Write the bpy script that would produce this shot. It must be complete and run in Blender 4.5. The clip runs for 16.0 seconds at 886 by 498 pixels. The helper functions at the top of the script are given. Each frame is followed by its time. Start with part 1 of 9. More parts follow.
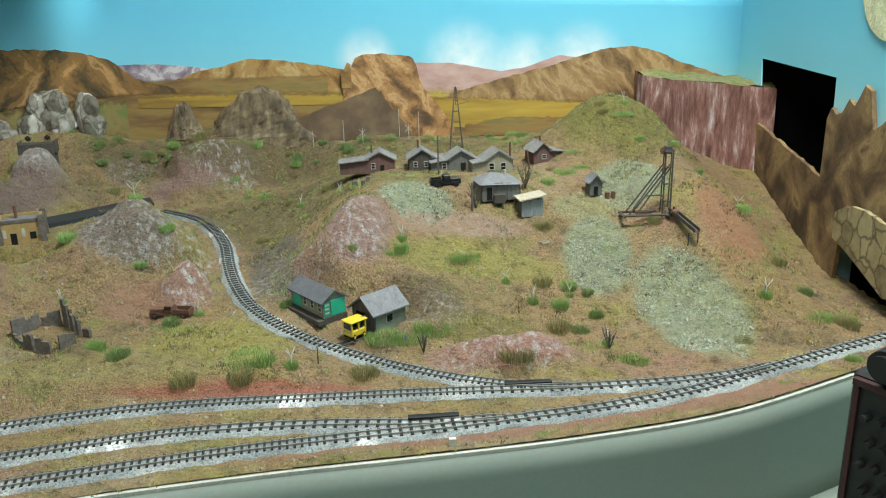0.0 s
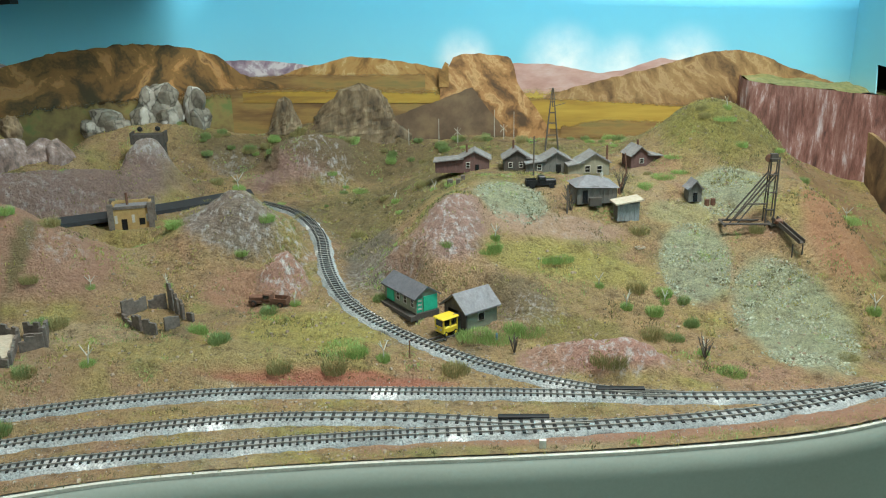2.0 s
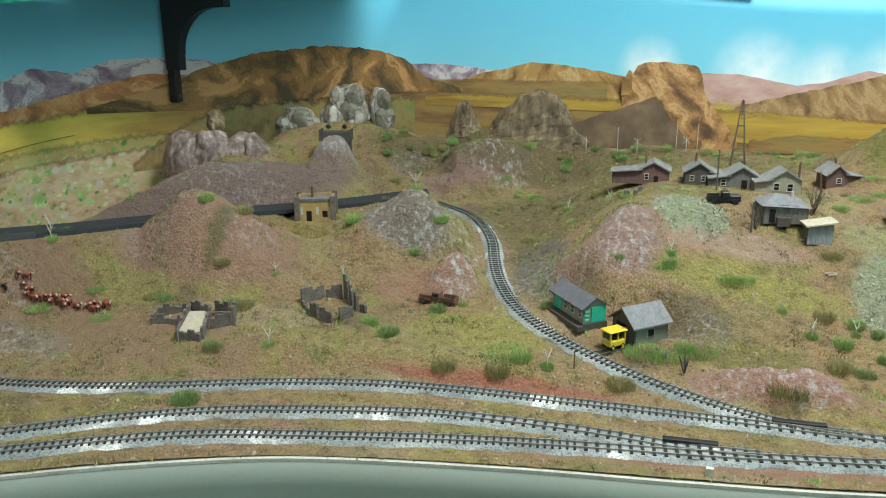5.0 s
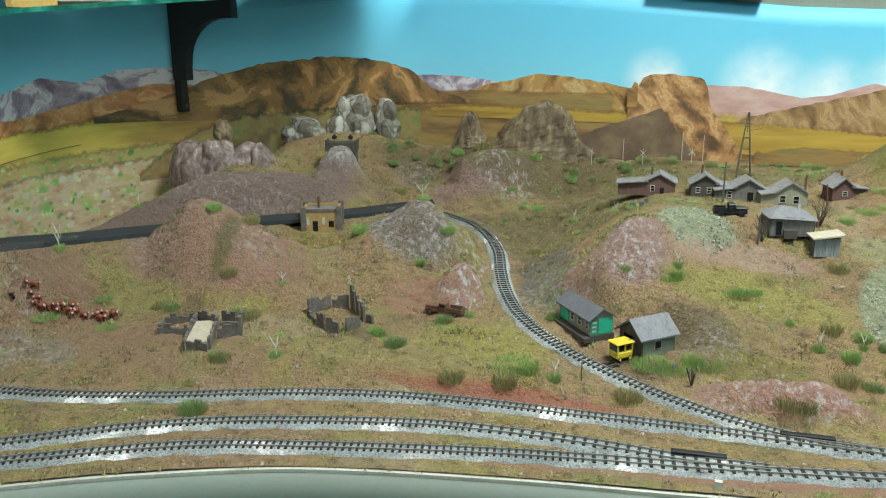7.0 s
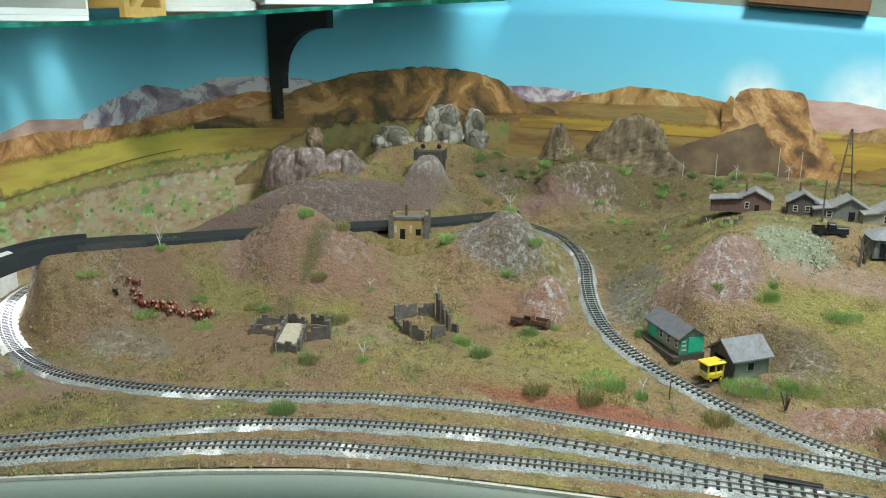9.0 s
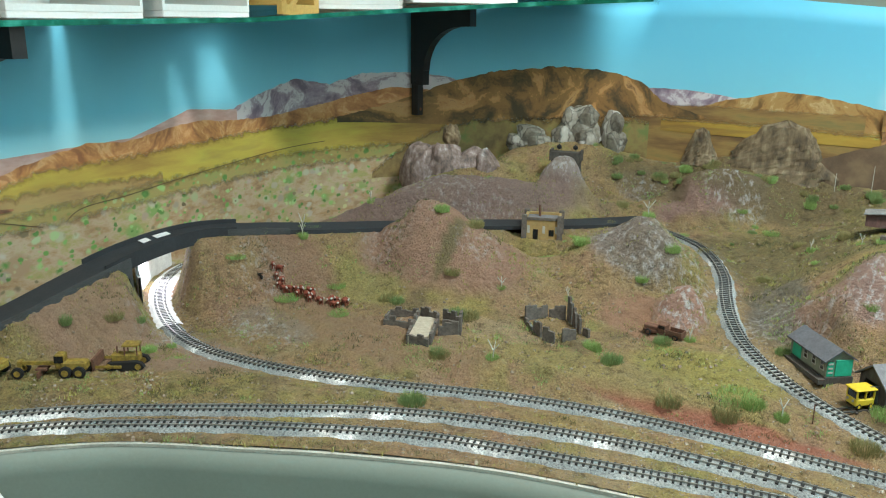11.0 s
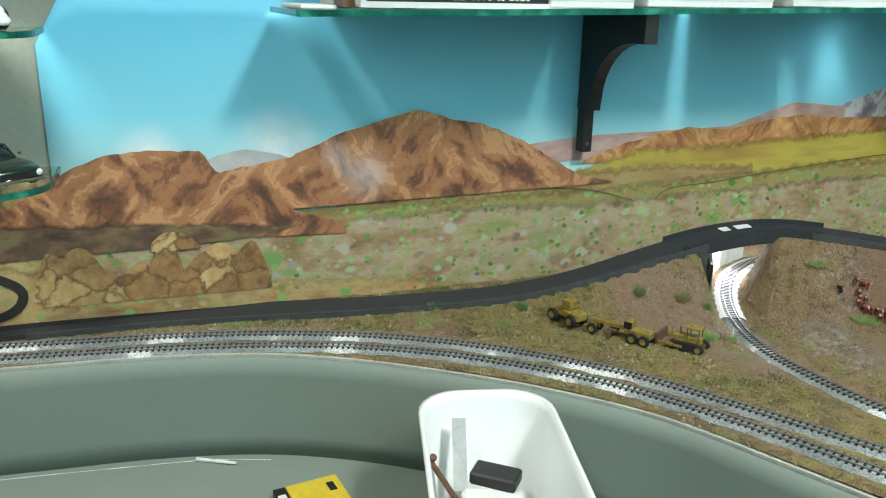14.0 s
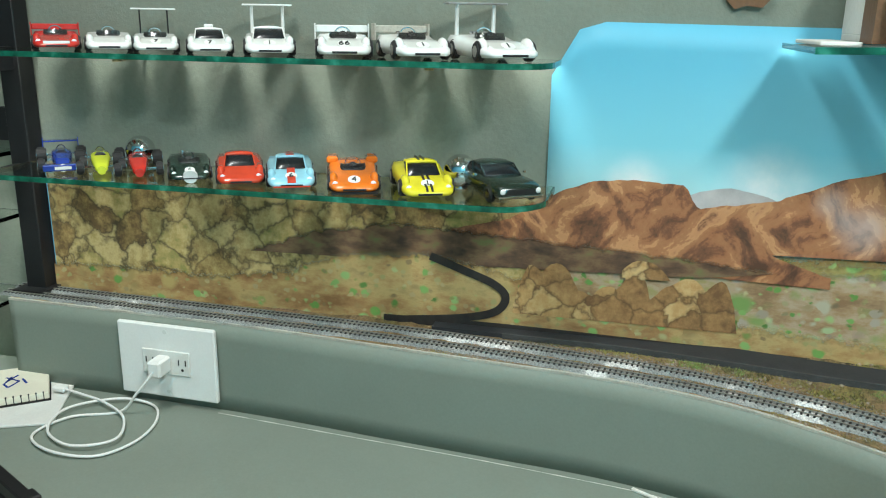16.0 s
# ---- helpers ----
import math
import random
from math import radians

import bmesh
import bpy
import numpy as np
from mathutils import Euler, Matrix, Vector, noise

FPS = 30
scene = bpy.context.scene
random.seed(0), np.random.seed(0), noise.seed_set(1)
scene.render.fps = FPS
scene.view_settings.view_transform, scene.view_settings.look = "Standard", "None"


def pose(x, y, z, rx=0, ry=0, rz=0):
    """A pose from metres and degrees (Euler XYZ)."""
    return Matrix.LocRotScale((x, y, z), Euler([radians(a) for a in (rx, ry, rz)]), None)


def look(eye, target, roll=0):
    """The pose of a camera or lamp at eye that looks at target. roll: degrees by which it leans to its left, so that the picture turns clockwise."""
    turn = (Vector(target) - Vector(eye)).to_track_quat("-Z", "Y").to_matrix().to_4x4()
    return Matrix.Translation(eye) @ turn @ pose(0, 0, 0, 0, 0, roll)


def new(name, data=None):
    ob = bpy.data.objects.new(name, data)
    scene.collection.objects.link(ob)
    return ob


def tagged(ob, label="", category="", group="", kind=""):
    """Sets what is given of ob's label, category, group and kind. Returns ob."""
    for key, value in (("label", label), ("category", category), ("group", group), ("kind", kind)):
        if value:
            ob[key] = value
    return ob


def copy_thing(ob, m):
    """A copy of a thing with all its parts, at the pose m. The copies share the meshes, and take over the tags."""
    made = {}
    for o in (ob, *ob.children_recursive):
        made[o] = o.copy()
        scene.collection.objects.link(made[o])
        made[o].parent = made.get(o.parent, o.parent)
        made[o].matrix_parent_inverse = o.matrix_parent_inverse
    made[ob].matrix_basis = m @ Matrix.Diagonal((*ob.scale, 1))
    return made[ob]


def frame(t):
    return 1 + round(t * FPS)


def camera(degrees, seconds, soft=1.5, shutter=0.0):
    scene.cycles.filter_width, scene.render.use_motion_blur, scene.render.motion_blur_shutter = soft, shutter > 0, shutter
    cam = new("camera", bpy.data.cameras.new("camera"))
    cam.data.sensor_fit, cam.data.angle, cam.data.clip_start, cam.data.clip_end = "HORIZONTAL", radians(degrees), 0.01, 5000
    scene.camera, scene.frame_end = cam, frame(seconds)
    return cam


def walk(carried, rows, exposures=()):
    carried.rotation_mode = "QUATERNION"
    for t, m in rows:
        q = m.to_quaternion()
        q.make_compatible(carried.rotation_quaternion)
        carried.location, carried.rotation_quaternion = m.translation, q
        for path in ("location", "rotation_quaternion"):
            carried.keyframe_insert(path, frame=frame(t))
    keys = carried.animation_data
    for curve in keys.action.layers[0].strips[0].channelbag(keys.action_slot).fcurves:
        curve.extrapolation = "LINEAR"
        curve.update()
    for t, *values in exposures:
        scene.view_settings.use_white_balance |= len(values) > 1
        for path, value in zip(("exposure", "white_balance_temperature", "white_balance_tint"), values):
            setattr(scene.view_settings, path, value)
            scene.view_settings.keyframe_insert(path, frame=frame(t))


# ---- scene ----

# ---- camera ----
cam = camera(57.00, 16.0, soft=1.1)


def aim(x, y, z, yaw, pitch, roll):
    """Pose of the camera from its place, its turn to the left, its tilt and its lean in degrees."""
    a, b = radians(yaw), radians(pitch)
    far = (x - math.sin(a) * math.cos(b), y + math.cos(a) * math.cos(b), z + math.sin(b))
    return look((x, y, z), far, roll)


PATH = [
    (0, 0.006, 0.007, 0.381, -1.25, -17.48, -1.47),
    (0.5, 0.002, 0.006, 0.381, 0.03, -17.42, -1.25),
    (1, -0.002, 0.005, 0.380, 1.65, -17.36, -1.14),
    (1.5, -0.005, 0.004, 0.380, 3.37, -17.33, -1.13),
    (2, -0.007, 0.004, 0.380, 4.84, -17.29, -0.97),
    (2.5, -0.008, 0.004, 0.380, 6.72, -17.28, -0.89),
    (3, -0.009, 0.004, 0.380, 9.29, -17.29, -0.78),
    (3.5, -0.010, 0.004, 0.380, 12.61, -17.23, -0.71),
    (4, -0.011, 0.004, 0.380, 15.49, -17.22, -0.77),
    (6.5, -0.016, 0.002, 0.381, 17.38, -16.14, -0.41),
    (7, -0.018, 0.001, 0.382, 17.13, -16.08, -0.34),
    (7.5, -0.019, 0.000, 0.382, 17.54, -15.53, -0.19),
    (8, -0.021, -0.001, 0.383, 19.12, -15.07, 0.00),
    (8.5, -0.024, -0.003, 0.384, 21.25, -15.20, 0.09),
    (10.8, -0.039, -0.014, 0.388, 30.06, -15.69, 0.30),
    (11, -0.040, -0.015, 0.389, 31.72, -15.70, 0.66),
    (11.5, -0.044, -0.019, 0.390, 36.16, -15.88, 0.74),
    (12, -0.048, -0.022, 0.391, 41.32, -16.02, 0.85),
    (12.5, -0.052, -0.026, 0.392, 46.39, -16.37, 1.06),
    (13, -0.056, -0.030, 0.392, 53.24, -16.54, 1.07),
    (13.5, -0.059, -0.034, 0.393, 60.43, -16.84, 1.10),
    (14, -0.063, -0.038, 0.394, 70.54, -17.30, 1.09),
    (14.5, -0.066, -0.043, 0.395, 81.26, -17.48, 0.79),
    (15, -0.068, -0.047, 0.395, 90.02, -16.92, 0.82),
    (15.5, -0.070, -0.052, 0.396, 97.88, -16.12, 0.72),
    (16, -0.071, -0.056, 0.396, 103.06, -15.65, 0.85),
]
walk(cam, [(row[0], aim(*row[1:])) for row in PATH])

# ---- world and lamps ----
world = bpy.data.worlds.new("room_air")
scene.world = world
world.use_nodes = True
world.node_tree.nodes["Background"].inputs[0].default_value = (0.85, 1.0, 0.92, 1)
world.node_tree.nodes["Background"].inputs[1].default_value = 0.02
scene.view_settings.exposure = 0.0


def ceiling_lamp(x, y, z, sx, sy, power):
    data = bpy.data.lights.new("ceiling_lamp", "AREA")
    data.shape, data.size, data.size_y = "RECTANGLE", sx, sy
    data.energy, data.color = power, (0.97, 1.0, 0.96)
    lamp = new("ceiling_lamp", data)
    lamp.matrix_world = look((x, y, z), (x, y, 0))
    return lamp


ceiling_lamp(0.31, 0.72, 1.46, 0.44, 0.20, 38)
ceiling_lamp(-0.42, -0.55, 1.46, 0.60, 0.20, 16.5)

# ---- materials ----
def nodes_of(name):
    m = bpy.data.materials.new(name)
    m.use_nodes = True
    return m, m.node_tree.nodes, m.node_tree.links, m.node_tree.nodes["Principled BSDF"]


def noise_node(n, l, scale, detail=6.0, rough=0.6, coord="Object", stretch=None):
    tc = n.new("ShaderNodeTexCoord")
    nz = n.new("ShaderNodeTexNoise")
    nz.inputs["Scale"].default_value, nz.inputs["Detail"].default_value, nz.inputs["Roughness"].default_value = scale, detail, rough
    if stretch:
        mp = n.new("ShaderNodeMapping")
        mp.inputs["Scale"].default_value = stretch
        l.new(tc.outputs[coord], mp.inputs[0])
        l.new(mp.outputs[0], nz.inputs["Vector"])
    else:
        l.new(tc.outputs[coord], nz.inputs["Vector"])
    return nz


def ramp_node(n, l, source, stops):
    r = n.new("ShaderNodeValToRGB")
    while len(r.color_ramp.elements) < len(stops):
        r.color_ramp.elements.new(0.5)
    for e, (p, c) in zip(r.color_ramp.elements, stops):
        e.position, e.color = p, (*c, 1)
    l.new(source, r.inputs[0])
    return r


def bump_node(n, l, source, p, strength, distance):
    b = n.new("ShaderNodeBump")
    b.inputs["Strength"].default_value, b.inputs["Distance"].default_value = strength, distance
    l.new(source, b.inputs["Height"])
    l.new(b.outputs[0], p.inputs["Normal"])
    return b


def shade(c, k):
    return tuple(min(1.0, v * k) for v in c)


def matte(name, colour, rough=0.7, scale=40.0, vary=0.25, bump=0.15, distance=0.001, metal=0.0, stretch=None, fine=300.0):
    """A surface of one hue with stains at a large scale and grain at a fine one."""
    m, n, l, p = nodes_of(name)
    p.inputs["Roughness"].default_value, p.inputs["Metallic"].default_value = rough, metal
    a = noise_node(n, l, scale, stretch=stretch)
    b = noise_node(n, l, fine, 3.0, 0.7, stretch=stretch)
    mixed = n.new("ShaderNodeMath")
    mixed.operation = "MULTIPLY_ADD"
    l.new(b.outputs[0], mixed.inputs[0])
    mixed.inputs[1].default_value = 0.5
    half = n.new("ShaderNodeMath")
    half.operation = "MULTIPLY"
    half.inputs[1].default_value = 0.5
    l.new(a.outputs[0], half.inputs[0])
    l.new(half.outputs[0], mixed.inputs[2])
    r = ramp_node(n, l, mixed.outputs[0], [(0.32, shade(colour, 1 - vary)), (0.5, colour), (0.68, shade(colour, 1 + vary))])
    l.new(r.outputs[0], p.inputs["Base Color"])
    if bump:
        bump_node(n, l, b.outputs[0], p, bump, distance)
    return m


def plain(name, colour, rough=0.4, metal=0.0):
    m, n, l, p = nodes_of(name)
    p.inputs["Base Color"].default_value = (*colour, 1)
    p.inputs["Roughness"].default_value, p.inputs["Metallic"].default_value = rough, metal
    return m


def painted(name, stops, scale=25.0, stretch=(1, 1, 1), detail=8.0):
    """Brushed paint: a ramp of hues over stretched noise."""
    m, n, l, p = nodes_of(name)
    p.inputs["Roughness"].default_value = 0.75
    a = noise_node(n, l, scale, detail, 0.62, stretch=stretch)
    r = ramp_node(n, l, a.outputs[0], stops)
    l.new(r.outputs[0], p.inputs["Base Color"])
    return m


def ground_material():
    """Scenery: soil hue laid down by zone (colour attribute), broken by grass fibres, grit and stones; dry-brushed white on the plaster rocks."""
    m, n, l, p = nodes_of("scenery_ground")
    p.inputs["Roughness"].default_value = 0.95
    at = n.new("ShaderNodeAttribute")
    at.attribute_name = "soil"
    bare = n.new("ShaderNodeAttribute")
    bare.attribute_name = "plaster"
    big = noise_node(n, l, 16.0, 8.0, 0.68)
    mid = noise_node(n, l, 70.0, 6.0, 0.72)
    fine = noise_node(n, l, 380.0, 4.0, 0.8)
    speck = noise_node(n, l, 700.0, 2.0, 0.6)
    last = at.outputs["Color"]
    for src, k, stops in ((big, 0.7, [(0.34, (0.80, 0.76, 0.72)), (0.46, (1, 0.99, 0.97)), (0.56, (1.02, 1.03, 0.90)), (0.68, (0.72, 0.70, 0.62))]),
                          (mid, 0.85, [(0.34, (0.44, 0.40, 0.34)), (0.46, (0.95, 0.95, 0.94)), (0.58, (1.05, 1.02, 0.95)), (0.7, (1.38, 1.34, 1.25))]),
                          (fine, 0.55, [(0.34, (0.22, 0.19, 0.15)), (0.45, (0.88, 0.87, 0.84)), (0.55, (1.10, 1.09, 1.02)), (0.67, (1.8, 1.75, 1.6))]),
                          (speck, 0.18, [(0.36, (0.35, 0.3, 0.25)), (0.45, (1, 1, 1)), (0.62, (1, 1, 1)), (0.7, (2.0, 1.95, 1.8))])):
        tint = ramp_node(n, l, src.outputs[0], stops)
        mx = n.new("ShaderNodeMixRGB")
        mx.blend_type = "MULTIPLY"
        calm = n.new("ShaderNodeMath")
        calm.operation = "MULTIPLY_ADD"
        l.new(bare.outputs["Fac"], calm.inputs[0])
        calm.inputs[1].default_value, calm.inputs[2].default_value = -0.6 * k, k
        l.new(calm.outputs[0], mx.inputs[0])
        l.new(last, mx.inputs[1])
        l.new(tint.outputs[0], mx.inputs[2])
        last = mx.outputs[0]
    chalk = n.new("ShaderNodeAttribute")
    chalk.attribute_name = "chalk"
    streak = noise_node(n, l, 130.0, 5.0, 0.7, stretch=(1, 1, 0.35))
    low = ramp_node(n, l, streak.outputs[0], [(0.50, (0, 0, 0)), (0.63, (1, 1, 1))])
    gate = n.new("ShaderNodeMath")
    gate.operation = "MULTIPLY"
    l.new(chalk.outputs["Fac"], gate.inputs[0])
    l.new(low.outputs[0], gate.inputs[1])
    white = n.new("ShaderNodeMixRGB")
    white.inputs[2].default_value = (0.62, 0.58, 0.55, 1)
    l.new(gate.outputs[0], white.inputs[0])
    l.new(last, white.inputs[1])
    l.new(white.outputs[0], p.inputs["Base Color"])
    high = n.new("ShaderNodeMath")
    high.operation = "MULTIPLY_ADD"
    l.new(mid.outputs[0], high.inputs[0])
    high.inputs[1].default_value = 3.0
    l.new(fine.outputs[0], high.inputs[2])
    bump_node(n, l, high.outputs[0], p, 1.0, 0.0055)
    return m


def ballast_material():
    """Blue grey crushed ballast with paler plaster patches."""
    m, n, l, p = nodes_of("grey_ballast")
    p.inputs["Roughness"].default_value = 0.95
    patch = noise_node(n, l, 11.0, 4.0, 0.6)
    grit = noise_node(n, l, 520.0, 3.0, 0.75)
    hue = ramp_node(n, l, patch.outputs[0], [(0.36, (0.19, 0.205, 0.20)), (0.52, (0.27, 0.285, 0.275)), (0.60, (0.34, 0.345, 0.33)), (0.64, (0.68, 0.67, 0.65))])
    tone = ramp_node(n, l, grit.outputs[0], [(0.34, (0.35, 0.36, 0.38)), (0.5, (1, 1, 1)), (0.66, (1.4, 1.4, 1.35))])
    mx = n.new("ShaderNodeMixRGB")
    mx.blend_type, mx.inputs[0].default_value = "MULTIPLY", 0.9
    l.new(hue.outputs[0], mx.inputs[1])
    l.new(tone.outputs[0], mx.inputs[2])
    l.new(mx.outputs[0], p.inputs["Base Color"])
    bump_node(n, l, grit.outputs[0], p, 0.9, 0.0015)
    return m


GROUND = ground_material()
GREY_PAINT = matte("grey_green_paint", (0.205, 0.24, 0.20), 0.6, 6.0, 0.08, 0.05, 0.0005)
WALL_GREY = matte("textured_wall_paint", (0.205, 0.23, 0.185), 0.8, 8.0, 0.1, 0.5, 0.002, fine=150.0)
CEILING = matte("ceiling_white", (0.55, 0.55, 0.52), 0.9, 20.0, 0.05)
RAIL = matte("nickel_rail", (0.30, 0.285, 0.25), 0.45, 60.0, 0.3, 0, metal=0.3)
TIE = matte("black_tie_plastic", (0.012, 0.012, 0.012), 0.6, 80.0, 0.3)
BALLAST = ballast_material()
WHITE_PLASTER = matte("white_plaster", (0.75, 0.74, 0.72), 0.9, 70.0, 0.2, 0.6, 0.002)
ASPHALT = matte("black_road", (0.022, 0.024, 0.027), 0.75, 50.0, 0.3, 0.3, 0.0006)
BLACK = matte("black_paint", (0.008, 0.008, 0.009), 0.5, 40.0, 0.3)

# ---- plan of the layout ----
XR, YB, XL, COVE = 0.58, 1.50, -1.10, 0.45
S_COVE, S_LEFT = XR - (XL + COVE), XR - (XL + COVE) + math.pi / 2 * COVE
TOP, DESK_Z = 0.395, -0.135


def wall_at(s, z, off=0.0):
    """A point on the backdrop, s metres from its right corner along the back wall, the cove and the left wall; off: how far it stands out."""
    if s <= S_COVE:
        return Vector((XR - s, YB - off, z))
    if s <= S_LEFT:
        a = (s - S_COVE) / COVE
        return Vector((XL + COVE - (COVE - off) * math.sin(a), YB - COVE + (COVE - off) * math.cos(a), z))
    return Vector((XL + off, YB - COVE - (s - S_LEFT), z))


def spline(points, step):
    """A smooth line through points (Catmull-Rom), sampled about every step metres."""
    pts = [np.array(p, float) for p in points]
    pts = [2 * pts[0] - pts[1]] + pts + [2 * pts[-1] - pts[-2]]
    out = []
    for a, b, c, d in zip(pts, pts[1:], pts[2:], pts[3:]):
        k = max(2, int(np.linalg.norm(c - b) / step))
        for i in range(k):
            t = i / k
            out.append(0.5 * (2 * b + (c - a) * t + (2 * a - 5 * b + 4 * c - d) * t * t + (3 * b - a - 3 * c + d) * t**3))
    out.append(pts[-2])
    return np.array(out)


def evenly(line, step):
    """The same line with its points an even step apart."""
    far = np.r_[0, np.cumsum(np.linalg.norm(np.diff(line[:, :2], axis=0), axis=1))]
    at = np.arange(0, far[-1], step)
    return np.stack([np.interp(at, far, line[:, k]) for k in range(line.shape[1])], 1)


TRACK_FRONT = spline([(-1.046, -0.95, 0), (-1.034, -0.676, 0), (-1.018, -0.339, 0), (-1.002, -0.188, 0), (-0.972, 0.0, 0), (-0.935, 0.13, 0),
                      (-0.885, 0.235, 0), (-0.825, 0.32, 0), (-0.746, 0.402, 0), (-0.646, 0.473, 0), (-0.538, 0.534, 0), (-0.44, 0.580, 0),
                      (-0.345, 0.607, 0), (-0.2, 0.640, 0), (-0.098, 0.658, 0), (0.02, 0.674, 0), (0.10, 0.688, 0), (0.19, 0.706, 0),
                      (0.28, 0.734, 0), (0.36, 0.770, 0), (0.47, 0.818, 0), (0.575, 0.862, 0)], 0.01)
TRACK_PASSING = spline([(-1.076, -0.95, 0), (-1.066, -0.676, 0), (-1.052, -0.339, 0), (-1.036, -0.188, 0), (-1.006, 0.01, 0), (-0.966, 0.145, 0),
                        (-0.914, 0.253, 0), (-0.850, 0.343, 0), (-0.768, 0.428, 0), (-0.664, 0.502, 0), (-0.57, 0.562, 0), (-0.516, 0.594, 0),
                        (-0.42, 0.636, 0), (-0.267, 0.676, 0), (-0.184, 0.686, 0), (-0.09, 0.688, 0), (0.0, 0.683, 0), (0.07, 0.687, 0)], 0.01)
TRACK_LOOP = spline([(0.36, 0.775, 0), (0.315, 0.760, 0), (0.244, 0.749, 0), (0.14, 0.744, 0), (0.0, 0.744, 0), (-0.109, 0.741, 0),
                     (-0.226, 0.737, 0), (-0.317, 0.726, 0), (-0.42, 0.700, 0), (-0.52, 0.664, 0), (-0.61, 0.638, 0), (-0.70, 0.622, 0),
                     (-0.78, 0.621, 0), (-0.865, 0.648, 0), (-0.95, 0.70, 0), (-1.02, 0.765, 0), (-1.06, 0.83, 0), (-1.075, 0.90, 0)], 0.01)
TRACK_BRANCH = spline([(0.16, 0.746, 0), (0.10, 0.752, 0), (0.024, 0.774, 0.002), (-0.06, 0.812, 0.008), (-0.139, 0.858, 0.018), (-0.2, 0.92, 0.026),
                       (-0.235, 0.985, 0.033), (-0.258, 1.05, 0.04), (-0.278, 1.12, 0.046), (-0.31, 1.19, 0.05), (-0.352, 1.25, 0.053), (-0.42, 1.30, 0.055)], 0.01)
ROAD = spline([(-1.088, -0.30, 0.002), (-1.086, -0.17, 0.002), (-1.080, -0.049, 0.003), (-1.063, 0.073, 0.004), (-1.03, 0.217, 0.009), (-0.994, 0.342, 0.020), (-0.974, 0.414, 0.032),
               (-0.953, 0.486, 0.052), (-0.940, 0.567, 0.075), (-0.935, 0.66, 0.093), (-0.912, 0.738, 0.103), (-0.860, 0.80, 0.103), (-0.805, 0.865, 0.098),
               (-0.755, 0.95, 0.090), (-0.67, 1.09, 0.076), (-0.605, 1.18, 0.067), (-0.54, 1.262, 0.061), (-0.47, 1.322, 0.063), (-0.445, 1.336, 0.0635)], 0.01)
BRIDGE = (-0.928, 0.70)

EDGE = spline([(0.585, 0.826), (0.456, 0.765), (0.29, 0.690), (0.143, 0.654), (0.0, 0.632), (-0.15, 0.612), (-0.33, 0.577), (-0.465, 0.526), (-0.563, 0.478),
               (-0.674, 0.418), (-0.762, 0.338), (-0.834, 0.250), (-0.90, 0.150), (-0.945, 0.05), (-0.972, -0.07), (-0.985, -0.2), (-0.998, -0.34), (-1.02, -0.584), (-1.03, -0.93)], 0.01)
FOOT = spline([(0.585, 1.5), (0.45, 1.5), (0.30, 1.5), (0.15, 1.5), (0.0, 1.5), (-0.15, 1.5), (-0.33, 1.5), (-0.52, 1.498), (-0.74, 1.465),
               (-0.93, 1.36), (-1.07, 1.16), (-1.10, 0.85), (-1.10, 0.5), (-1.10, 0.25), (-1.10, 0.0), (-1.10, -0.2), (-1.10, -0.4), (-1.10, -0.62), (-1.10, -0.93)], 0.01)


def smooth(a):
    a = np.clip(a, 0, 1)
    return a * a * (3 - 2 * a)


HILLS = []


def hill(x, y, across, deep, turn, height, sharp):
    """A hill: centre, half width along x and y, turn in degrees, height, sharpness of its top."""
    HILLS.append((x, y, across, deep, turn, height, sharp))


hill(-0.615, 0.970, 0.125, 0.080, 0, 0.080, 1.2)
hill(-0.705, 0.955, 0.085, 0.062, 0, 0.060, 1.1)
hill(-0.415, 1.055, 0.085, 0.066, 0, 0.064, 1.3)
hill(-0.345, 1.075, 0.060, 0.055, 0, 0.054, 2.0)
hill(-0.455, 1.090, 0.060, 0.050, 0, 0.030, 1.0)
hill(-0.290, 0.970, 0.038, 0.032, 0, 0.046, 1.4)
hill(-0.400, 0.990, 0.100, 0.060, 0, 0.016, 1.0)
hill(-0.085, 1.025, 0.045, 0.045, 0, 0.032, 1.2)
hill(-0.140, 0.985, 0.030, 0.030, 0, 0.016, 1.2)
hill(-0.040, 1.100, 0.140, 0.100, 0, 0.018, 1.0)
hill(0.110, 0.815, 0.050, 0.026, 0, 0.024, 1.3)
hill(0.050, 0.825, 0.035, 0.022, 0, 0.012, 1.3)
hill(0.325, 1.345, 0.115, 0.110, 0, 0.072, 1.2)
hill(0.300, 1.300, 0.070, 0.080, 0, 0.030, 1.0)
hill(0.400, 1.060, 0.090, 0.100, 20, 0.030, 1.0)
hill(-0.370, 1.402, 0.095, 0.030, 18, 0.066, 1.3)
hill(-0.775, 1.205, 0.250, 0.046, 30, 0.078, 1.6)
hill(-0.450, 1.480, 0.260, 0.070, 0, 0.070, 1.0)
hill(-0.630, 1.350, 0.045, 0.035, 0, 0.030, 1.2)
hill(-0.850, 1.310, 0.140, 0.080, 40, 0.080, 1.2)
hill(-0.800, 0.770, 0.070, 0.060, 20, 0.020, 1.0)
hill(-0.650, 1.400, 0.120, 0.045, 12, 0.038, 1.3)
hill(-0.700, 1.460, 0.150, 0.050, 8, 0.066, 1.2)
hill(-0.290, 1.500, 0.130, 0.045, 0, 0.050, 1.3)
hill(-0.625, 1.330, 0.050, 0.026, 8, 0.050, 1.4)


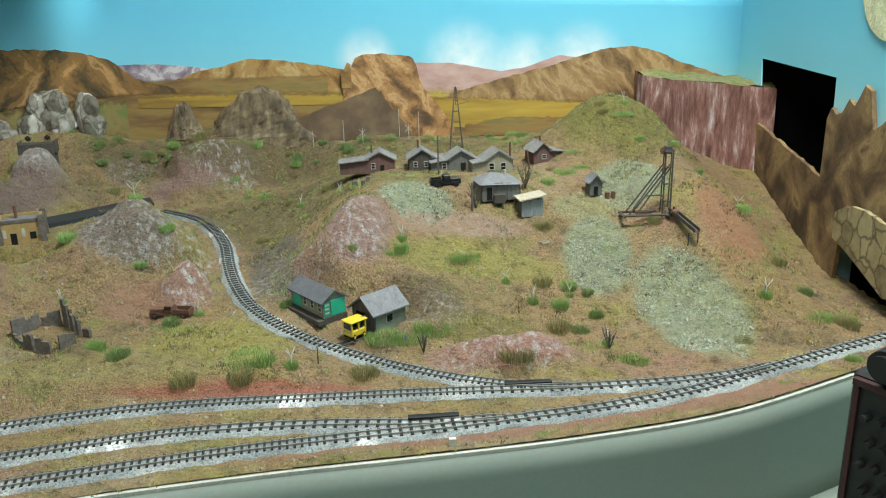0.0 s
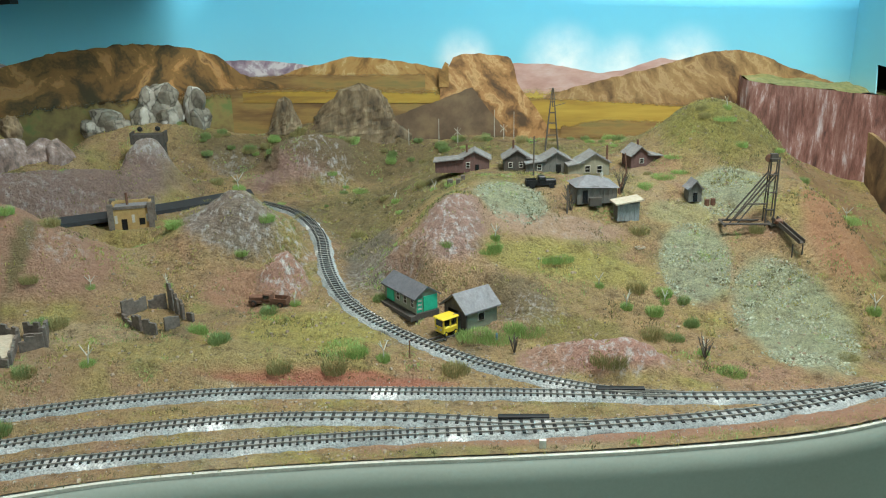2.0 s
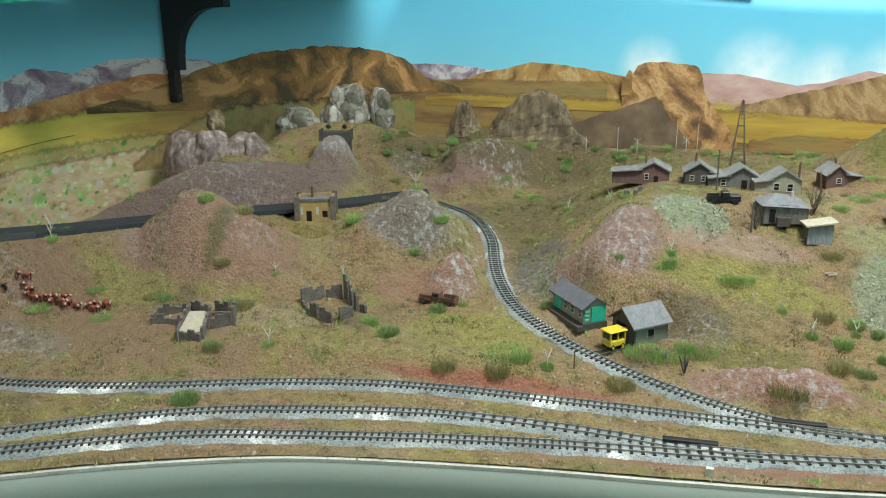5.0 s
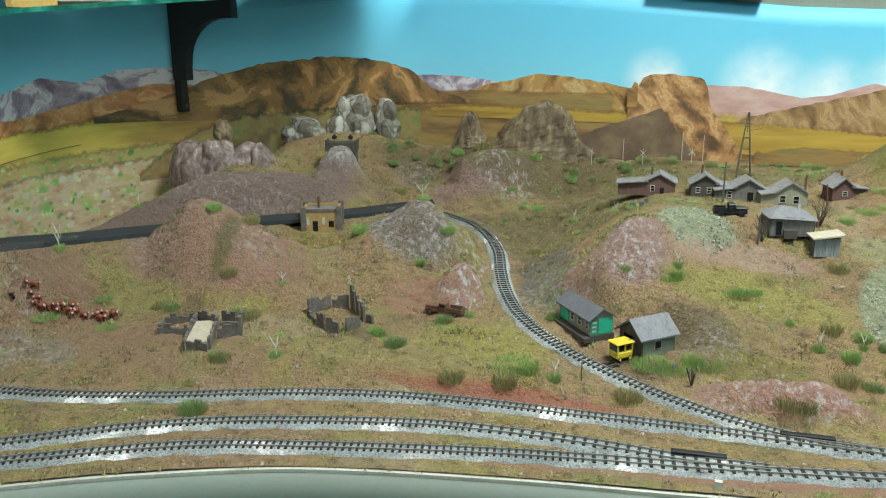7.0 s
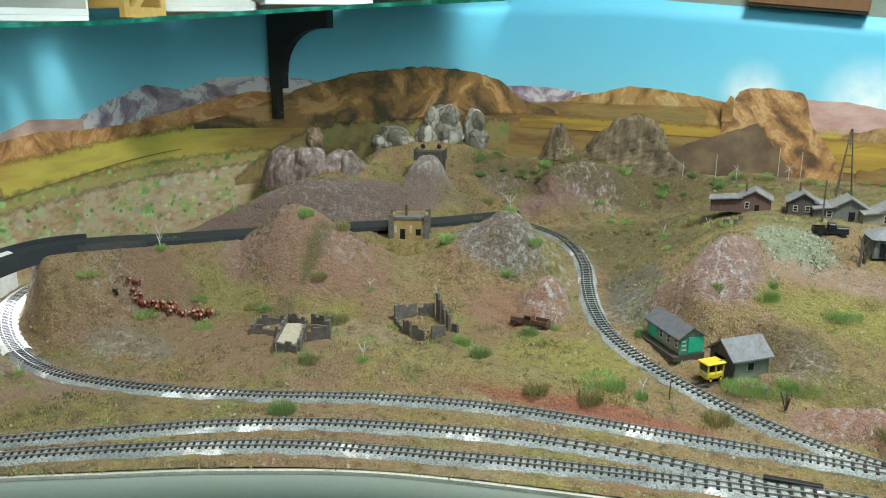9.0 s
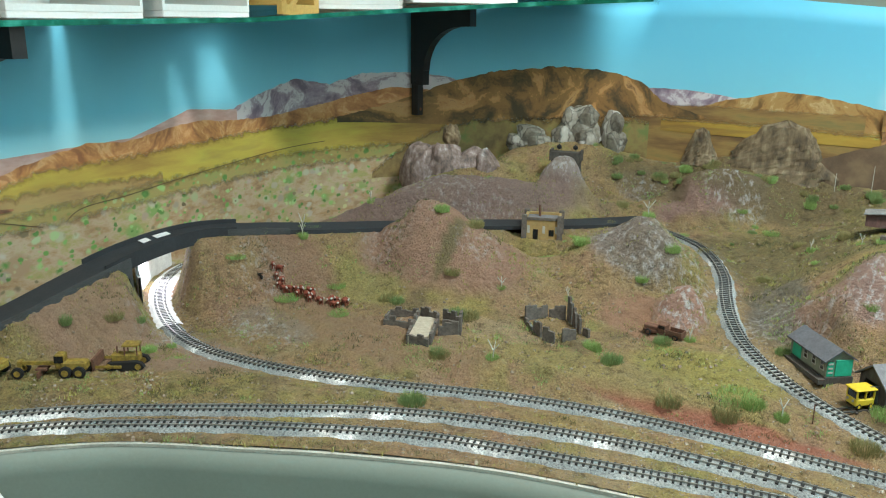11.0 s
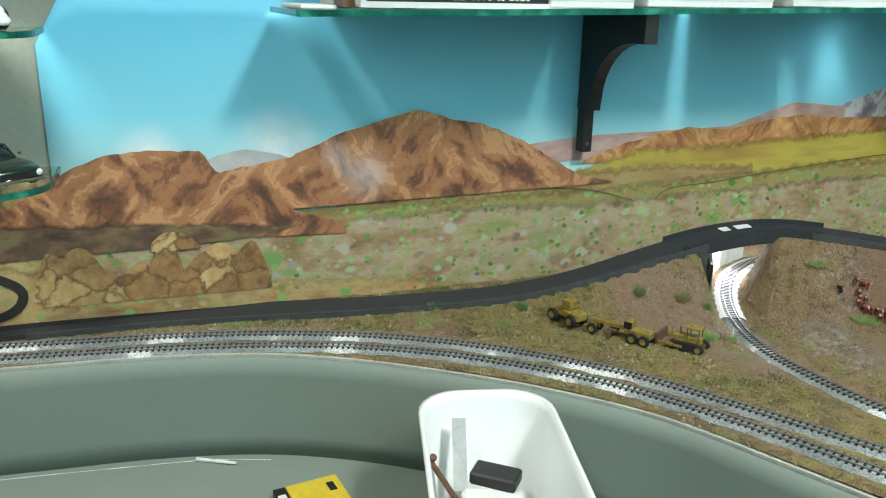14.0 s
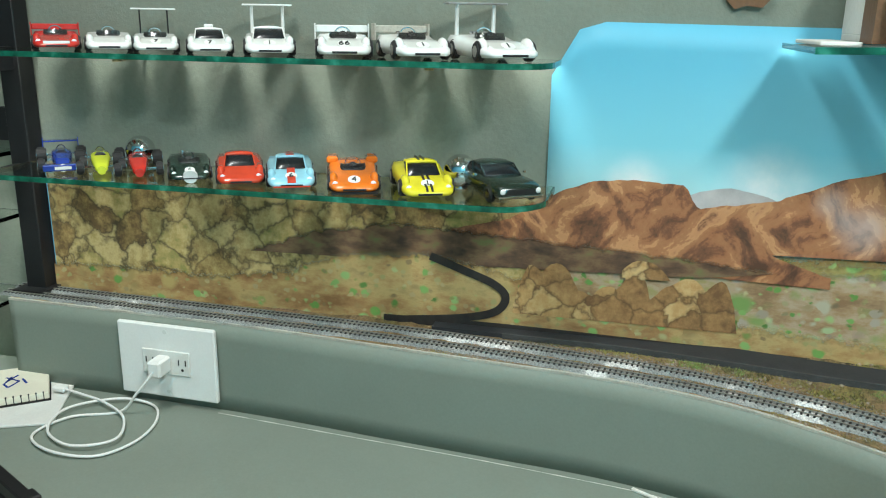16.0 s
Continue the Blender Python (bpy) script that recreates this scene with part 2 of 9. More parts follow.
def near_line(x, y, line):
    """Distance of each place to a line, and the line's height there."""
    far, tall = np.full(x.shape, 9.0), np.zeros(x.shape)
    for p in line[::2]:
        d = np.hypot(x - p[0], y - p[1])
        less = d < far
        far[less], tall[less] = d[less], p[2]
    return far, tall


def ground(x, y):
    """Height of the scenery at places of the plan (arrays)."""
    x, y = np.asarray(x, float), np.asarray(y, float)
    right = 0.118 * smooth((y - 0.80 - 0.05 * np.sin(7 * x)) / 0.36) + 0.01 * smooth((y - 1.25) / 0.2)
    left = 0.016 * smooth((y - 0.66) / 0.12) + 0.045 * smooth((y - 1.02) / 0.40)
    z = left + (right - left) * smooth((x + 0.26) / 0.22)
    z = z * smooth((x + 0.97) / 0.2)
    for cx, cy, a, b, turn, h, k in HILLS:
        c, s = math.cos(radians(turn)), math.sin(radians(turn))
        u, v = ((x - cx) * c + (y - cy) * s) / a, (-(x - cx) * s + (y - cy) * c) / b
        z = z + h * np.exp(-((u * u + v * v) ** k))
    low = np.clip((y - 1.10) * 0.33 - 0.010, -0.012, 0.10)
    z = z + (low - z) * smooth((x - 0.37) / 0.19) * smooth((y - 0.80) / 0.12)
    d, tall = near_line(x, y, ROAD)
    bank = np.maximum(z, tall - 0.006 - 1.1 * np.maximum(d - 0.028, 0))
    z = np.where(d < 0.032, np.where(tall - 0.007 < z, tall - 0.007, bank), bank)
    z = np.where((d >= 0.03) & (d < 0.06), z + (np.minimum(z, tall + 0.7 * (d - 0.03)) - z) * 0.8, z)
    for pad, reach in (([(-0.148, 0.946, 0.025), (-0.136, 0.93, 0.025), (-0.124, 0.916, 0.025), (-0.112, 0.90, 0.024), (-0.100, 0.888, 0.023)], 0.028), ([(-0.064, 0.878, 0.016), (-0.05, 0.89, 0.016), (-0.036, 0.902, 0.016)], 0.030), ([(-0.08, 0.856, 0.012), (-0.078, 0.858, 0.012)], 0.014), ([(-0.592, 1.146, 0.056), (-0.572, 1.148, 0.056), (-0.552, 1.152, 0.056)], 0.026)):
        d, tall = near_line(x, y, np.repeat(np.array(pad), 2, axis=0))
        z = z + (tall - z) * (1 - smooth((d - reach) / 0.022))
    for line, wide in ((TRACK_FRONT, 0.05), (TRACK_PASSING, 0.05), (TRACK_LOOP, 0.055), (TRACK_BRANCH, 0.045)):
        d, tall = near_line(x, y, line)
        w = 1 - smooth((d - 0.015) / (wide - 0.015))
        z = z + (tall - 0.004 - z) * w
    return z
# ---- end of the plan ----


def rough_ground(x, y, z):
    """Small lumps on the scenery, held off the tracks and the road."""
    out = np.zeros(x.shape)
    flat = smooth(near_line(x, y, np.c_[EDGE, 0 * EDGE[:, :1]])[0] / 0.03)
    for line, wide in ((TRACK_FRONT, 0.03), (TRACK_PASSING, 0.03), (TRACK_LOOP, 0.03), (TRACK_BRANCH, 0.03), (ROAD, 0.045)):
        d, _ = near_line(x, y, line)
        flat = np.minimum(flat, smooth((d - wide * 0.55) / (wide * 0.6)))
    for i in np.ndindex(x.shape):
        v = Vector((x[i], y[i], 0))
        out[i] = 0.0042 * noise.noise(v * 28) + 0.0030 * noise.noise(v * 75) + 0.0015 * noise.noise(v * 190)
    rocky = np.zeros(x.shape)
    for cx, cy, a, b, w in CHALK:
        rocky = np.maximum(rocky, min(1.0, w * w * 1.6) * smooth(1.4 - ((x - cx) / a) ** 2 - ((y - cy) / b) ** 2))
    for i in np.argwhere(rocky > 0.02):
        i = tuple(i)
        v = Vector((x[i], y[i], 0))
        out[i] += rocky[i] * (0.010 * (0.45 - abs(noise.noise(v * 48))) + 0.005 * (0.4 - abs(noise.noise(v * 120))))
    return z + out * flat


ZONES, CHALK = [], []


def soil_zone(x, y, across, deep, turn, hue, weight, ragged=0.5):
    """A patch of soil of one hue: centre, radii, turn in degrees, how much it covers and how ragged its rim is."""
    ZONES.append((x, y, across, deep, turn, hue, weight, ragged))


def chalk_rock(x, y, across, deep, weight):
    """Dry-brushed plaster rock: centre, radii, strength."""
    CHALK.append((x, y, across, deep, weight))


TAILINGS = (0.265, 0.285, 0.200)
soil_zone(0.318, 0.900, 0.060, 0.105, 8, TAILINGS, 1.0, 0.3)
soil_zone(0.228, 1.010, 0.044, 0.070, -6, TAILINGS, 1.0, 0.3)
soil_zone(-0.006, 1.075, 0.050, 0.045, 0, TAILINGS, 1.0, 0.3)
soil_zone(0.300, 1.140, 0.055, 0.060, 0, TAILINGS, 1.0, 0.3)
soil_zone(0.235, 1.100, 0.060, 0.030, 0, (0.30, 0.29, 0.17), 0.8)
soil_zone(0.375, 1.005, 0.020, 0.030, 0, (0.36, 0.26, 0.15), 0.7)
soil_zone(0.405, 1.030, 0.045, 0.075, 0, (0.34, 0.17, 0.095), 0.85)
soil_zone(0.450, 0.930, 0.040, 0.060, 0, (0.28, 0.20, 0.09), 0.7)
# the pink hills before the road
soil_zone(-0.625, 0.940, 0.120, 0.070, 0, (0.33, 0.195, 0.140), 0.95)
soil_zone(-0.610, 0.925, 0.012, 0.045, 0, (0.13, 0.115, 0.05), 0.8)
soil_zone(-0.705, 0.925, 0.050, 0.060, 0, (0.30, 0.185, 0.135), 0.8)
soil_zone(-0.330, 0.950, 0.065, 0.045, 0, (0.34, 0.19, 0.125), 0.9)
soil_zone(-0.385, 1.045, 0.065, 0.045, 0, (0.21, 0.175, 0.165), 0.9)
soil_zone(-0.370, 1.100, 0.070, 0.035, 0, (0.27, 0.225, 0.105), 0.8)
soil_zone(-0.290, 0.957, 0.030, 0.026, 0, (0.36, 0.21, 0.17), 0.9)
# mauve plaster banks behind the road
soil_zone(-0.775, 1.200, 0.255, 0.058, 30, (0.235, 0.165, 0.145), 1.0, 0.35)
soil_zone(-0.370, 1.398, 0.095, 0.034, 18, (0.30, 0.195, 0.165), 1.0, 0.3)
soil_zone(-0.625, 1.330, 0.050, 0.024, 8, (0.30, 0.245, 0.23), 0.95, 0.3)
soil_zone(-0.500, 1.420, 0.045, 0.030, 0, (0.27, 0.215, 0.19), 0.8)
soil_zone(-0.285, 1.410, 0.050, 0.015, 0, (0.32, 0.22, 0.17), 0.7)
# the dark slope above the branch line; the first zone puts its shading into the soil hue
soil_zone(-0.195, 1.060, 0.040, 0.120, 12, (0.16, 0.145, 0.125), 0.9)
soil_zone(-0.215, 1.250, 0.130, 0.120, 0, (0.17, 0.14, 0.065), 0.85)
soil_zone(-0.090, 1.160, 0.110, 0.055, 0, (0.19, 0.165, 0.065), 0.75)
soil_zone(-0.300, 1.440, 0.300, 0.055, 0, (0.15, 0.115, 0.06), 0.85)
soil_zone(-0.080, 1.010, 0.045, 0.045, 0, (0.31, 0.20, 0.175), 0.95)
soil_zone(-0.140, 0.995, 0.028, 0.028, 0, (0.29, 0.175, 0.135), 0.8)
soil_zone(0.045, 1.040, 0.100, 0.022, 8, (0.36, 0.24, 0.175), 0.9)
soil_zone(0.070, 0.985, 0.110, 0.030, 0, (0.29, 0.26, 0.085), 0.85)
soil_zone(0.060, 0.940, 0.130, 0.030, 0, (0.29, 0.205, 0.115), 0.7)
soil_zone(0.000, 0.920, 0.050, 0.035, 0, (0.15, 0.12, 0.075), 0.8)
soil_zone(0.085, 0.875, 0.060, 0.030, 0, (0.19, 0.165, 0.06), 0.8)
soil_zone(0.170, 0.890, 0.050, 0.040, 0, (0.31, 0.21, 0.12), 0.7)
soil_zone(0.110, 0.812, 0.055, 0.028, 0, (0.35, 0.19, 0.155), 0.95)
soil_zone(0.040, 0.815, 0.040, 0.026, 0, (0.34, 0.195, 0.155), 0.9)
soil_zone(0.230, 0.800, 0.060, 0.025, 0, (0.33, 0.20, 0.15), 0.7)
soil_zone(-0.200, 0.764, 0.150, 0.012, 0, (0.34, 0.13, 0.085), 0.95)
soil_zone(0.150, 0.690, 0.300, 0.020, 10, (0.33, 0.175, 0.12), 0.8)
soil_zone(-0.150, 0.700, 0.300, 0.012, 4, (0.32, 0.23, 0.11), 0.7)
# the flat before the hills
soil_zone(-0.230, 0.850, 0.090, 0.055, 0, (0.31, 0.275, 0.085), 0.85)
soil_zone(-0.330, 0.790, 0.140, 0.030, 0, (0.31, 0.255, 0.11), 0.75)
soil_zone(-0.510, 0.830, 0.090, 0.030, 0, (0.37, 0.28, 0.175), 0.9)
soil_zone(-0.600, 0.740, 0.160, 0.045, 0, (0.30, 0.195, 0.115), 0.85)
soil_zone(-0.690, 0.850, 0.060, 0.030, 0, (0.30, 0.26, 0.10), 0.8)
soil_zone(-0.740, 0.705, 0.070, 0.030, 0, (0.29, 0.225, 0.175), 0.8)
soil_zone(-0.780, 0.790, 0.060, 0.050, 0, (0.27, 0.165, 0.11), 0.8)
soil_zone(-0.860, 0.560, 0.200, 0.060, 22, (0.33, 0.215, 0.150), 0.85)
soil_zone(-0.920, 0.400, 0.120, 0.070, 40, (0.27, 0.22, 0.085), 0.7)
soil_zone(0.330, 1.330, 0.110, 0.120, 0, (0.19, 0.18, 0.05), 0.9)
soil_zone(0.050, 1.380, 0.280, 0.060, 0, (0.19, 0.165, 0.07), 0.7)
soil_zone(0.470, 1.250, 0.070, 0.120, 0, (0.27, 0.17, 0.085), 0.8)

chalk_rock(-0.290, 0.955, 0.030, 0.026, 1.0)
chalk_rock(-0.380, 1.045, 0.062, 0.045, 0.62)
chalk_rock(-0.305, 1.040, 0.034, 0.045, 0.7)
chalk_rock(-0.080, 1.000, 0.034, 0.036, 0.8)
chalk_rock(0.110, 0.805, 0.050, 0.022, 0.75)
chalk_rock(0.047, 0.808, 0.035, 0.020, 0.65)
chalk_rock(-0.140, 0.982, 0.026, 0.026, 0.4)
chalk_rock(-0.720, 0.930, 0.045, 0.045, 0.36)
chalk_rock(-0.575, 0.945, 0.036, 0.026, 0.4)
chalk_rock(-0.660, 0.950, 0.022, 0.022, 0.25)
chalk_rock(-0.775, 1.195, 0.260, 0.040, 0.35)
chalk_rock(-0.335, 1.395, 0.050, 0.026, 0.7)
chalk_rock(-0.625, 1.325, 0.044, 0.024, 0.75)
chalk_rock(-0.500, 1.410, 0.040, 0.026, 0.4)
chalk_rock(-0.750, 0.690, 0.060, 0.028, 0.6)
chalk_rock(-0.810, 0.760, 0.040, 0.030, 0.4)
chalk_rock(-0.850, 0.620, 0.050, 0.030, 0.45)
chalk_rock(0.020, 0.905, 0.040, 0.026, 0.4)
chalk_rock(-0.195, 1.000, 0.030, 0.060, 0.35)
chalk_rock(0.045, 1.045, 0.070, 0.020, 0.25)

SOIL = np.array((0.305, 0.215, 0.115))

def soil_at(x, y):
    def patch(scale, seed, low, high):
        n = noise.noise(Vector((x * scale, y * scale, seed))) + 0.6 * noise.noise(Vector((x * scale * 2.7, y * scale * 2.7, seed + 9))) + 0.35 * noise.noise(Vector((x * scale * 7, y * scale * 7, seed + 17)))
        return min(1.0, max(0.0, (n - low) / (high - low)))
    n1 = noise.noise(Vector((x * 9, y * 9, 3))) + 0.5 * noise.noise(Vector((x * 24, y * 24, 8)))
    c = SOIL.copy()
    for hue, weight, f in (((0.33, 0.200, 0.140), 0.8, patch(6, 21, 0.0, 0.6)), ((0.37, 0.29, 0.18), 0.6, patch(9, 51, 0.2, 0.6)), ((0.31, 0.275, 0.085), 0.65, patch(8, 3, 0.1, 0.55)),
                           ((0.22, 0.225, 0.075), 0.7, patch(12, 63, 0.3, 0.7)), ((0.16, 0.125, 0.070), 0.7, patch(10, 77, 0.25, 0.7))):
        c = c + (np.array(hue) - c) * weight * f
    for cx, cy, a, b, turn, hue, w, ragged in ZONES:
        k, s = math.cos(radians(turn)), math.sin(radians(turn))
        u, v = ((x - cx) * k + (y - cy) * s) / a, (-(x - cx) * s + (y - cy) * k) / b
        r = u * u + v * v
        if r < 4:
            f = w * float(smooth((1.3 - r + ragged * n1) / 0.7))
            c = c + (np.array(hue) - c) * f
    return c * np.array((1.22, 1.19, 1.16))


def link(name, bm, material, parent=None, label="", smoothed=False):
    """A bmesh becomes one mesh object, under parent where one is given."""
    data = bpy.data.meshes.new(name)
    bm.to_mesh(data)
    bm.free()
    for m in material if isinstance(material, (list, tuple)) else [material]:
        data.materials.append(m)
    if smoothed:
        data.polygons.foreach_set("use_smooth", [True] * len(data.polygons))
    ob = new(name, data)
    ob.parent = parent
    if label:
        tagged(ob, label)
    return ob


part = link


def grid_mesh(name, pts, material, smoothed=True):
    """A sheet from a rectangular array of places."""
    rows, cols = pts.shape[:2]
    k = np.arange(rows * cols).reshape(rows, cols)
    quads = np.stack([k[:-1, :-1], k[1:, :-1], k[1:, 1:], k[:-1, 1:]], -1).reshape(-1, 4)
    data = bpy.data.meshes.new(name)
    data.from_pydata(pts.reshape(-1, 3).tolist(), [], quads.tolist())
    data.materials.append(material)
    data.polygons.foreach_set("use_smooth", [smoothed] * len(data.polygons))
    return new(name, data)


def build_ground():
    nu, nv = 430, 190
    share = np.linspace(0, len(EDGE) - 1, nu)
    e = np.stack([np.interp(share, np.arange(len(EDGE)), EDGE[:, k]) for k in (0, 1)], 1)
    share = share * (len(FOOT) - 1) / (len(EDGE) - 1)
    f = np.stack([np.interp(share, np.arange(len(FOOT)), FOOT[:, k]) for k in (0, 1)], 1)
    v = np.linspace(0, 1, nv)[None, :, None]
    xy = e[:, None] * (1 - v) + f[:, None] * v
    x, y = xy[..., 0], xy[..., 1]
    z = rough_ground(x, y, ground(x, y))
    z[:, 0] -= 0.001
    ob = grid_mesh("ground", np.dstack([x, y, z]), GROUND)
    hue = ob.data.color_attributes.new("soil", "FLOAT_COLOR", "POINT")
    cols = np.ones((nu * nv, 4), np.float32)
    cols[:, :3] = [soil_at(a, b) for a, b in zip(x.ravel(), y.ravel())]
    hue.data.foreach_set("color", cols.ravel())
    dry = np.zeros(nu * nv, np.float32)
    for cx, cy, a, b, w in CHALK:
        dry = np.maximum(dry, w * smooth(1.5 - ((x.ravel() - cx) / a) ** 2 - ((y.ravel() - cy) / b) ** 2))
    smooth_plaster = np.zeros(nu * nv, np.float32)
    for cx, cy, a, b, turn, hue, w, ragged in ZONES:
        if hue[0] > 1.38 * hue[1] and w > 0.79:
            k, q = math.cos(radians(turn)), math.sin(radians(turn))
            du, dv = ((x.ravel() - cx) * k + (y.ravel() - cy) * q) / a, (-(x.ravel() - cx) * q + (y.ravel() - cy) * k) / b
            smooth_plaster = np.maximum(smooth_plaster, smooth(1.5 - du * du - dv * dv))
    ob.data.attributes.new("plaster", "FLOAT", "POINT").data.foreach_set("value", smooth_plaster.astype(np.float32))
    ob.data.attributes.new("chalk", "FLOAT", "POINT").data.foreach_set("value", dry.astype(np.float32))
    tagged(ob, "dry rolling desert scenery of brown soil and scattered grass", "ground", kind="structure")
    return ob


build_ground()


def ground_z(x, y):
    return float(ground(np.array([x]), np.array([y]))[0])


# ---- walls of the niche, desk and room ----
def box(bm, x0, y0, z0, x1, y1, z1, turn=None):
    made = bmesh.ops.create_cube(bm, size=1, matrix=Matrix.Translation(((x0 + x1) / 2, (y0 + y1) / 2, (z0 + z1) / 2)) @ Matrix.Diagonal((abs(x1 - x0), abs(y1 - y0), abs(z1 - z0), 1)))
    if turn is not None:
        bmesh.ops.transform(bm, matrix=turn, verts=made["verts"])
    return made["verts"]


def solid(name, material, *size, label="", category="", kind="structure", bevel=0.0):
    bm = bmesh.new()
    box(bm, *size)
    if bevel:
        bmesh.ops.bevel(bm, geom=bm.edges[:], offset=bevel, segments=2, affect="EDGES")
    return tagged(link(name, bm, material), label, category, kind=kind)


CLOUDS = [(-0.09, 1.5, 0.270, 0.065), (0.085, 1.5, 0.258, 0.090), (0.30, 1.5, 0.250, 0.090), (-1.10, 0.105, 0.200, 0.072), (-1.10, -0.05, 0.20, 0.050), (0.19, 1.5, 0.245, 0.08)]


def sky_material():
    """Airbrushed backdrop sky: deep blue above, paler towards the hills, with soft white clouds."""
    m, n, l, p = nodes_of("painted_sky")
    p.inputs["Roughness"].default_value = 0.55
    geo = n.new("ShaderNodeNewGeometry")
    sep = n.new("ShaderNodeSeparateXYZ")
    l.new(geo.outputs["Position"], sep.inputs[0])
    rng = n.new("ShaderNodeMapRange")
    rng.inputs[1].default_value, rng.inputs[2].default_value = 0.18, 0.42
    l.new(sep.outputs[2], rng.inputs[0])
    r = ramp_node(n, l, rng.outputs[0], [(0.0, (0.44, 0.70, 0.70)), (0.3, (0.21, 0.58, 0.70)), (0.7, (0.135, 0.49, 0.66)), (1.0, (0.11, 0.45, 0.63))])
    nz = noise_node(n, l, 5.0, 3.0, 0.5)
    mix = n.new("ShaderNodeMixRGB")
    mix.blend_type, mix.inputs[0].default_value = "MULTIPLY", 0.25
    tone = ramp_node(n, l, nz.outputs[0], [(0.3, (0.8, 0.9, 0.95)), (0.7, (1.1, 1.05, 1.0))])
    l.new(r.outputs[0], mix.inputs[1])
    l.new(tone.outputs[0], mix.inputs[2])
    last = mix.outputs[0]
    puff = noise_node(n, l, 28.0, 6.0, 0.6)
    for x, y, z, size in CLOUDS:
        d = n.new("ShaderNodeVectorMath")
        d.operation = "DISTANCE"
        l.new(geo.outputs["Position"], d.inputs[0])
        d.inputs[1].default_value = (x, y, z)
        soft = n.new("ShaderNodeMapRange")
        soft.interpolation_type = "SMOOTHSTEP"
        soft.inputs[1].default_value, soft.inputs[2].default_value, soft.inputs[3].default_value, soft.inputs[4].default_value = 0.0, size, 1.7, 0.0
        l.new(d.outputs["Value"], soft.inputs[0])
        f = n.new("ShaderNodeMath")
        f.operation, f.use_clamp = "MULTIPLY", True
        l.new(soft.outputs[0], f.inputs[0])
        l.new(puff.outputs[0], f.inputs[1])
        c = n.new("ShaderNodeMixRGB")
        c.inputs[2].default_value = (0.80, 0.84, 0.84, 1)
        l.new(f.outputs[0], c.inputs[0])
        l.new(last, c.inputs[1])
        last = c.outputs[0]
    l.new(last, p.inputs["Base Color"])
    return m


SKY = sky_material()


def backdrop():
    """The wall in three runs with a rounded corner: painted board up to TOP, textured wall above it."""
    ss = np.r_[np.linspace(0, S_COVE, 12), np.linspace(S_COVE, S_LEFT, 40)[1:], np.linspace(S_LEFT, S_LEFT + 2.1, 20)[1:]]
    for name, z0, z1, off, mat in (("wall_back", DESK_Z - 0.05, 1.5, 0.0, WALL_GREY),):
        zs = np.linspace(z0, z1, 12)
        front = np.array([[wall_at(s, z, off)[:] for z in zs] for s in ss])
        ob = grid_mesh(name, front, mat)
        thick = ob.modifiers.new("thickness", "SOLIDIFY")
        thick.thickness, thick.offset = 0.05, 1.0
        tagged(ob, "grey green textured wall with a rounded inner corner", "wall", kind="structure")
    end = S_LEFT + YB - COVE + 0.16
    ss = np.r_[np.linspace(0, S_COVE, 12), np.linspace(S_COVE, S_LEFT, 40)[1:], np.linspace(S_LEFT, end, 40)[1:]]
    rows = []
    for s in ss:
        drop = max(0.0, s - (end - 0.065))
        top = float(np.interp(s, [0.0, 0.45, 0.90, 1.2, 2.7, end], [0.372, 0.390, 0.430, 0.432, 0.392, 0.398])) - 0.065 + math.sqrt(max(0.065**2 - drop**2, 0))
        rows.append([wall_at(s, z, 0.004)[:] for z in np.linspace(-0.02, top, 14)])
    ob = grid_mesh("backdrop_board", np.array(rows), SKY)
    thick = ob.modifiers.new("thickness", "SOLIDIFY")
    thick.thickness, thick.offset = 0.0035, 1.0
    tagged(ob, "blue painted sky backdrop board with a rounded end", "backdrop", kind="structure")
    return ob


BOARD = backdrop()


def right_wall():
    """Side wall of the niche with a slanting dark opening and a tunnel mouth cut through."""
    bm = bmesh.new()
    for a, b, c, d in ((-2.2, 0.83, DESK_Z - 0.05, 1.5), (0.83, 1.09, DESK_Z - 0.05, -0.06), (0.83, 1.02, 0.05, 1.5), (1.02, 1.09, 0.0495, 0.05), (1.09, 1.55, DESK_Z - 0.05, 0.05), (1.02, 1.55, 0.40, 1.5)):
        box(bm, XR, a, c, XR + 0.03, b, d)
    outer = [(1.55, 0.40), (1.55, 0.05), (1.02, 0.05), (1.02, 0.40)]
    inner = [(1.394, 0.262), (1.377, 0.150), (1.130, 0.108), (1.136, 0.255)]
    rings = [[bm.verts.new((x, y, z)) for y, z in ring] for x, ring in ((XR, outer), (XR, inner), (XR + 0.002, inner))]
    for p, q in zip(rings, rings[1:]):
        for k in range(4):
            bm.faces.new((p[k], p[(k + 1) % 4], q[(k + 1) % 4], q[k]))
    bmesh.ops.recalc_face_normals(bm, faces=bm.faces[:])
    return tagged(link("wall_right", bm, SKY), "side wall painted pale sky blue with a square opening", "wall", kind="structure")


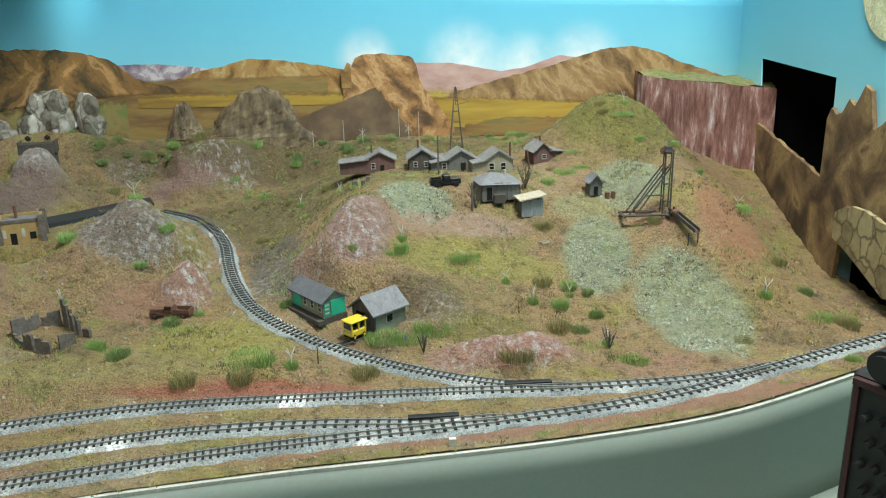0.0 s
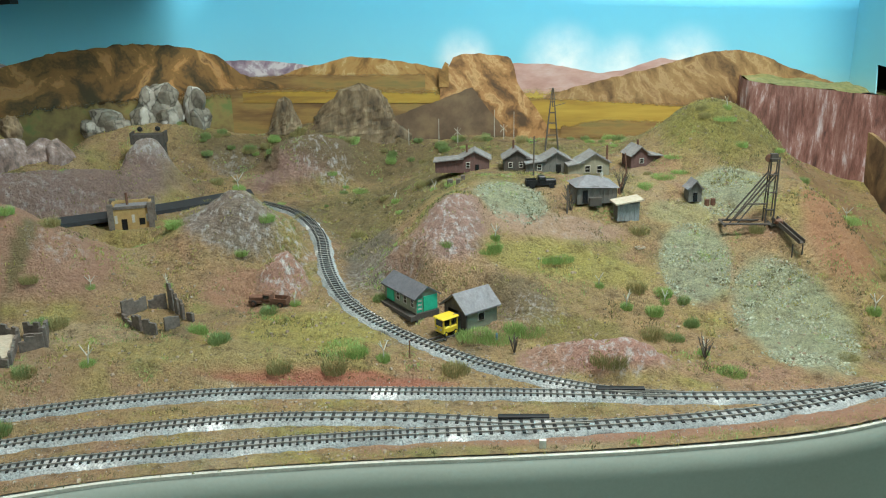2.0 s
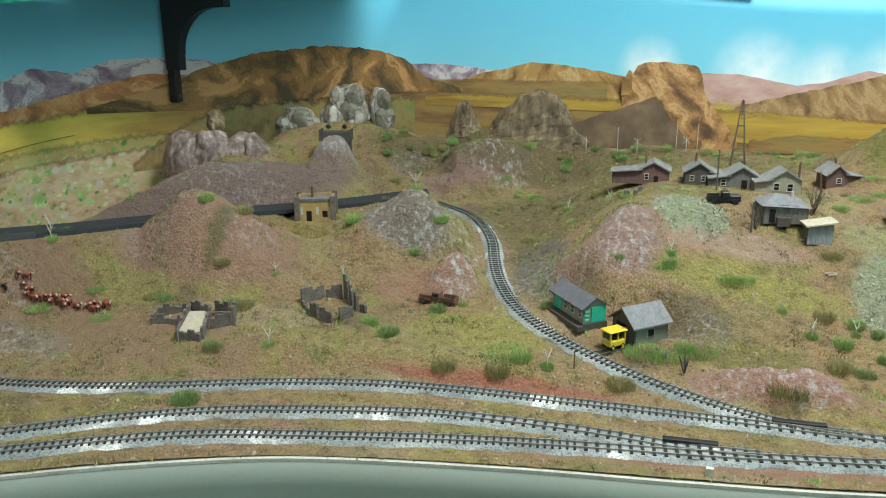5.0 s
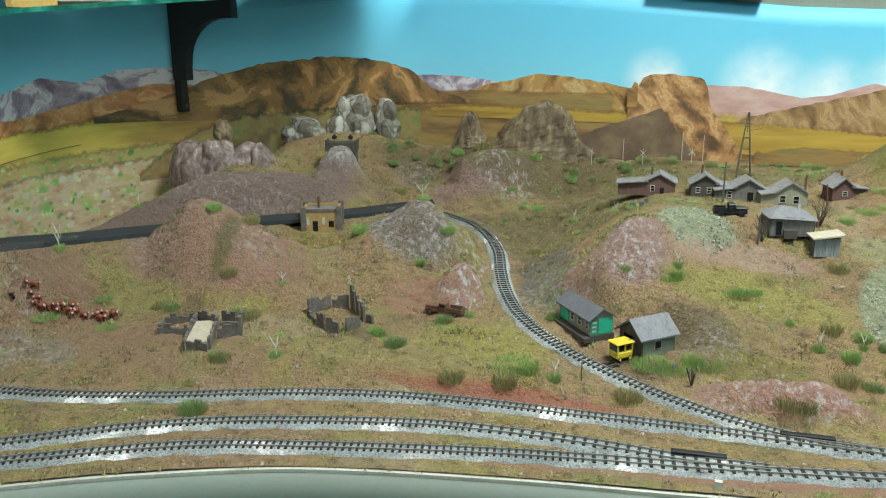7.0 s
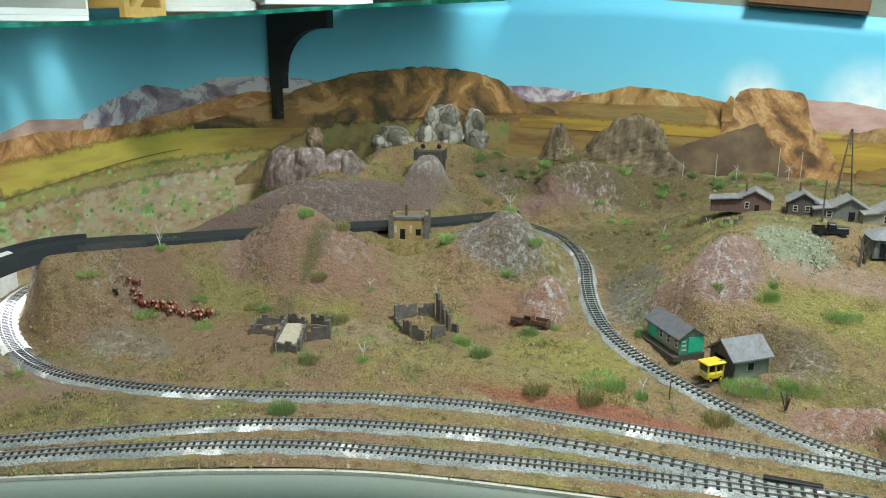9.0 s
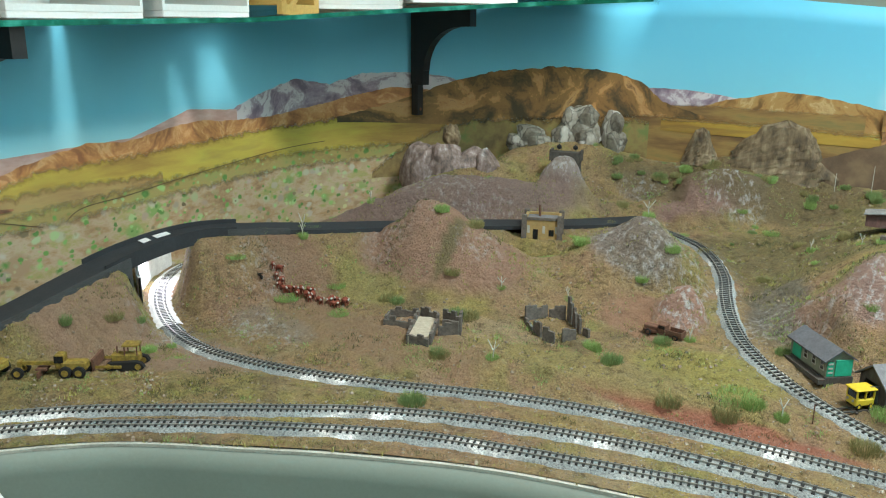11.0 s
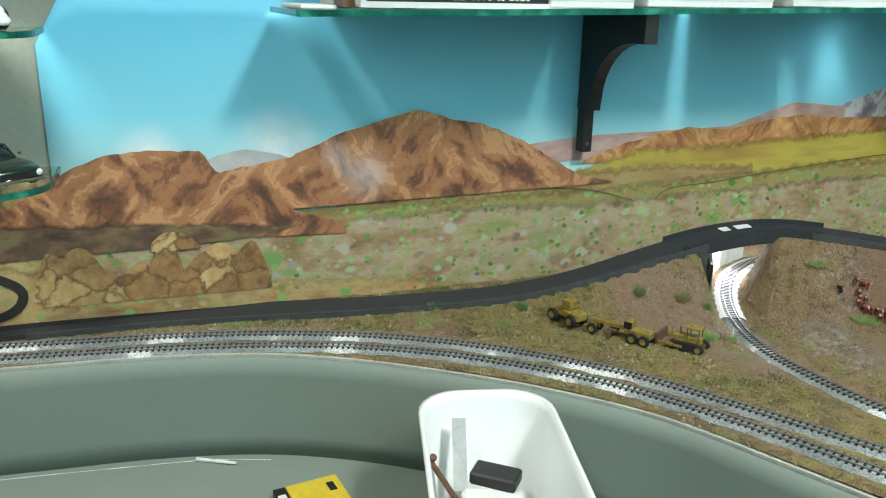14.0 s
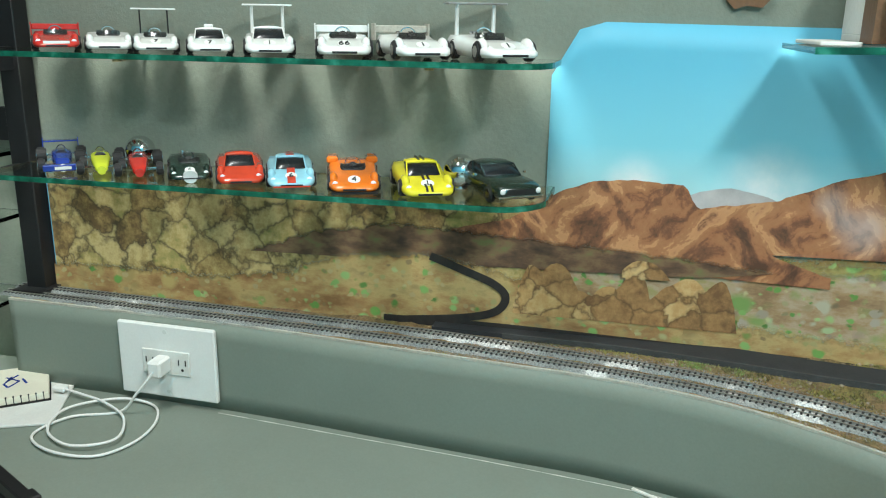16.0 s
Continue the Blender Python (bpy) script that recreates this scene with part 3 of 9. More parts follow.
right_wall()
# Added box behind the opening, black so that the hole reads as deep shade.
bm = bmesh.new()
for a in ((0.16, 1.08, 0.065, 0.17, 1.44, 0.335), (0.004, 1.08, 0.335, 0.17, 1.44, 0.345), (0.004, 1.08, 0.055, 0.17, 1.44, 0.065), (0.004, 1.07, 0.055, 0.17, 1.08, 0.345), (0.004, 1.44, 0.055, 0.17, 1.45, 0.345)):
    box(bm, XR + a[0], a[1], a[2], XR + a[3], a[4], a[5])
tagged(link("hole_dark_box", bm, BLACK), "black box added behind the opening to keep it dark", "lining", kind="structure")
solid("tunnel_back", matte("grey_tunnel_wall", (0.30, 0.30, 0.28), 0.9, 30, 0.3), XR + 0.22, 0.80, -0.06, XR + 0.24, 1.12, 0.08, label="pale grey wall at the back of the tunnel", category="tunnel")
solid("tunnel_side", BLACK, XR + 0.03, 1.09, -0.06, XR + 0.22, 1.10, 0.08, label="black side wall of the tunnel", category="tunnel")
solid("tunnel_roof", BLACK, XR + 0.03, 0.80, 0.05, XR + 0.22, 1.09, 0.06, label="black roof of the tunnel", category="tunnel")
solid("wall_far_right", WALL_GREY, 1.75, -2.2, -0.9, 1.8, 1.6, 1.5, label="grey green plain room wall", category="wall")
solid("wall_behind", WALL_GREY, -1.2, -2.25, -0.9, 1.8, -2.2, 1.5, label="grey green plain room wall", category="wall")
solid("ceiling", CEILING, -1.3, -2.3, 1.5, 1.9, 1.7, 1.55, label="white painted flat ceiling", category="ceiling")


def desk():
    bm = bmesh.new()
    box(bm, -1.15, -2.2, DESK_Z - 0.03, XR, 1.0, DESK_Z)
    return tagged(link("desk_top", bm, GREY_PAINT), "smooth grey green painted desk top below the layout", "desk", kind="structure")


desk()


def fascia():
    pts = EDGE[::-1]
    rows = []
    for p in pts:
        rows.append([(p[0], p[1], z) for z in np.linspace(-0.0068, DESK_Z, 6)])
    ob = grid_mesh("fascia", np.array(rows)[::-1], GREY_PAINT)
    thick = ob.modifiers.new("thickness", "SOLIDIFY")
    thick.thickness, thick.offset = 0.003, 1.0
    return tagged(ob, "grey green painted curved fascia board below the layout edge", "fascia", kind="structure")


fascia()


def sweep(name, line, profile, material, parent=None, close=True, label="", smoothed=False):
    """Carry a profile of (across, up) pairs along a line."""
    line = np.asarray(line)
    way = np.gradient(line[:, :2], axis=0)
    way /= np.linalg.norm(way, axis=1)[:, None] + 1e-9
    side = np.stack([-way[:, 1], way[:, 0]], 1)
    verts, faces, k = [], [], len(profile)
    for p, s in zip(line, side):
        for a, b in profile:
            verts.append((p[0] + s[0] * a, p[1] + s[1] * a, p[2] + b))
    for i in range(len(line) - 1):
        for j in range(k if close else k - 1):
            faces.append((i * k + j, i * k + (j + 1) % k, (i + 1) * k + (j + 1) % k, (i + 1) * k + j))
    data = bpy.data.meshes.new(name)
    data.from_pydata(verts, [], faces)
    data.materials.append(material)
    data.polygons.foreach_set("use_smooth", [smoothed] * len(faces))
    ob = new(name, data)
    ob.parent = parent
    if label:
        tagged(ob, label)
    return ob


# ---- tracks ----
def tie_mesh(half=0.0014):
    bm = bmesh.new()
    box(bm, -half, -0.0082, -0.0006, half, 0.0082, 0.0007)
    data = bpy.data.meshes.new("tie")
    bm.to_mesh(data)
    bm.free()
    data.materials.append(TIE)
    return data


TIE_MESH, TIE_WIDE = tie_mesh(0.0011), tie_mesh(0.0015)


def track(name, line, label, pieces=None, ballast=0.0098, wide_from=9.0, pitch=0.0066):
    base = new(name)
    tagged(base, label, "railway track", group="model railway tracks", kind="structure")
    bed = evenly(line, 0.005)
    ahead = np.gradient(bed[:, :2], axis=0)
    ahead /= np.linalg.norm(ahead, axis=1)[:, None] + 1e-9
    rows = []
    for p, w in zip(bed, ahead):
        row = []
        for across, up in ((-1.3, -0.0042), (-0.98, -0.0012), (-0.8, -0.0005), (0.0, -0.0004), (0.8, -0.0005), (0.98, -0.0012), (1.3, -0.0042)):
            k = across * ballast
            if abs(across) > 0.9:
                k *= 1 + 0.30 * noise.noise(Vector((p[0] * 45, p[1] * 45, across * 3))) + 0.15 * noise.noise(Vector((p[0] * 160, p[1] * 160, across)))
            row.append((p[0] - w[1] * k, p[1] + w[0] * k, p[2] + up))
        rows.append(row)
    ballast_bed = grid_mesh("ballast_bed", np.array(rows), BALLAST)
    ballast_bed.parent = base
    tagged(ballast_bed, "grey ballast")
    for off in (-0.0045, 0.0045):
        sweep("rail", bed, [(off - 0.0004, 0.0002), (off - 0.0004, 0.0017), (off + 0.0004, 0.0017), (off + 0.0004, 0.0002)], RAIL, base)
    ties = evenly(line, 0.0011)
    way = np.gradient(ties[:, :2], axis=0)
    keep, gap = [], 0.0
    for i, p in enumerate(ties):
        gap += 0.0011
        if gap >= (0.0094 if p[0] > wide_from else pitch):
            gap = 0.0
            keep.append(i)
    ties, way = ties[keep], way[keep]
    rest_v, rest_f = [], []
    count = 0
    for p, w in zip(ties, way):
        a = math.atan2(w[1], w[0])
        m = Matrix.Translation((p[0], p[1], p[2])) @ Matrix.Rotation(a, 4, "Z")
        if pieces and pieces[0] < p[0] < pieces[1] and count < 300:
            t = new("tie", TIE_WIDE if p[0] > wide_from else TIE_MESH)
            t.parent, t.matrix_basis = base, m
            count += 1
            continue
        k = len(rest_v)
        rest_v += [(m @ v.co)[:] for v in TIE_MESH.vertices]
        rest_f += [[k + i for i in q.vertices] for q in TIE_MESH.polygons]
    if rest_v:
        data = bpy.data.meshes.new("ties")
        data.from_pydata(rest_v, [], rest_f)
        data.materials.append(TIE)
        ob = new("ties", data)
        ob.parent = base
        tagged(ob, kind="stuff")
    return base


track("track_front", TRACK_FRONT, "black tied model railway track with nickel rails on grey ballast", (-0.62, 0.30), wide_from=-0.085)
track("track_passing", TRACK_PASSING, "black tied model railway passing track on grey ballast", (-0.55, 0.07), wide_from=-0.20)
track("track_loop", TRACK_LOOP, "model railway loop track curving under a road bridge", (-0.70, 0.25), wide_from=0.05)
track("track_branch", TRACK_BRANCH, "model railway branch track climbing between the hills", (-0.40, 0.2))


# ---- road ----
def build_road():
    base = tagged(new("road"), "black asphalt road climbing to a small bridge", "road", kind="structure")
    line = evenly(ROAD, 0.012)
    sweep("carriageway", line, [(-0.024, -0.006), (-0.024, 0.0), (0.024, 0.0), (0.024, -0.006)], ASPHALT, base)
    k = int(np.argmin(np.hypot(line[:, 0] - BRIDGE[0], line[:, 1] - BRIDGE[1])))
    span = line[k - 9:k + 9]
    for off in (-0.024, 0.024):
        sweep("parapet", span, [(off - 0.0015, -0.014), (off - 0.0015, 0.006), (off + 0.0015, 0.006), (off + 0.0015, -0.014)], ASPHALT, base)
    ramp = line[8:k - 5]
    sweep("retaining_board", ramp, [(-0.0275, -0.024), (-0.0275, 0.0012), (-0.0242, 0.0012), (-0.0242, -0.024)], WEATHERED, base, label="dark weathered retaining board")
    sweep("retaining_board", line[k + 7:k + 15], [(-0.0262, -0.022), (-0.0262, 0.003), (-0.0242, 0.003), (-0.0242, -0.022)], WEATHERED, base, label="dark weathered retaining board")
    for i in (k - 6, k + 4):
        a = line[i]
        d = line[i + 1][:2] - line[i][:2]
        turn = Matrix.Translation((a[0], a[1], 0)) @ Matrix.Rotation(math.atan2(d[1], d[0]), 4, "Z")
        bm = bmesh.new()
        box(bm, -0.002, -0.0255, 0.0, 0.002, -0.0215, a[2] - 0.006, turn)
        link("bridge_post", bm, WEATHERED, base)


WEATHERED = matte("weathered_dark_board", (0.050, 0.052, 0.052), 0.8, 40, 0.45, 0.4, 0.0006, stretch=(1, 1, 4))
build_road()


def edge_strip():
    """Pale plaster lip along the layout's front edge."""
    line = np.c_[EDGE, np.full(len(EDGE), -0.0045)]
    ob = sweep("edge_trim", evenly(line, 0.008), [(-0.006, -0.0026), (-0.005, -0.0002), (0.0, 0.0006), (0.0032, 0.0004), (0.0032, -0.0026)], matte("pale_plaster_lip", (0.42, 0.41, 0.35), 0.9, 30, 0.3, 0.4, 0.001), smoothed=False)
    return tagged(ob, "pale plaster lip along the layout's edge", "trim", kind="structure")


edge_strip()


def bridge_plaster():
    """White plaster walls where the loop track dives under the road, and white strips that stand for light on the road.
    """
    base = tagged(new("tunnel_portal"), "white plaster underpass below the road bridge", "underpass", kind="structure")
    inside = [p for p in evenly(TRACK_LOOP, 0.006) if p[0] < -0.905 and p[1] > 0.66]
    for off in (0.027,):
        sweep("plaster_wall", inside, [(off - 0.002, -0.006), (off - 0.002, 0.056), (off + 0.002, 0.056), (off + 0.002, -0.006)], WHITE_PLASTER, base)
    sweep("plaster_bed", [p for p in evenly(TRACK_LOOP, 0.006) if p[0] < -0.865 and p[1] > 0.63], [(-0.017, -0.003), (-0.011, -0.0001), (0.011, -0.0001), (0.017, -0.003)], WHITE_PLASTER, base, close=False)
    line = evenly(ROAD, 0.004)
    k = int(np.argmin(np.hypot(line[:, 0] - BRIDGE[0], line[:, 1] - BRIDGE[1])))
    # bright light on the carriageway, laid on as white strips
    for a, b in ((-7, -3), (-2, 4)):
        sweep("light_spill", line[k + a:k + b], [(0.004, 0.0012), (0.021, 0.0012)], WHITE_PLASTER, base, close=False)


bridge_plaster()
# Added area light in place of the daylight that reaches the underpass from beyond.
glow = bpy.data.lights.new("underpass_glow", "AREA")
glow.shape, glow.size, glow.size_y, glow.energy, glow.color = "RECTANGLE", 0.045, 0.03, 0.32, (0.86, 0.88, 1.0)
new("underpass_glow", glow).matrix_world = look((-1.025, 0.775, 0.052), (-0.93, 0.68, 0.0))

# ---- the painted backdrop ----
def mural(name, top, low, layer, material, ragged=0.002, soft=0.0):
    """A painted shape on the board: its upper outline as (s, z) pairs, its lower edge as a height or pairs; soft: height over which the paint thins out at its top."""
    off = 0.0046 + 0.0009 * layer
    s0, s1 = top[0][0], top[-1][0]
    ss = np.arange(s0, s1 + 1e-6, 0.006)
    hi = np.interp(ss, [p[0] for p in top], [p[1] for p in top])
    lo = np.interp(ss, [p[0] for p in low], [p[1] for p in low]) if isinstance(low, list) else np.full(len(ss), float(low))
    rows, cover = [], []
    for s, a, b in zip(ss, lo, hi):
        b = b + ragged * (noise.noise(Vector((s * 60, layer * 7.3, 0))) + 0.6 * noise.noise(Vector((s * 170, layer * 3.1, 5))))
        b = max(b, a + 0.0005)
        rows.append([wall_at(s, z, off)[:] for z in np.linspace(a, b, 8)])
        cover += [1.0 if not soft else min(1.0, (b - z) / soft) for z in np.linspace(a, b, 8)]
    ob = grid_mesh(name, np.array(rows), material)
    ob.data.attributes.new("cover", "FLOAT", "POINT").data.foreach_set("value", np.array(cover, np.float32))
    ob.parent = BOARD
    return ob


def thinning(m):
    """Paint that thins out in brush marks where its cover falls."""
    n, l = m.node_tree.nodes, m.node_tree.links
    at = n.new("ShaderNodeAttribute")
    at.attribute_name = "cover"
    nz = noise_node(n, l, 55.0, 6.0, 0.7)
    add = n.new("ShaderNodeMath")
    add.operation = "MULTIPLY_ADD"
    l.new(nz.outputs[0], add.inputs[0])
    add.inputs[1].default_value = 0.9
    l.new(at.outputs["Fac"], add.inputs[2])
    r = ramp_node(n, l, add.outputs[0], [(0.42, (0, 0, 0)), (0.85, (1, 1, 1))])
    l.new(r.outputs[0], n["Principled BSDF"].inputs["Alpha"])
    return m


def warped(n, l, amount, scale=18.0, stretch=(1, 1, 1)):
    """Object coordinates bent by noise."""
    tc = n.new("ShaderNodeTexCoord")
    nz = noise_node(n, l, scale, 4.0, 0.6)
    add = n.new("ShaderNodeVectorMath")
    add.operation = "MULTIPLY_ADD"
    l.new(nz.outputs["Color"], add.inputs[0])
    add.inputs[1].default_value = (amount, amount, amount)
    l.new(tc.outputs["Object"], add.inputs[2])
    mp = n.new("ShaderNodeMapping")
    mp.inputs["Scale"].default_value = stretch
    l.new(add.outputs[0], mp.inputs[0])
    return mp.outputs[0]


def cells(n, l, where, scale, feature="F1"):
    v = n.new("ShaderNodeTexVoronoi")
    v.feature = feature
    v.inputs["Scale"].default_value = scale
    l.new(where, v.inputs["Vector"])
    return v


def stone_paint(name, hues, scale, crack=0.09, warp=0.02, stretch=(1, 1, 1), dark=(0.05, 0.035, 0.016)):
    """Rocks in oils: warped cells, each in its own hue, with soft dark cracks between and brush marks on them."""
    m, n, l, p = nodes_of(name)
    p.inputs["Roughness"].default_value = 0.8
    where = warped(n, l, warp, 22.0, stretch)
    cell, rim = cells(n, l, where, scale), cells(n, l, where, scale, "DISTANCE_TO_EDGE")
    sep = n.new("ShaderNodeSeparateColor")
    l.new(cell.outputs["Color"], sep.inputs[0])
    brush = noise_node(n, l, 65.0, 7.0, 0.68)
    mix = n.new("ShaderNodeMath")
    mix.operation = "MULTIPLY_ADD"
    l.new(brush.outputs[0], mix.inputs[0])
    mix.inputs[1].default_value = 1.0
    low = n.new("ShaderNodeMath")
    low.operation = "MULTIPLY_ADD"
    low.inputs[1].default_value, low.inputs[2].default_value = 0.6, -0.30
    l.new(sep.outputs[0], low.inputs[0])
    l.new(low.outputs[0], mix.inputs[2])
    k = len(hues) - 1
    hue = ramp_node(n, l, mix.outputs[0], [(0.15 + 0.7 * i / k, h) for i, h in enumerate(hues)])
    uneven = noise_node(n, l, 30.0, 4.0, 0.6)
    wide = n.new("ShaderNodeMath")
    wide.operation = "MULTIPLY_ADD"
    l.new(uneven.outputs[0], wide.inputs[0])
    wide.inputs[1].default_value = crack * 1.7
    l.new(rim.outputs["Distance"], wide.inputs[2])
    gap = ramp_node(n, l, wide.outputs[0], [(crack * 0.9, (0.8, 0.8, 0.8)), (crack * 1.4, (0.4, 0.4, 0.4)), (crack * 2.4, (0, 0, 0))])
    out = n.new("ShaderNodeMixRGB")
    l.new(gap.outputs[0], out.inputs[0])
    l.new(hue.outputs[0], out.inputs[1])
    out.inputs[2].default_value = (*dark, 1)
    l.new(out.outputs[0], p.inputs["Base Color"])
    return m


def scrub_paint(name, ground_stops, layers):
    """Open scrub in oils: ground in drifting hues, under layers of small dabs (cell scale, share that is painted, hues)."""
    m, n, l, p = nodes_of(name)
    p.inputs["Roughness"].default_value = 0.8
    base = noise_node(n, l, 14.0, 8.0, 0.66, stretch=(1, 1, 2.2))
    last = ramp_node(n, l, base.outputs[0], ground_stops).outputs[0]
    for scale, share, hues in layers:
        where = warped(n, l, 0.010, 60.0, (1, 1, 1.2))
        cell = cells(n, l, where, scale)
        sep = n.new("ShaderNodeSeparateColor")
        l.new(cell.outputs["Color"], sep.inputs[0])
        k = max(1, len(hues) - 1)
        hue = ramp_node(n, l, sep.outputs[0], [(i / k, h) for i, h in enumerate(hues)])
        size = n.new("ShaderNodeMath")
        size.operation = "MULTIPLY_ADD"
        l.new(sep.outputs[2], size.inputs[0])
        size.inputs[1].default_value = 0.45
        l.new(cell.outputs["Distance"], size.inputs[2])
        shape = ramp_node(n, l, size.outputs[0], [(0.42, (1, 1, 1)), (0.64, (0, 0, 0))])
        pick = ramp_node(n, l, sep.outputs[1], [(share - 0.02, (1, 1, 1)), (share + 0.02, (0, 0, 0))])
        f = n.new("ShaderNodeMath")
        f.operation = "MULTIPLY"
        l.new(shape.outputs[0], f.inputs[0])
        l.new(pick.outputs[0], f.inputs[1])
        c = n.new("ShaderNodeMixRGB")
        l.new(f.outputs[0], c.inputs[0])
        l.new(last, c.inputs[1])
        l.new(hue.outputs[0], c.inputs[2])
        last = c.outputs[0]
    l.new(last, p.inputs["Base Color"])
    return m


def island_paint(name, stops, scale=160.0, inner=0.45):
    """Dabs of paint, each in a hue of its own."""
    m, n, l, p = nodes_of(name)
    p.inputs["Roughness"].default_value = 0.8
    geo = n.new("ShaderNodeNewGeometry")
    nz = noise_node(n, l, scale, 5.0, 0.65)
    mix = n.new("ShaderNodeMath")
    mix.operation = "MULTIPLY_ADD"
    l.new(nz.outputs[0], mix.inputs[0])
    mix.inputs[1].default_value = inner
    tame = n.new("ShaderNodeMath")
    tame.operation = "MULTIPLY"
    tame.inputs[1].default_value = 1.2 - inner
    l.new(geo.outputs["Random Per Island"], tame.inputs[0])
    l.new(tame.outputs[0], mix.inputs[2])
    r = ramp_node(n, l, mix.outputs[0], stops)
    l.new(r.outputs[0], p.inputs["Base Color"])
    return m


def brushed_hill(name, stops, scale=30.0, chalk=None):
    """Hillside in oils: slanting gullies lit from one side, falling to the left or to the right, with fine brush marks."""
    m, n, l, p = nodes_of(name)
    p.inputs["Roughness"].default_value = 0.75
    tc = n.new("ShaderNodeTexCoord")
    noises = []
    for slant, seed in ((0.75, 0.0), (-0.75, 5.0)):
        warp = n.new("ShaderNodeVectorMath")
        warp.operation = "MULTIPLY_ADD"
        wob = noise_node(n, l, 12.0, 3.0, 0.6)
        l.new(wob.outputs["Color"], warp.inputs[0])
        warp.inputs[1].default_value = (0.05, 0.05, 0.05)
        l.new(tc.outputs["Object"], warp.inputs[2])
        flat = n.new("ShaderNodeVectorMath")
        flat.operation = "DOT_PRODUCT"
        l.new(warp.outputs[0], flat.inputs[0])
        flat.inputs[1].default_value = (1.0, -1.0, slant)
        along = n.new("ShaderNodeVectorMath")
        along.operation = "DOT_PRODUCT"
        l.new(warp.outputs[0], along.inputs[0])
        along.inputs[1].default_value = (-slant * 0.25, slant * 0.25, 0.35)
        join = n.new("ShaderNodeCombineXYZ")
        l.new(flat.outputs["Value"], join.inputs[0])
        l.new(along.outputs["Value"], join.inputs[1])
        join.inputs[2].default_value = seed
        nz = n.new("ShaderNodeTexNoise")
        nz.inputs["Scale"].default_value, nz.inputs["Detail"].default_value, nz.inputs["Roughness"].default_value = scale, 5.0, 0.56
        l.new(join.outputs[0], nz.inputs["Vector"])
        noises.append(nz)
    side = noise_node(n, l, 9.0, 2.0, 0.5)
    pick = ramp_node(n, l, side.outputs[0], [(0.46, (0, 0, 0)), (0.54, (1, 1, 1))])
    mix = n.new("ShaderNodeMixRGB")
    l.new(pick.outputs[0], mix.inputs[0])
    l.new(noises[0].outputs[0], mix.inputs[1])
    l.new(noises[1].outputs[0], mix.inputs[2])
    fine = noise_node(n, l, 210.0, 3.0, 0.7)
    add = n.new("ShaderNodeMath")
    add.operation = "MULTIPLY_ADD"
    l.new(fine.outputs[0], add.inputs[0])
    add.inputs[1].default_value = 0.14
    l.new(mix.outputs[0], add.inputs[2])
    shift = n.new("ShaderNodeMath")
    shift.operation = "SUBTRACT"
    shift.inputs[1].default_value = 0.07
    l.new(add.outputs[0], shift.inputs[0])
    r = ramp_node(n, l, shift.outputs[0], stops)
    last = r.outputs[0]
    for x, y, z, size in chalk or ():
        d = n.new("ShaderNodeVectorMath")
        d.operation = "DISTANCE"
        l.new(tc.outputs["Object"], d.inputs[0])
        d.inputs[1].default_value = (x, y, z)
        soft = n.new("ShaderNodeMapRange")
        soft.interpolation_type = "SMOOTHSTEP"
        soft.inputs[1].default_value, soft.inputs[2].default_value, soft.inputs[3].default_value, soft.inputs[4].default_value = 0.0, size, 1.3, 0.0
        l.new(d.outputs["Value"], soft.inputs[0])
        f = n.new("ShaderNodeMath")
        f.operation, f.use_clamp = "MULTIPLY", True
        l.new(soft.outputs[0], f.inputs[0])
        l.new(mix.outputs[0], f.inputs[1])
        c = n.new("ShaderNodeMixRGB")
        c.inputs[2].default_value = (0.50, 0.44, 0.42, 1)
        l.new(f.outputs[0], c.inputs[0])
        l.new(last, c.inputs[1])
        last = c.outputs[0]
    l.new(last, p.inputs["Base Color"])
    return m


P_PINK = painted("paint_pink_haze", [(0.35, (0.42, 0.24, 0.20)), (0.5, (0.50, 0.31, 0.26)), (0.65, (0.56, 0.38, 0.34))], 30, (0.7, 0.7, 2.0))
P_TAN = brushed_hill("paint_tan_ridge", [(0.36, (0.16, 0.085, 0.025)), (0.44, (0.30, 0.155, 0.045)), (0.48, (0.38, 0.21, 0.065)), (0.55, (0.40, 0.24, 0.08)), (0.58, (0.52, 0.36, 0.16)), (0.66, (0.34, 0.19, 0.06))], 34)
P_RIGHT = brushed_hill("paint_brown_hill", [(0.36, (0.10, 0.055, 0.022)), (0.45, (0.22, 0.125, 0.05)), (0.50, (0.29, 0.165, 0.065)), (0.55, (0.33, 0.20, 0.08)), (0.58, (0.44, 0.28, 0.13)), (0.68, (0.24, 0.13, 0.05))], 30)
P_BIG = brushed_hill("paint_dark_orange_hill", [(0.37, (0.055, 0.038, 0.016)), (0.45, (0.13, 0.075, 0.026)), (0.49, (0.22, 0.115, 0.036)), (0.55, (0.25, 0.135, 0.042)), (0.57, (0.40, 0.20, 0.065)), (0.64, (0.46, 0.26, 0.10)), (0.70, (0.16, 0.08, 0.03))], 27)
P_PURPLE = brushed_hill("paint_purple_range", [(0.38, (0.17, 0.12, 0.16)), (0.46, (0.30, 0.22, 0.26)), (0.50, (0.36, 0.28, 0.31)), (0.54, (0.58, 0.52, 0.53)), (0.62, (0.62, 0.56, 0.56)), (0.68, (0.26, 0.20, 0.25))], 30)
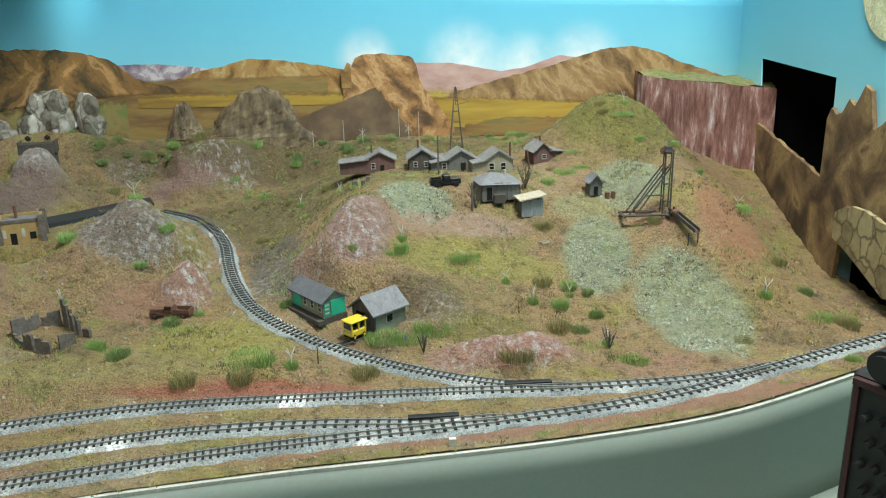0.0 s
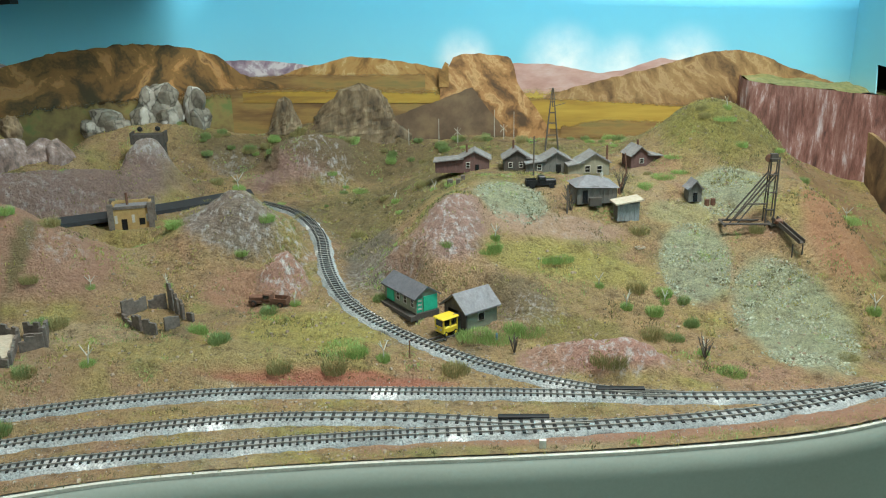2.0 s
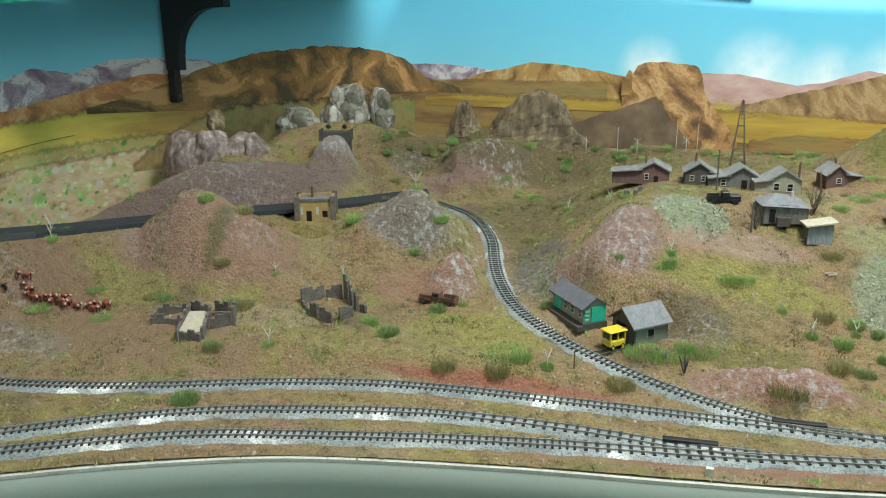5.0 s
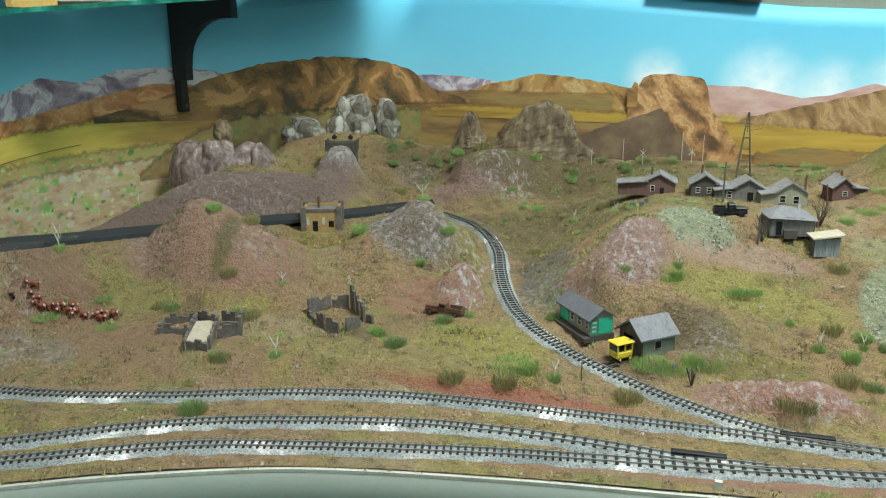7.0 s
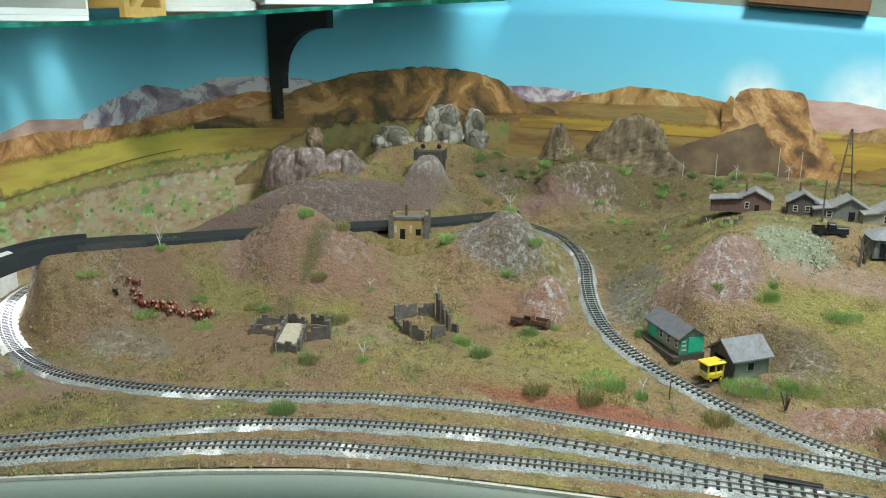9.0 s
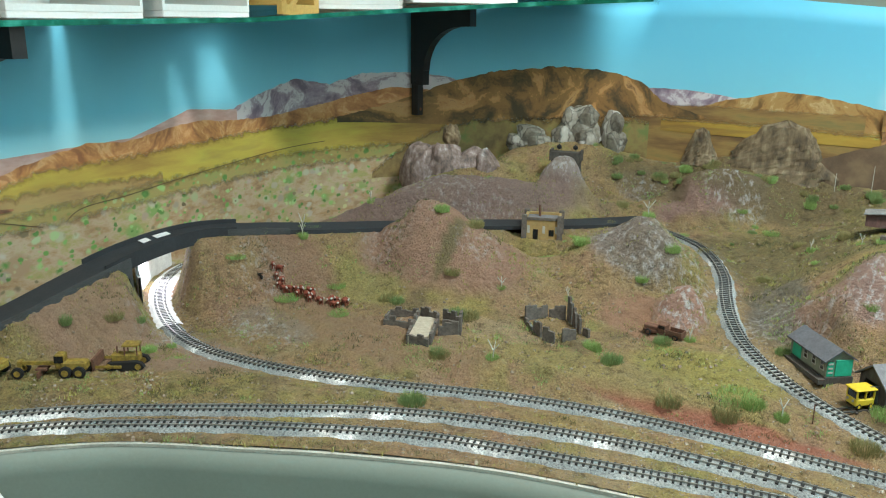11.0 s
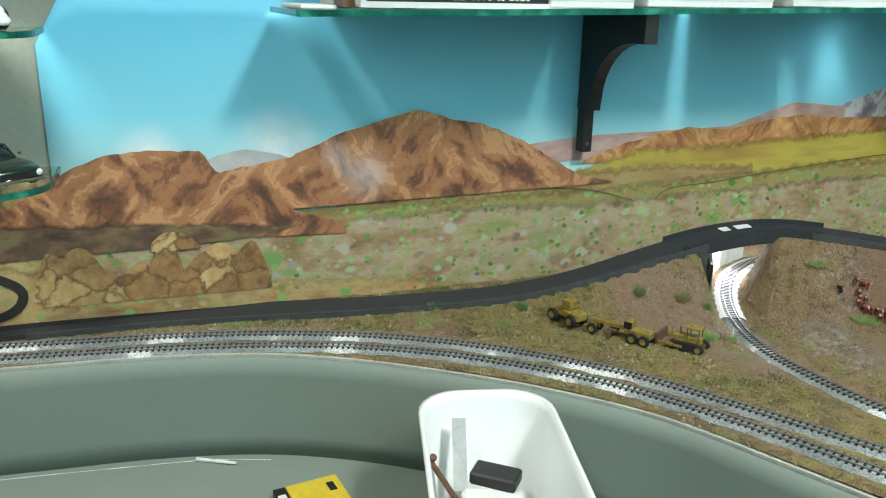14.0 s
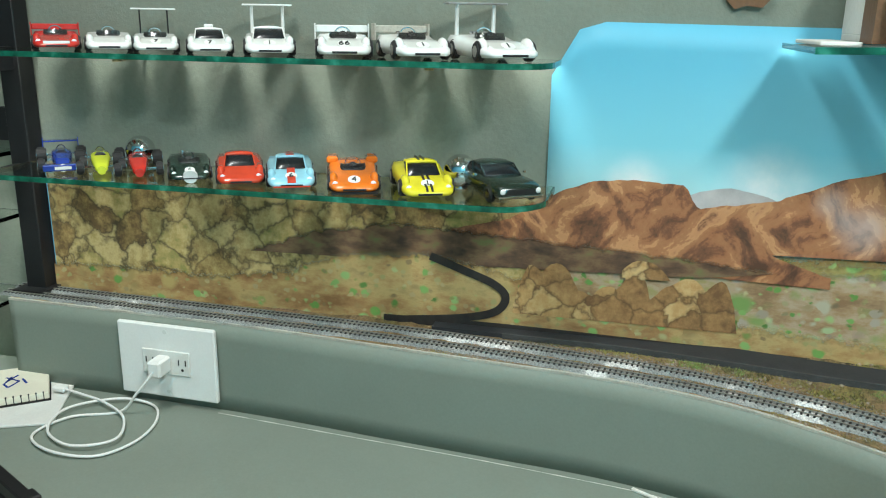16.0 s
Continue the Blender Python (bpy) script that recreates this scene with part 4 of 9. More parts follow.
P_ORANGE = brushed_hill("paint_orange_range", [(0.36, (0.26, 0.10, 0.04)), (0.46, (0.43, 0.18, 0.06)), (0.52, (0.52, 0.24, 0.085)), (0.57, (0.62, 0.34, 0.15)), (0.66, (0.38, 0.16, 0.06))], 44)
P_PLAIN = thinning(painted("paint_ochre_plain", [(0.34, (0.24, 0.13, 0.035)), (0.44, (0.34, 0.21, 0.045)), (0.52, (0.43, 0.30, 0.055)), (0.60, (0.48, 0.37, 0.06)), (0.70, (0.37, 0.27, 0.06))], 5, (0.6, 0.6, 3.2)))
P_OCHRE = thinning(painted("paint_ochre_field", [(0.34, (0.24, 0.135, 0.03)), (0.5, (0.38, 0.235, 0.035)), (0.66, (0.47, 0.31, 0.05))], 10, (0.5, 0.5, 5.0)))
P_DARKPLAIN = thinning(painted("paint_brown_plain", [(0.34, (0.13, 0.07, 0.028)), (0.46, (0.22, 0.125, 0.042)), (0.56, (0.29, 0.18, 0.055)), (0.68, (0.19, 0.15, 0.05))], 12, (0.6, 0.6, 3.5)))
P_TANLAND = thinning(painted("paint_tan_land", [(0.34, (0.24, 0.14, 0.06)), (0.46, (0.34, 0.21, 0.085)), (0.56, (0.40, 0.27, 0.10)), (0.68, (0.32, 0.27, 0.11))], 9, (0.7, 0.7, 2.8)))
P_SLOPE = thinning(painted("paint_scrub_slope", [(0.34, (0.11, 0.075, 0.03)), (0.46, (0.21, 0.145, 0.055)), (0.56, (0.26, 0.205, 0.07)), (0.66, (0.16, 0.20, 0.06))], 24))
P_MESA = brushed_hill("paint_mesa", [(0.36, (0.09, 0.05, 0.025)), (0.45, (0.21, 0.105, 0.04)), (0.50, (0.36, 0.18, 0.065)), (0.55, (0.42, 0.22, 0.085)), (0.58, (0.56, 0.34, 0.15)), (0.68, (0.24, 0.115, 0.04))], 32)
P_SKIRT = painted("paint_mesa_skirt", [(0.35, (0.105, 0.065, 0.038)), (0.5, (0.15, 0.095, 0.055)), (0.65, (0.21, 0.14, 0.075))], 26)
P_RUST = brushed_hill("paint_rust_mountain", [(0.36, (0.091, 0.041, 0.022)), (0.44, (0.213, 0.086, 0.042)), (0.48, (0.352, 0.143, 0.062)), (0.54, (0.394, 0.172, 0.074)), (0.57, (0.554, 0.275, 0.123)), (0.64, (0.490, 0.229, 0.105)), (0.70, (0.181, 0.075, 0.037))], 26, [(-1.10, 0.215, 0.165, 0.045), (-1.10, 0.175, 0.195, 0.03), (-1.10, 0.19, 0.175, 0.025)])
P_GREY = painted("paint_grey_hill", [(0.35, (0.36, 0.34, 0.34)), (0.65, (0.52, 0.49, 0.48))], 24)
GREENS = [(0.07, 0.17, 0.035), (0.15, 0.33, 0.07), (0.30, 0.48, 0.17)]
P_SCRUB = thinning(scrub_paint("paint_scrub_land", [(0.34, (0.24, 0.14, 0.07)), (0.44, (0.36, 0.235, 0.12)), (0.52, (0.44, 0.33, 0.22)), (0.58, (0.36, 0.30, 0.13)), (0.68, (0.24, 0.28, 0.08))],
                                [(26.0, 0.40, [(0.20, 0.31, 0.09), (0.15, 0.28, 0.07), (0.42, 0.29, 0.18), (0.29, 0.18, 0.09)]), (48.0, 0.42, [(0.42, 0.33, 0.28), (0.30, 0.20, 0.11), (0.26, 0.33, 0.12), (0.48, 0.41, 0.33)]), (62.0, 0.50, GREENS + [(0.44, 0.38, 0.30), (0.16, 0.12, 0.06)]), (105.0, 0.42, GREENS + [(0.50, 0.46, 0.24), (0.13, 0.10, 0.05)])]))
P_FARSCRUB = thinning(scrub_paint("paint_far_scrub", [(0.34, (0.24, 0.16, 0.06)), (0.5, (0.33, 0.25, 0.085)), (0.66, (0.27, 0.27, 0.085))], [(60.0, 0.34, GREENS), (100.0, 0.34, GREENS + [(0.42, 0.34, 0.20)])]))
P_EARTH = thinning(scrub_paint("paint_red_earth", [(0.34, (0.26, 0.13, 0.05)), (0.46, (0.38, 0.22, 0.085)), (0.56, (0.48, 0.34, 0.14)), (0.66, (0.34, 0.24, 0.10))], [(34.0, 0.40, [(0.46, 0.34, 0.13), (0.30, 0.20, 0.08), (0.56, 0.44, 0.18)]), (70.0, 0.34, GREENS + [(0.52, 0.45, 0.26), (0.20, 0.13, 0.05)]), (105.0, 0.40, [(0.16, 0.10, 0.04), (0.46, 0.36, 0.18), (0.24, 0.27, 0.08)])]))
P_DARKROCK = thinning(painted("paint_dark_ruin_ground", [(0.33, (0.05, 0.03, 0.02)), (0.48, (0.13, 0.07, 0.04)), (0.58, (0.20, 0.12, 0.06)), (0.68, (0.16, 0.17, 0.06))], 24, (1, 1, 2.0)))
P_ROCKWALL = stone_paint("paint_rock_wall", [(0.14, 0.085, 0.032), (0.29, 0.19, 0.068), (0.42, 0.30, 0.12), (0.56, 0.43, 0.20), (0.44, 0.32, 0.12), (0.26, 0.24, 0.07)], 19.0, 0.07, 0.06, (1, 1, 1.1))
P_BOULDERS = stone_paint("paint_boulders", [(0.172, 0.086, 0.034), (0.345, 0.184, 0.069), (0.506, 0.299, 0.115), (0.621, 0.425, 0.196)], 26.0, 0.06, 0.045, dark=(0.103, 0.057, 0.023))
P_LINE = plain("paint_dark_line", (0.10, 0.065, 0.03), 0.8)
P_ROADLINE = painted("paint_black_road", [(0.35, (0.014, 0.011, 0.010)), (0.65, (0.030, 0.024, 0.020))], 60)

mural("plain_land", [(0.0, 0.18), (0.45, 0.216), (1.0, 0.222), (1.5, 0.226), (1.62, 0.214), (1.87, 0.200), (2.12, 0.192), (2.36, 0.184), (2.45, 0.162), (2.6, 0.138), (2.75, 0.130), (2.9, 0.122), (3.145, 0.12)], -0.015, 4, P_PLAIN, 0.003, 0.012)
mural("pink_range", [(0.22, 0.24), (0.283, 0.262), (0.324, 0.269), (0.385, 0.249), (0.43, 0.243), (0.517, 0.260), (0.582, 0.262), (0.66, 0.252), (0.72, 0.24)], 0.2, 0, P_PINK, 0.001)
mural("purple_range", [(1.45, 0.26), (1.52, 0.280), (1.6, 0.288), (1.69, 0.287), (1.764, 0.268), (1.837, 0.281), (1.945, 0.252), (2.014, 0.228), (2.1, 0.21)], 0.19, 0, P_PURPLE)
mural("pale_range", [(1.98, 0.236), (2.086, 0.244), (2.2, 0.211), (2.32, 0.208), (2.45, 0.205), (2.6, 0.19)], 0.17, 1, P_PINK, 0.001)
mural("purple_ridge", [(0.93, 0.258), (0.974, 0.265), (1.03, 0.271), (1.09, 0.272), (1.14, 0.27)], 0.235, 0, P_PURPLE, 0.001)
mural("orange_range", [(1.48, 0.245), (1.55, 0.253), (1.633, 0.259), (1.789, 0.231), (1.9, 0.216), (2.0, 0.218), (2.076, 0.225), (2.21, 0.206), (2.276, 0.212), (2.39, 0.190), (2.47, 0.16)], 0.165, 2, P_ORANGE)
mural("brown_hill", [(0.0, 0.216), (0.05, 0.232), (0.108, 0.252), (0.15, 0.27), (0.192, 0.281), (0.243, 0.279), (0.329, 0.254), (0.415, 0.234), (0.466, 0.221), (0.53, 0.205)], [(0.0, 0.13), (0.3, 0.18), (0.53, 0.198)], 5, P_RIGHT)
mural("tan_ridge", [(0.69, 0.248), (0.75, 0.262), (0.80, 0.270), (0.872, 0.277), (0.925, 0.265), (0.965, 0.258), (1.02, 0.24)], 0.205, 2, P_TAN)
mural("field_band", [(0.74, 0.246), (0.9, 0.246), (1.0, 0.247), (1.12, 0.242), (1.25, 0.22)], 0.195, 5, P_DARKPLAIN, 0.001, 0.012)
mural("big_hill", [(1.0, 0.226), (1.078, 0.248), (1.121, 0.283), (1.165, 0.294), (1.21, 0.301), (1.30, 0.304), (1.34, 0.298), (1.365, 0.296), (1.413, 0.292), (1.45, 0.284), (1.523, 0.266), (1.58, 0.244), (1.66, 0.222), (1.75, 0.205)], [(1.0, 0.20), (1.3, 0.175), (1.55, 0.185), (1.75, 0.195)], 6, P_BIG, 0.003)
mural("dark_plain", [(0.0, 0.178), (0.3, 0.19), (0.5, 0.20), (0.8, 0.222), (1.1, 0.225), (1.35, 0.20)], [(0.0, 0.1), (1.35, 0.1)], 7, P_DARKPLAIN, 0.001, 0.02)
mural("brown_slope", [(1.1, 0.215), (1.3, 0.205), (1.45, 0.200), (1.52, 0.184), (1.58, 0.160), (1.64, 0.122), (1.68, 0.091)], 0.08, 8, P_SLOPE, 0.006, 0.03)
mural("yellow_field", [(0.15, 0.176), (0.36, 0.192), (0.56, 0.203)], [(0.15, 0.150), (0.33, 0.152), (0.36, 0.140), (0.44, 0.140), (0.56, 0.15)], 8, P_OCHRE, 0.001, 0.010)
mural("near_field", [(0.10, 0.150), (0.30, 0.160), (0.42, 0.164), (0.50, 0.150)], 0.13, 10, P_DARKPLAIN, 0.002, 0.012)
mural("yellow_strip", [(0.70, 0.212), (0.9, 0.219), (1.08, 0.218)], [(0.70, 0.193), (1.08, 0.196)], 8, P_OCHRE, 0.001, 0.016)
mural("mesa", [(0.515, 0.145), (0.529, 0.166), (0.549, 0.194), (0.574, 0.226), (0.583, 0.268), (0.594, 0.275), (0.63, 0.279), (0.675, 0.280), (0.690, 0.272), (0.699, 0.252), (0.716, 0.225)], [(0.515, 0.139), (0.530, 0.105), (0.716, 0.105)], 10, P_MESA, 0.0025)
mural("mesa_skirt", [(0.595, 0.145), (0.625, 0.180), (0.655, 0.221), (0.675, 0.214), (0.70, 0.204), (0.74, 0.191), (0.80, 0.168), (0.86, 0.150)], 0.11, 11, P_SKIRT)
mural("castle_rock", [(0.697, 0.262), (0.703, 0.266), (0.706, 0.255), (0.716, 0.254), (0.718, 0.246)], 0.222, 11, P_TAN, 0.001)
mural("far_scrub", [(1.5, 0.150), (1.65, 0.152), (2.0, 0.150), (2.24, 0.138), (2.42, 0.132), (2.6, 0.132), (2.8, 0.125), (3.0, 0.118)], 0.04, 6, P_FARSCRUB, 0.004, 0.035)
mural("scrub_band", [(1.5, 0.13), (1.65, 0.125), (2.0, 0.122), (2.24, 0.115), (2.42, 0.110), (2.6, 0.116), (2.8, 0.112), (3.0, 0.105), (3.145, 0.095)], -0.018, 7, P_SCRUB, 0.004, 0.03)
mural("tan_land", [(2.15, 0.152), (2.30, 0.160), (2.45, 0.158), (2.6, 0.141), (2.9, 0.126), (3.1, 0.12)], -0.015, 5, P_TANLAND, 0.004, 0.03)
mural("grey_hill", [(2.84, 0.178), (2.88, 0.198), (2.927, 0.207), (2.96, 0.2), (3.0, 0.18)], 0.16, 5, P_GREY, 0.001)
mural("rust_mountain", [(2.40, 0.138), (2.454, 0.149), (2.50, 0.175), (2.551, 0.204), (2.609, 0.229), (2.65, 0.235), (2.704, 0.250), (2.75, 0.238), (2.801, 0.224), (2.868, 0.195), (2.92, 0.186), (3.0, 0.172)], [(2.40, 0.136), (2.6, 0.132), (3.0, 0.125)], 8, P_RUST)
mural("rust_mesa", [(2.80, 0.104), (2.859, 0.123), (2.934, 0.163), (2.966, 0.186), (2.976, 0.207), (3.04, 0.211), (3.09, 0.207), (3.14, 0.184), (3.19, 0.152), (3.27, 0.132)], [(2.80, 0.09), (3.0, 0.095), (3.27, 0.10)], 9, P_RUST)
mural("rock_shade", [(2.86, 0.1065), (2.95, 0.116), (3.05, 0.122), (3.2, 0.130), (3.35, 0.136), (3.46, 0.118), (3.56, 0.082)], [(2.86, 0.105), (2.95, 0.092), (3.2, 0.085), (3.56, 0.080)], 10, P_DARKROCK, 0.004, 0.016)
mural("earth_band", [(2.62, 0.005), (2.75, 0.03), (2.95, 0.04), (3.15, 0.07), (3.3, 0.10), (3.42, 0.09), (3.5, 0.06), (3.6, 0.045), (3.88, 0.040)], -0.02, 11, P_EARTH, 0.004, 0.03)
random.seed(5)


def boulder_heap(name, s0, s1, low, high, count, layer):
    """Rounded boulders painted in a row, their tops in bumps."""
    bumps = [(s0 + (s1 - s0) * (i + random.uniform(0.2, 0.8)) / count, random.uniform(0.5, 1.0), (s1 - s0) / count * random.uniform(0.6, 0.95)) for i in range(count)]
    top = []
    for s in np.linspace(s0, s1, 70):
        h = max([k * math.sqrt(max(0.0, 1 - ((s - c) / w) ** 2)) for c, k, w in bumps])
        h *= min(1.0, (s - s0) / 0.02, (s1 - s) / 0.02) ** 0.5
        top.append((float(s), low + 0.0006 + (high - low) * h))
    mural(name, top, low, layer, P_BOULDERS, 0.0005)


boulder_heap("painted_boulders", 2.900, 3.185, 0.024, 0.100, 8, 12)
boulder_heap("painted_far_boulders", 2.985, 3.05, 0.085, 0.125, 1, 11)


def low_board():
    """The lower painted board below the glass shelves."""
    rows = [[wall_at(s, z, 0.0042)[:] for z in np.linspace(-0.02, 0.19, 8)] for s in np.linspace(S_LEFT + YB - COVE + 0.162, S_LEFT + YB - COVE + 0.90, 20)]
    ob = grid_mesh("backdrop_board_low", np.array(rows), P_ROCKWALL)
    thick = ob.modifiers.new("thickness", "SOLIDIFY")
    thick.thickness, thick.offset = 0.0035, 1.0
    return tagged(ob, "low backdrop board painted with pale rock slabs and scrub", "backdrop", kind="structure")


low_board()
mural("painted_rock_slabs", [(3.14, 0.10), (3.2, 0.135), (3.3, 0.15), (3.4, 0.188), (3.88, 0.188)], -0.015, 8, P_ROCKWALL, 0.004, 0.02)


def painted_line(name, pts, wide, off, material):
    line = spline([(a, b, 0) for a, b in pts], 0.004)
    way = np.gradient(line[:, :2], axis=0)
    way /= np.linalg.norm(way, axis=1)[:, None] + 1e-9
    rows = [[wall_at(p[0] - w[1] * k, p[1] + w[0] * k, off)[:] for k in (-wide, 0, wide)] for p, w in zip(line, way)]
    ob = grid_mesh(name, np.array(rows), material)
    ob.parent = BOARD
    return ob


painted_line("painted_lane", [(3.295, 0.094), (3.25, 0.078), (3.208, 0.062), (3.192, 0.045), (3.205, 0.024), (3.25, 0.011), (3.33, 0.001)], 0.0055, 0.0166, P_ROADLINE)
painted_line("painted_lane_end", [(3.36, -0.001), (3.2, 0.001), (3.0, -0.002), (2.8, -0.006), (2.68, -0.01)], 0.007, 0.0168, P_ROADLINE)
painted_line("painted_trail", [(2.334, 0.098), (2.30, 0.12), (2.22, 0.126), (2.131, 0.135), (2.0, 0.146), (1.88, 0.155), (1.779, 0.161)], 0.0007, 0.0108, P_LINE)
painted_line("painted_far_trail", [(2.90, 0.131), (2.75, 0.134), (2.6, 0.137), (2.45, 0.128), (2.36, 0.105)], 0.0007, 0.0109, P_LINE)

# ---- shapes for the things ----
def cyl(bm, a, b, r0, r1=None, k=8, cap=True):
    """A tapered rod from a to b."""
    a, b = Vector(a), Vector(b)
    r1 = r0 if r1 is None else r1
    m = Matrix.Translation((a + b) / 2) @ (b - a).to_track_quat("Z", "Y").to_matrix().to_4x4()
    return bmesh.ops.create_cone(bm, cap_ends=cap, segments=k, radius1=r0, radius2=r1, depth=(b - a).length, matrix=m)["verts"]


def ball(bm, c, r, k=1, squash=(1, 1, 1), rough=0.0, seed=0):
    made = bmesh.ops.create_icosphere(bm, subdivisions=k, radius=1.0)["verts"]
    for v in made:
        f = 1 + rough * noise.noise(v.co * 1.7 + Vector((seed * 3.1, seed, 0)))
        v.co = Vector((c[0] + v.co.x * r * squash[0] * f, c[1] + v.co.y * r * squash[1] * f, c[2] + v.co.z * r * squash[2] * f))
    return made


def thing(name, label, category, x, y, z=None, turn=0.0, group="", kind=""):
    base = new(name)
    base.matrix_basis = pose(x, y, ground_z(x, y) if z is None else z, 0, 0, turn)
    return tagged(base, label, category, group, kind)


def piece(name, material, parent, *boxes, label="", bevel=0.0):
    bm = bmesh.new()
    for b in boxes:
        box(bm, *b)
    if bevel:
        bmesh.ops.bevel(bm, geom=bm.edges[:], offset=bevel, segments=1, affect="EDGES")
    return link(name, bm, material, parent, label)


def prism(bm, outline, y0, y1):
    """An outline of (x, z) pairs drawn out from y0 to y1."""
    a = [bm.verts.new((x, y0, z)) for x, z in outline]
    b = [bm.verts.new((x, y1, z)) for x, z in outline]
    bm.faces.new(a[::-1])
    bm.faces.new(b)
    k = len(a)
    for i in range(k):
        bm.faces.new((a[i], a[(i + 1) % k], b[(i + 1) % k], b[i]))
    bmesh.ops.recalc_face_normals(bm, faces=bm.faces[:])


WOOD_GREY = matte("weathered_grey_boards", (0.13, 0.125, 0.11), 0.9, 60, 0.45, 0.5, 0.0006, stretch=(6, 6, 1))
WOOD_DARK = matte("dark_weathered_boards", (0.065, 0.055, 0.045), 0.9, 60, 0.45, 0.5, 0.0006, stretch=(6, 6, 1))
WOOD_RED = matte("faded_maroon_boards", (0.12, 0.065, 0.055), 0.9, 60, 0.4, 0.5, 0.0006, stretch=(6, 6, 1))
WOOD_CREAM = matte("faded_cream_boards", (0.26, 0.24, 0.17), 0.9, 60, 0.3, 0.5, 0.0006, stretch=(6, 6, 1))
WOOD_BLUE = matte("bleached_blue_boards", (0.24, 0.26, 0.26), 0.9, 60, 0.4, 0.5, 0.0006, stretch=(6, 6, 1))
SHINGLE = matte("grey_shingle", (0.17, 0.165, 0.17), 0.85, 90, 0.35, 0.6, 0.0006)
SHINGLE_WORN = matte("worn_pale_shingle", (0.20, 0.19, 0.18), 0.85, 80, 0.5, 0.6, 0.0006)
SLATE = matte("dark_slate_roof", (0.10, 0.10, 0.11), 0.8, 90, 0.35, 0.5, 0.0006)
TEAL = matte("teal_green_paint", (0.02, 0.36, 0.21), 0.6, 90, 0.2)
OLIVE = matte("olive_siding", (0.20, 0.21, 0.15), 0.8, 80, 0.25)
YELLOW = matte("yellow_paint", (0.62, 0.44, 0.03), 0.45, 90, 0.15)
YELLOW_OLD = matte("dirty_yellow_paint", (0.24, 0.16, 0.025), 0.75, 160, 0.6)
ADOBE = matte("ochre_adobe", (0.34, 0.225, 0.085), 0.9, 80, 0.25, 0.4, 0.0006)
STONE_DARK = matte("dark_ruin_stone", (0.125, 0.105, 0.088), 0.95, 120, 0.5, 0.8, 0.001)
RUST = matte("rusty_iron", (0.13, 0.06, 0.035), 0.8, 200, 0.5, 0.5, 0.0005)
GLASS_DARK = plain("dark_window", (0.01, 0.012, 0.014), 0.2)
TRIM_PALE = matte("pale_trim", (0.42, 0.40, 0.34), 0.8, 200, 0.25)
STICK_WHITE = matte("bleached_twig", (0.52, 0.50, 0.42), 0.8, 200, 0.15)
STICK_GREY = matte("grey_bark", (0.10, 0.085, 0.07), 0.9, 200, 0.4)
SAND = matte("pale_sand", (0.42, 0.36, 0.27), 0.95, 150, 0.2, 0.5, 0.0006)
RUBBER = plain("black_rubber", (0.012, 0.012, 0.012), 0.7)


def leafy(name, low, high):
    m, n, l, p = nodes_of(name)
    p.inputs["Roughness"].default_value = 0.8
    geo = n.new("ShaderNodeNewGeometry")
    r = ramp_node(n, l, geo.outputs["Random Per Island"], [(0.0, low), (1.0, high)])
    l.new(r.outputs[0], p.inputs["Base Color"])
    return m


LEAF_BRIGHT = leafy("bright_green_fibre", (0.20, 0.32, 0.08), (0.38, 0.52, 0.17))
LEAF_OLIVE = leafy("olive_fibre", (0.20, 0.19, 0.07), (0.38, 0.34, 0.14))
LEAF_DARK = leafy("dark_green_fibre", (0.13, 0.20, 0.06), (0.27, 0.36, 0.13))
LEAF_DEEP = leafy("dark_olive_fibre", (0.055, 0.060, 0.022), (0.17, 0.165, 0.06))
LEAF_STRAW = leafy("straw_fibre", (0.26, 0.24, 0.06), (0.46, 0.42, 0.12))


# ---- buildings ----
def window(parent, x, z, w, h, y, label=""):
    f = piece("window", TRIM_PALE, parent, (x - w / 2 - 0.0008, y - 0.0008, z - h / 2 - 0.0008, x - w / 2, y + 0.001, z + h / 2 + 0.0008), (x + w / 2, y - 0.0008, z - h / 2 - 0.0008, x + w / 2 + 0.0008, y + 0.001, z + h / 2 + 0.0008),
              (x - w / 2, y - 0.0008, z + h / 2, x + w / 2, y + 0.001, z + h / 2 + 0.0008), (x - w / 2, y - 0.0008, z - h / 2 - 0.0008, x + w / 2, y + 0.001, z - h / 2), (x - w / 2, y - 0.0005, z - 0.0003, x + w / 2, y + 0.001, z + 0.0003))
    piece("pane", GLASS_DARK, f, (x - w / 2, y - 0.0002, z - h / 2, x + w / 2, y + 0.0008, z + h / 2))
    return f


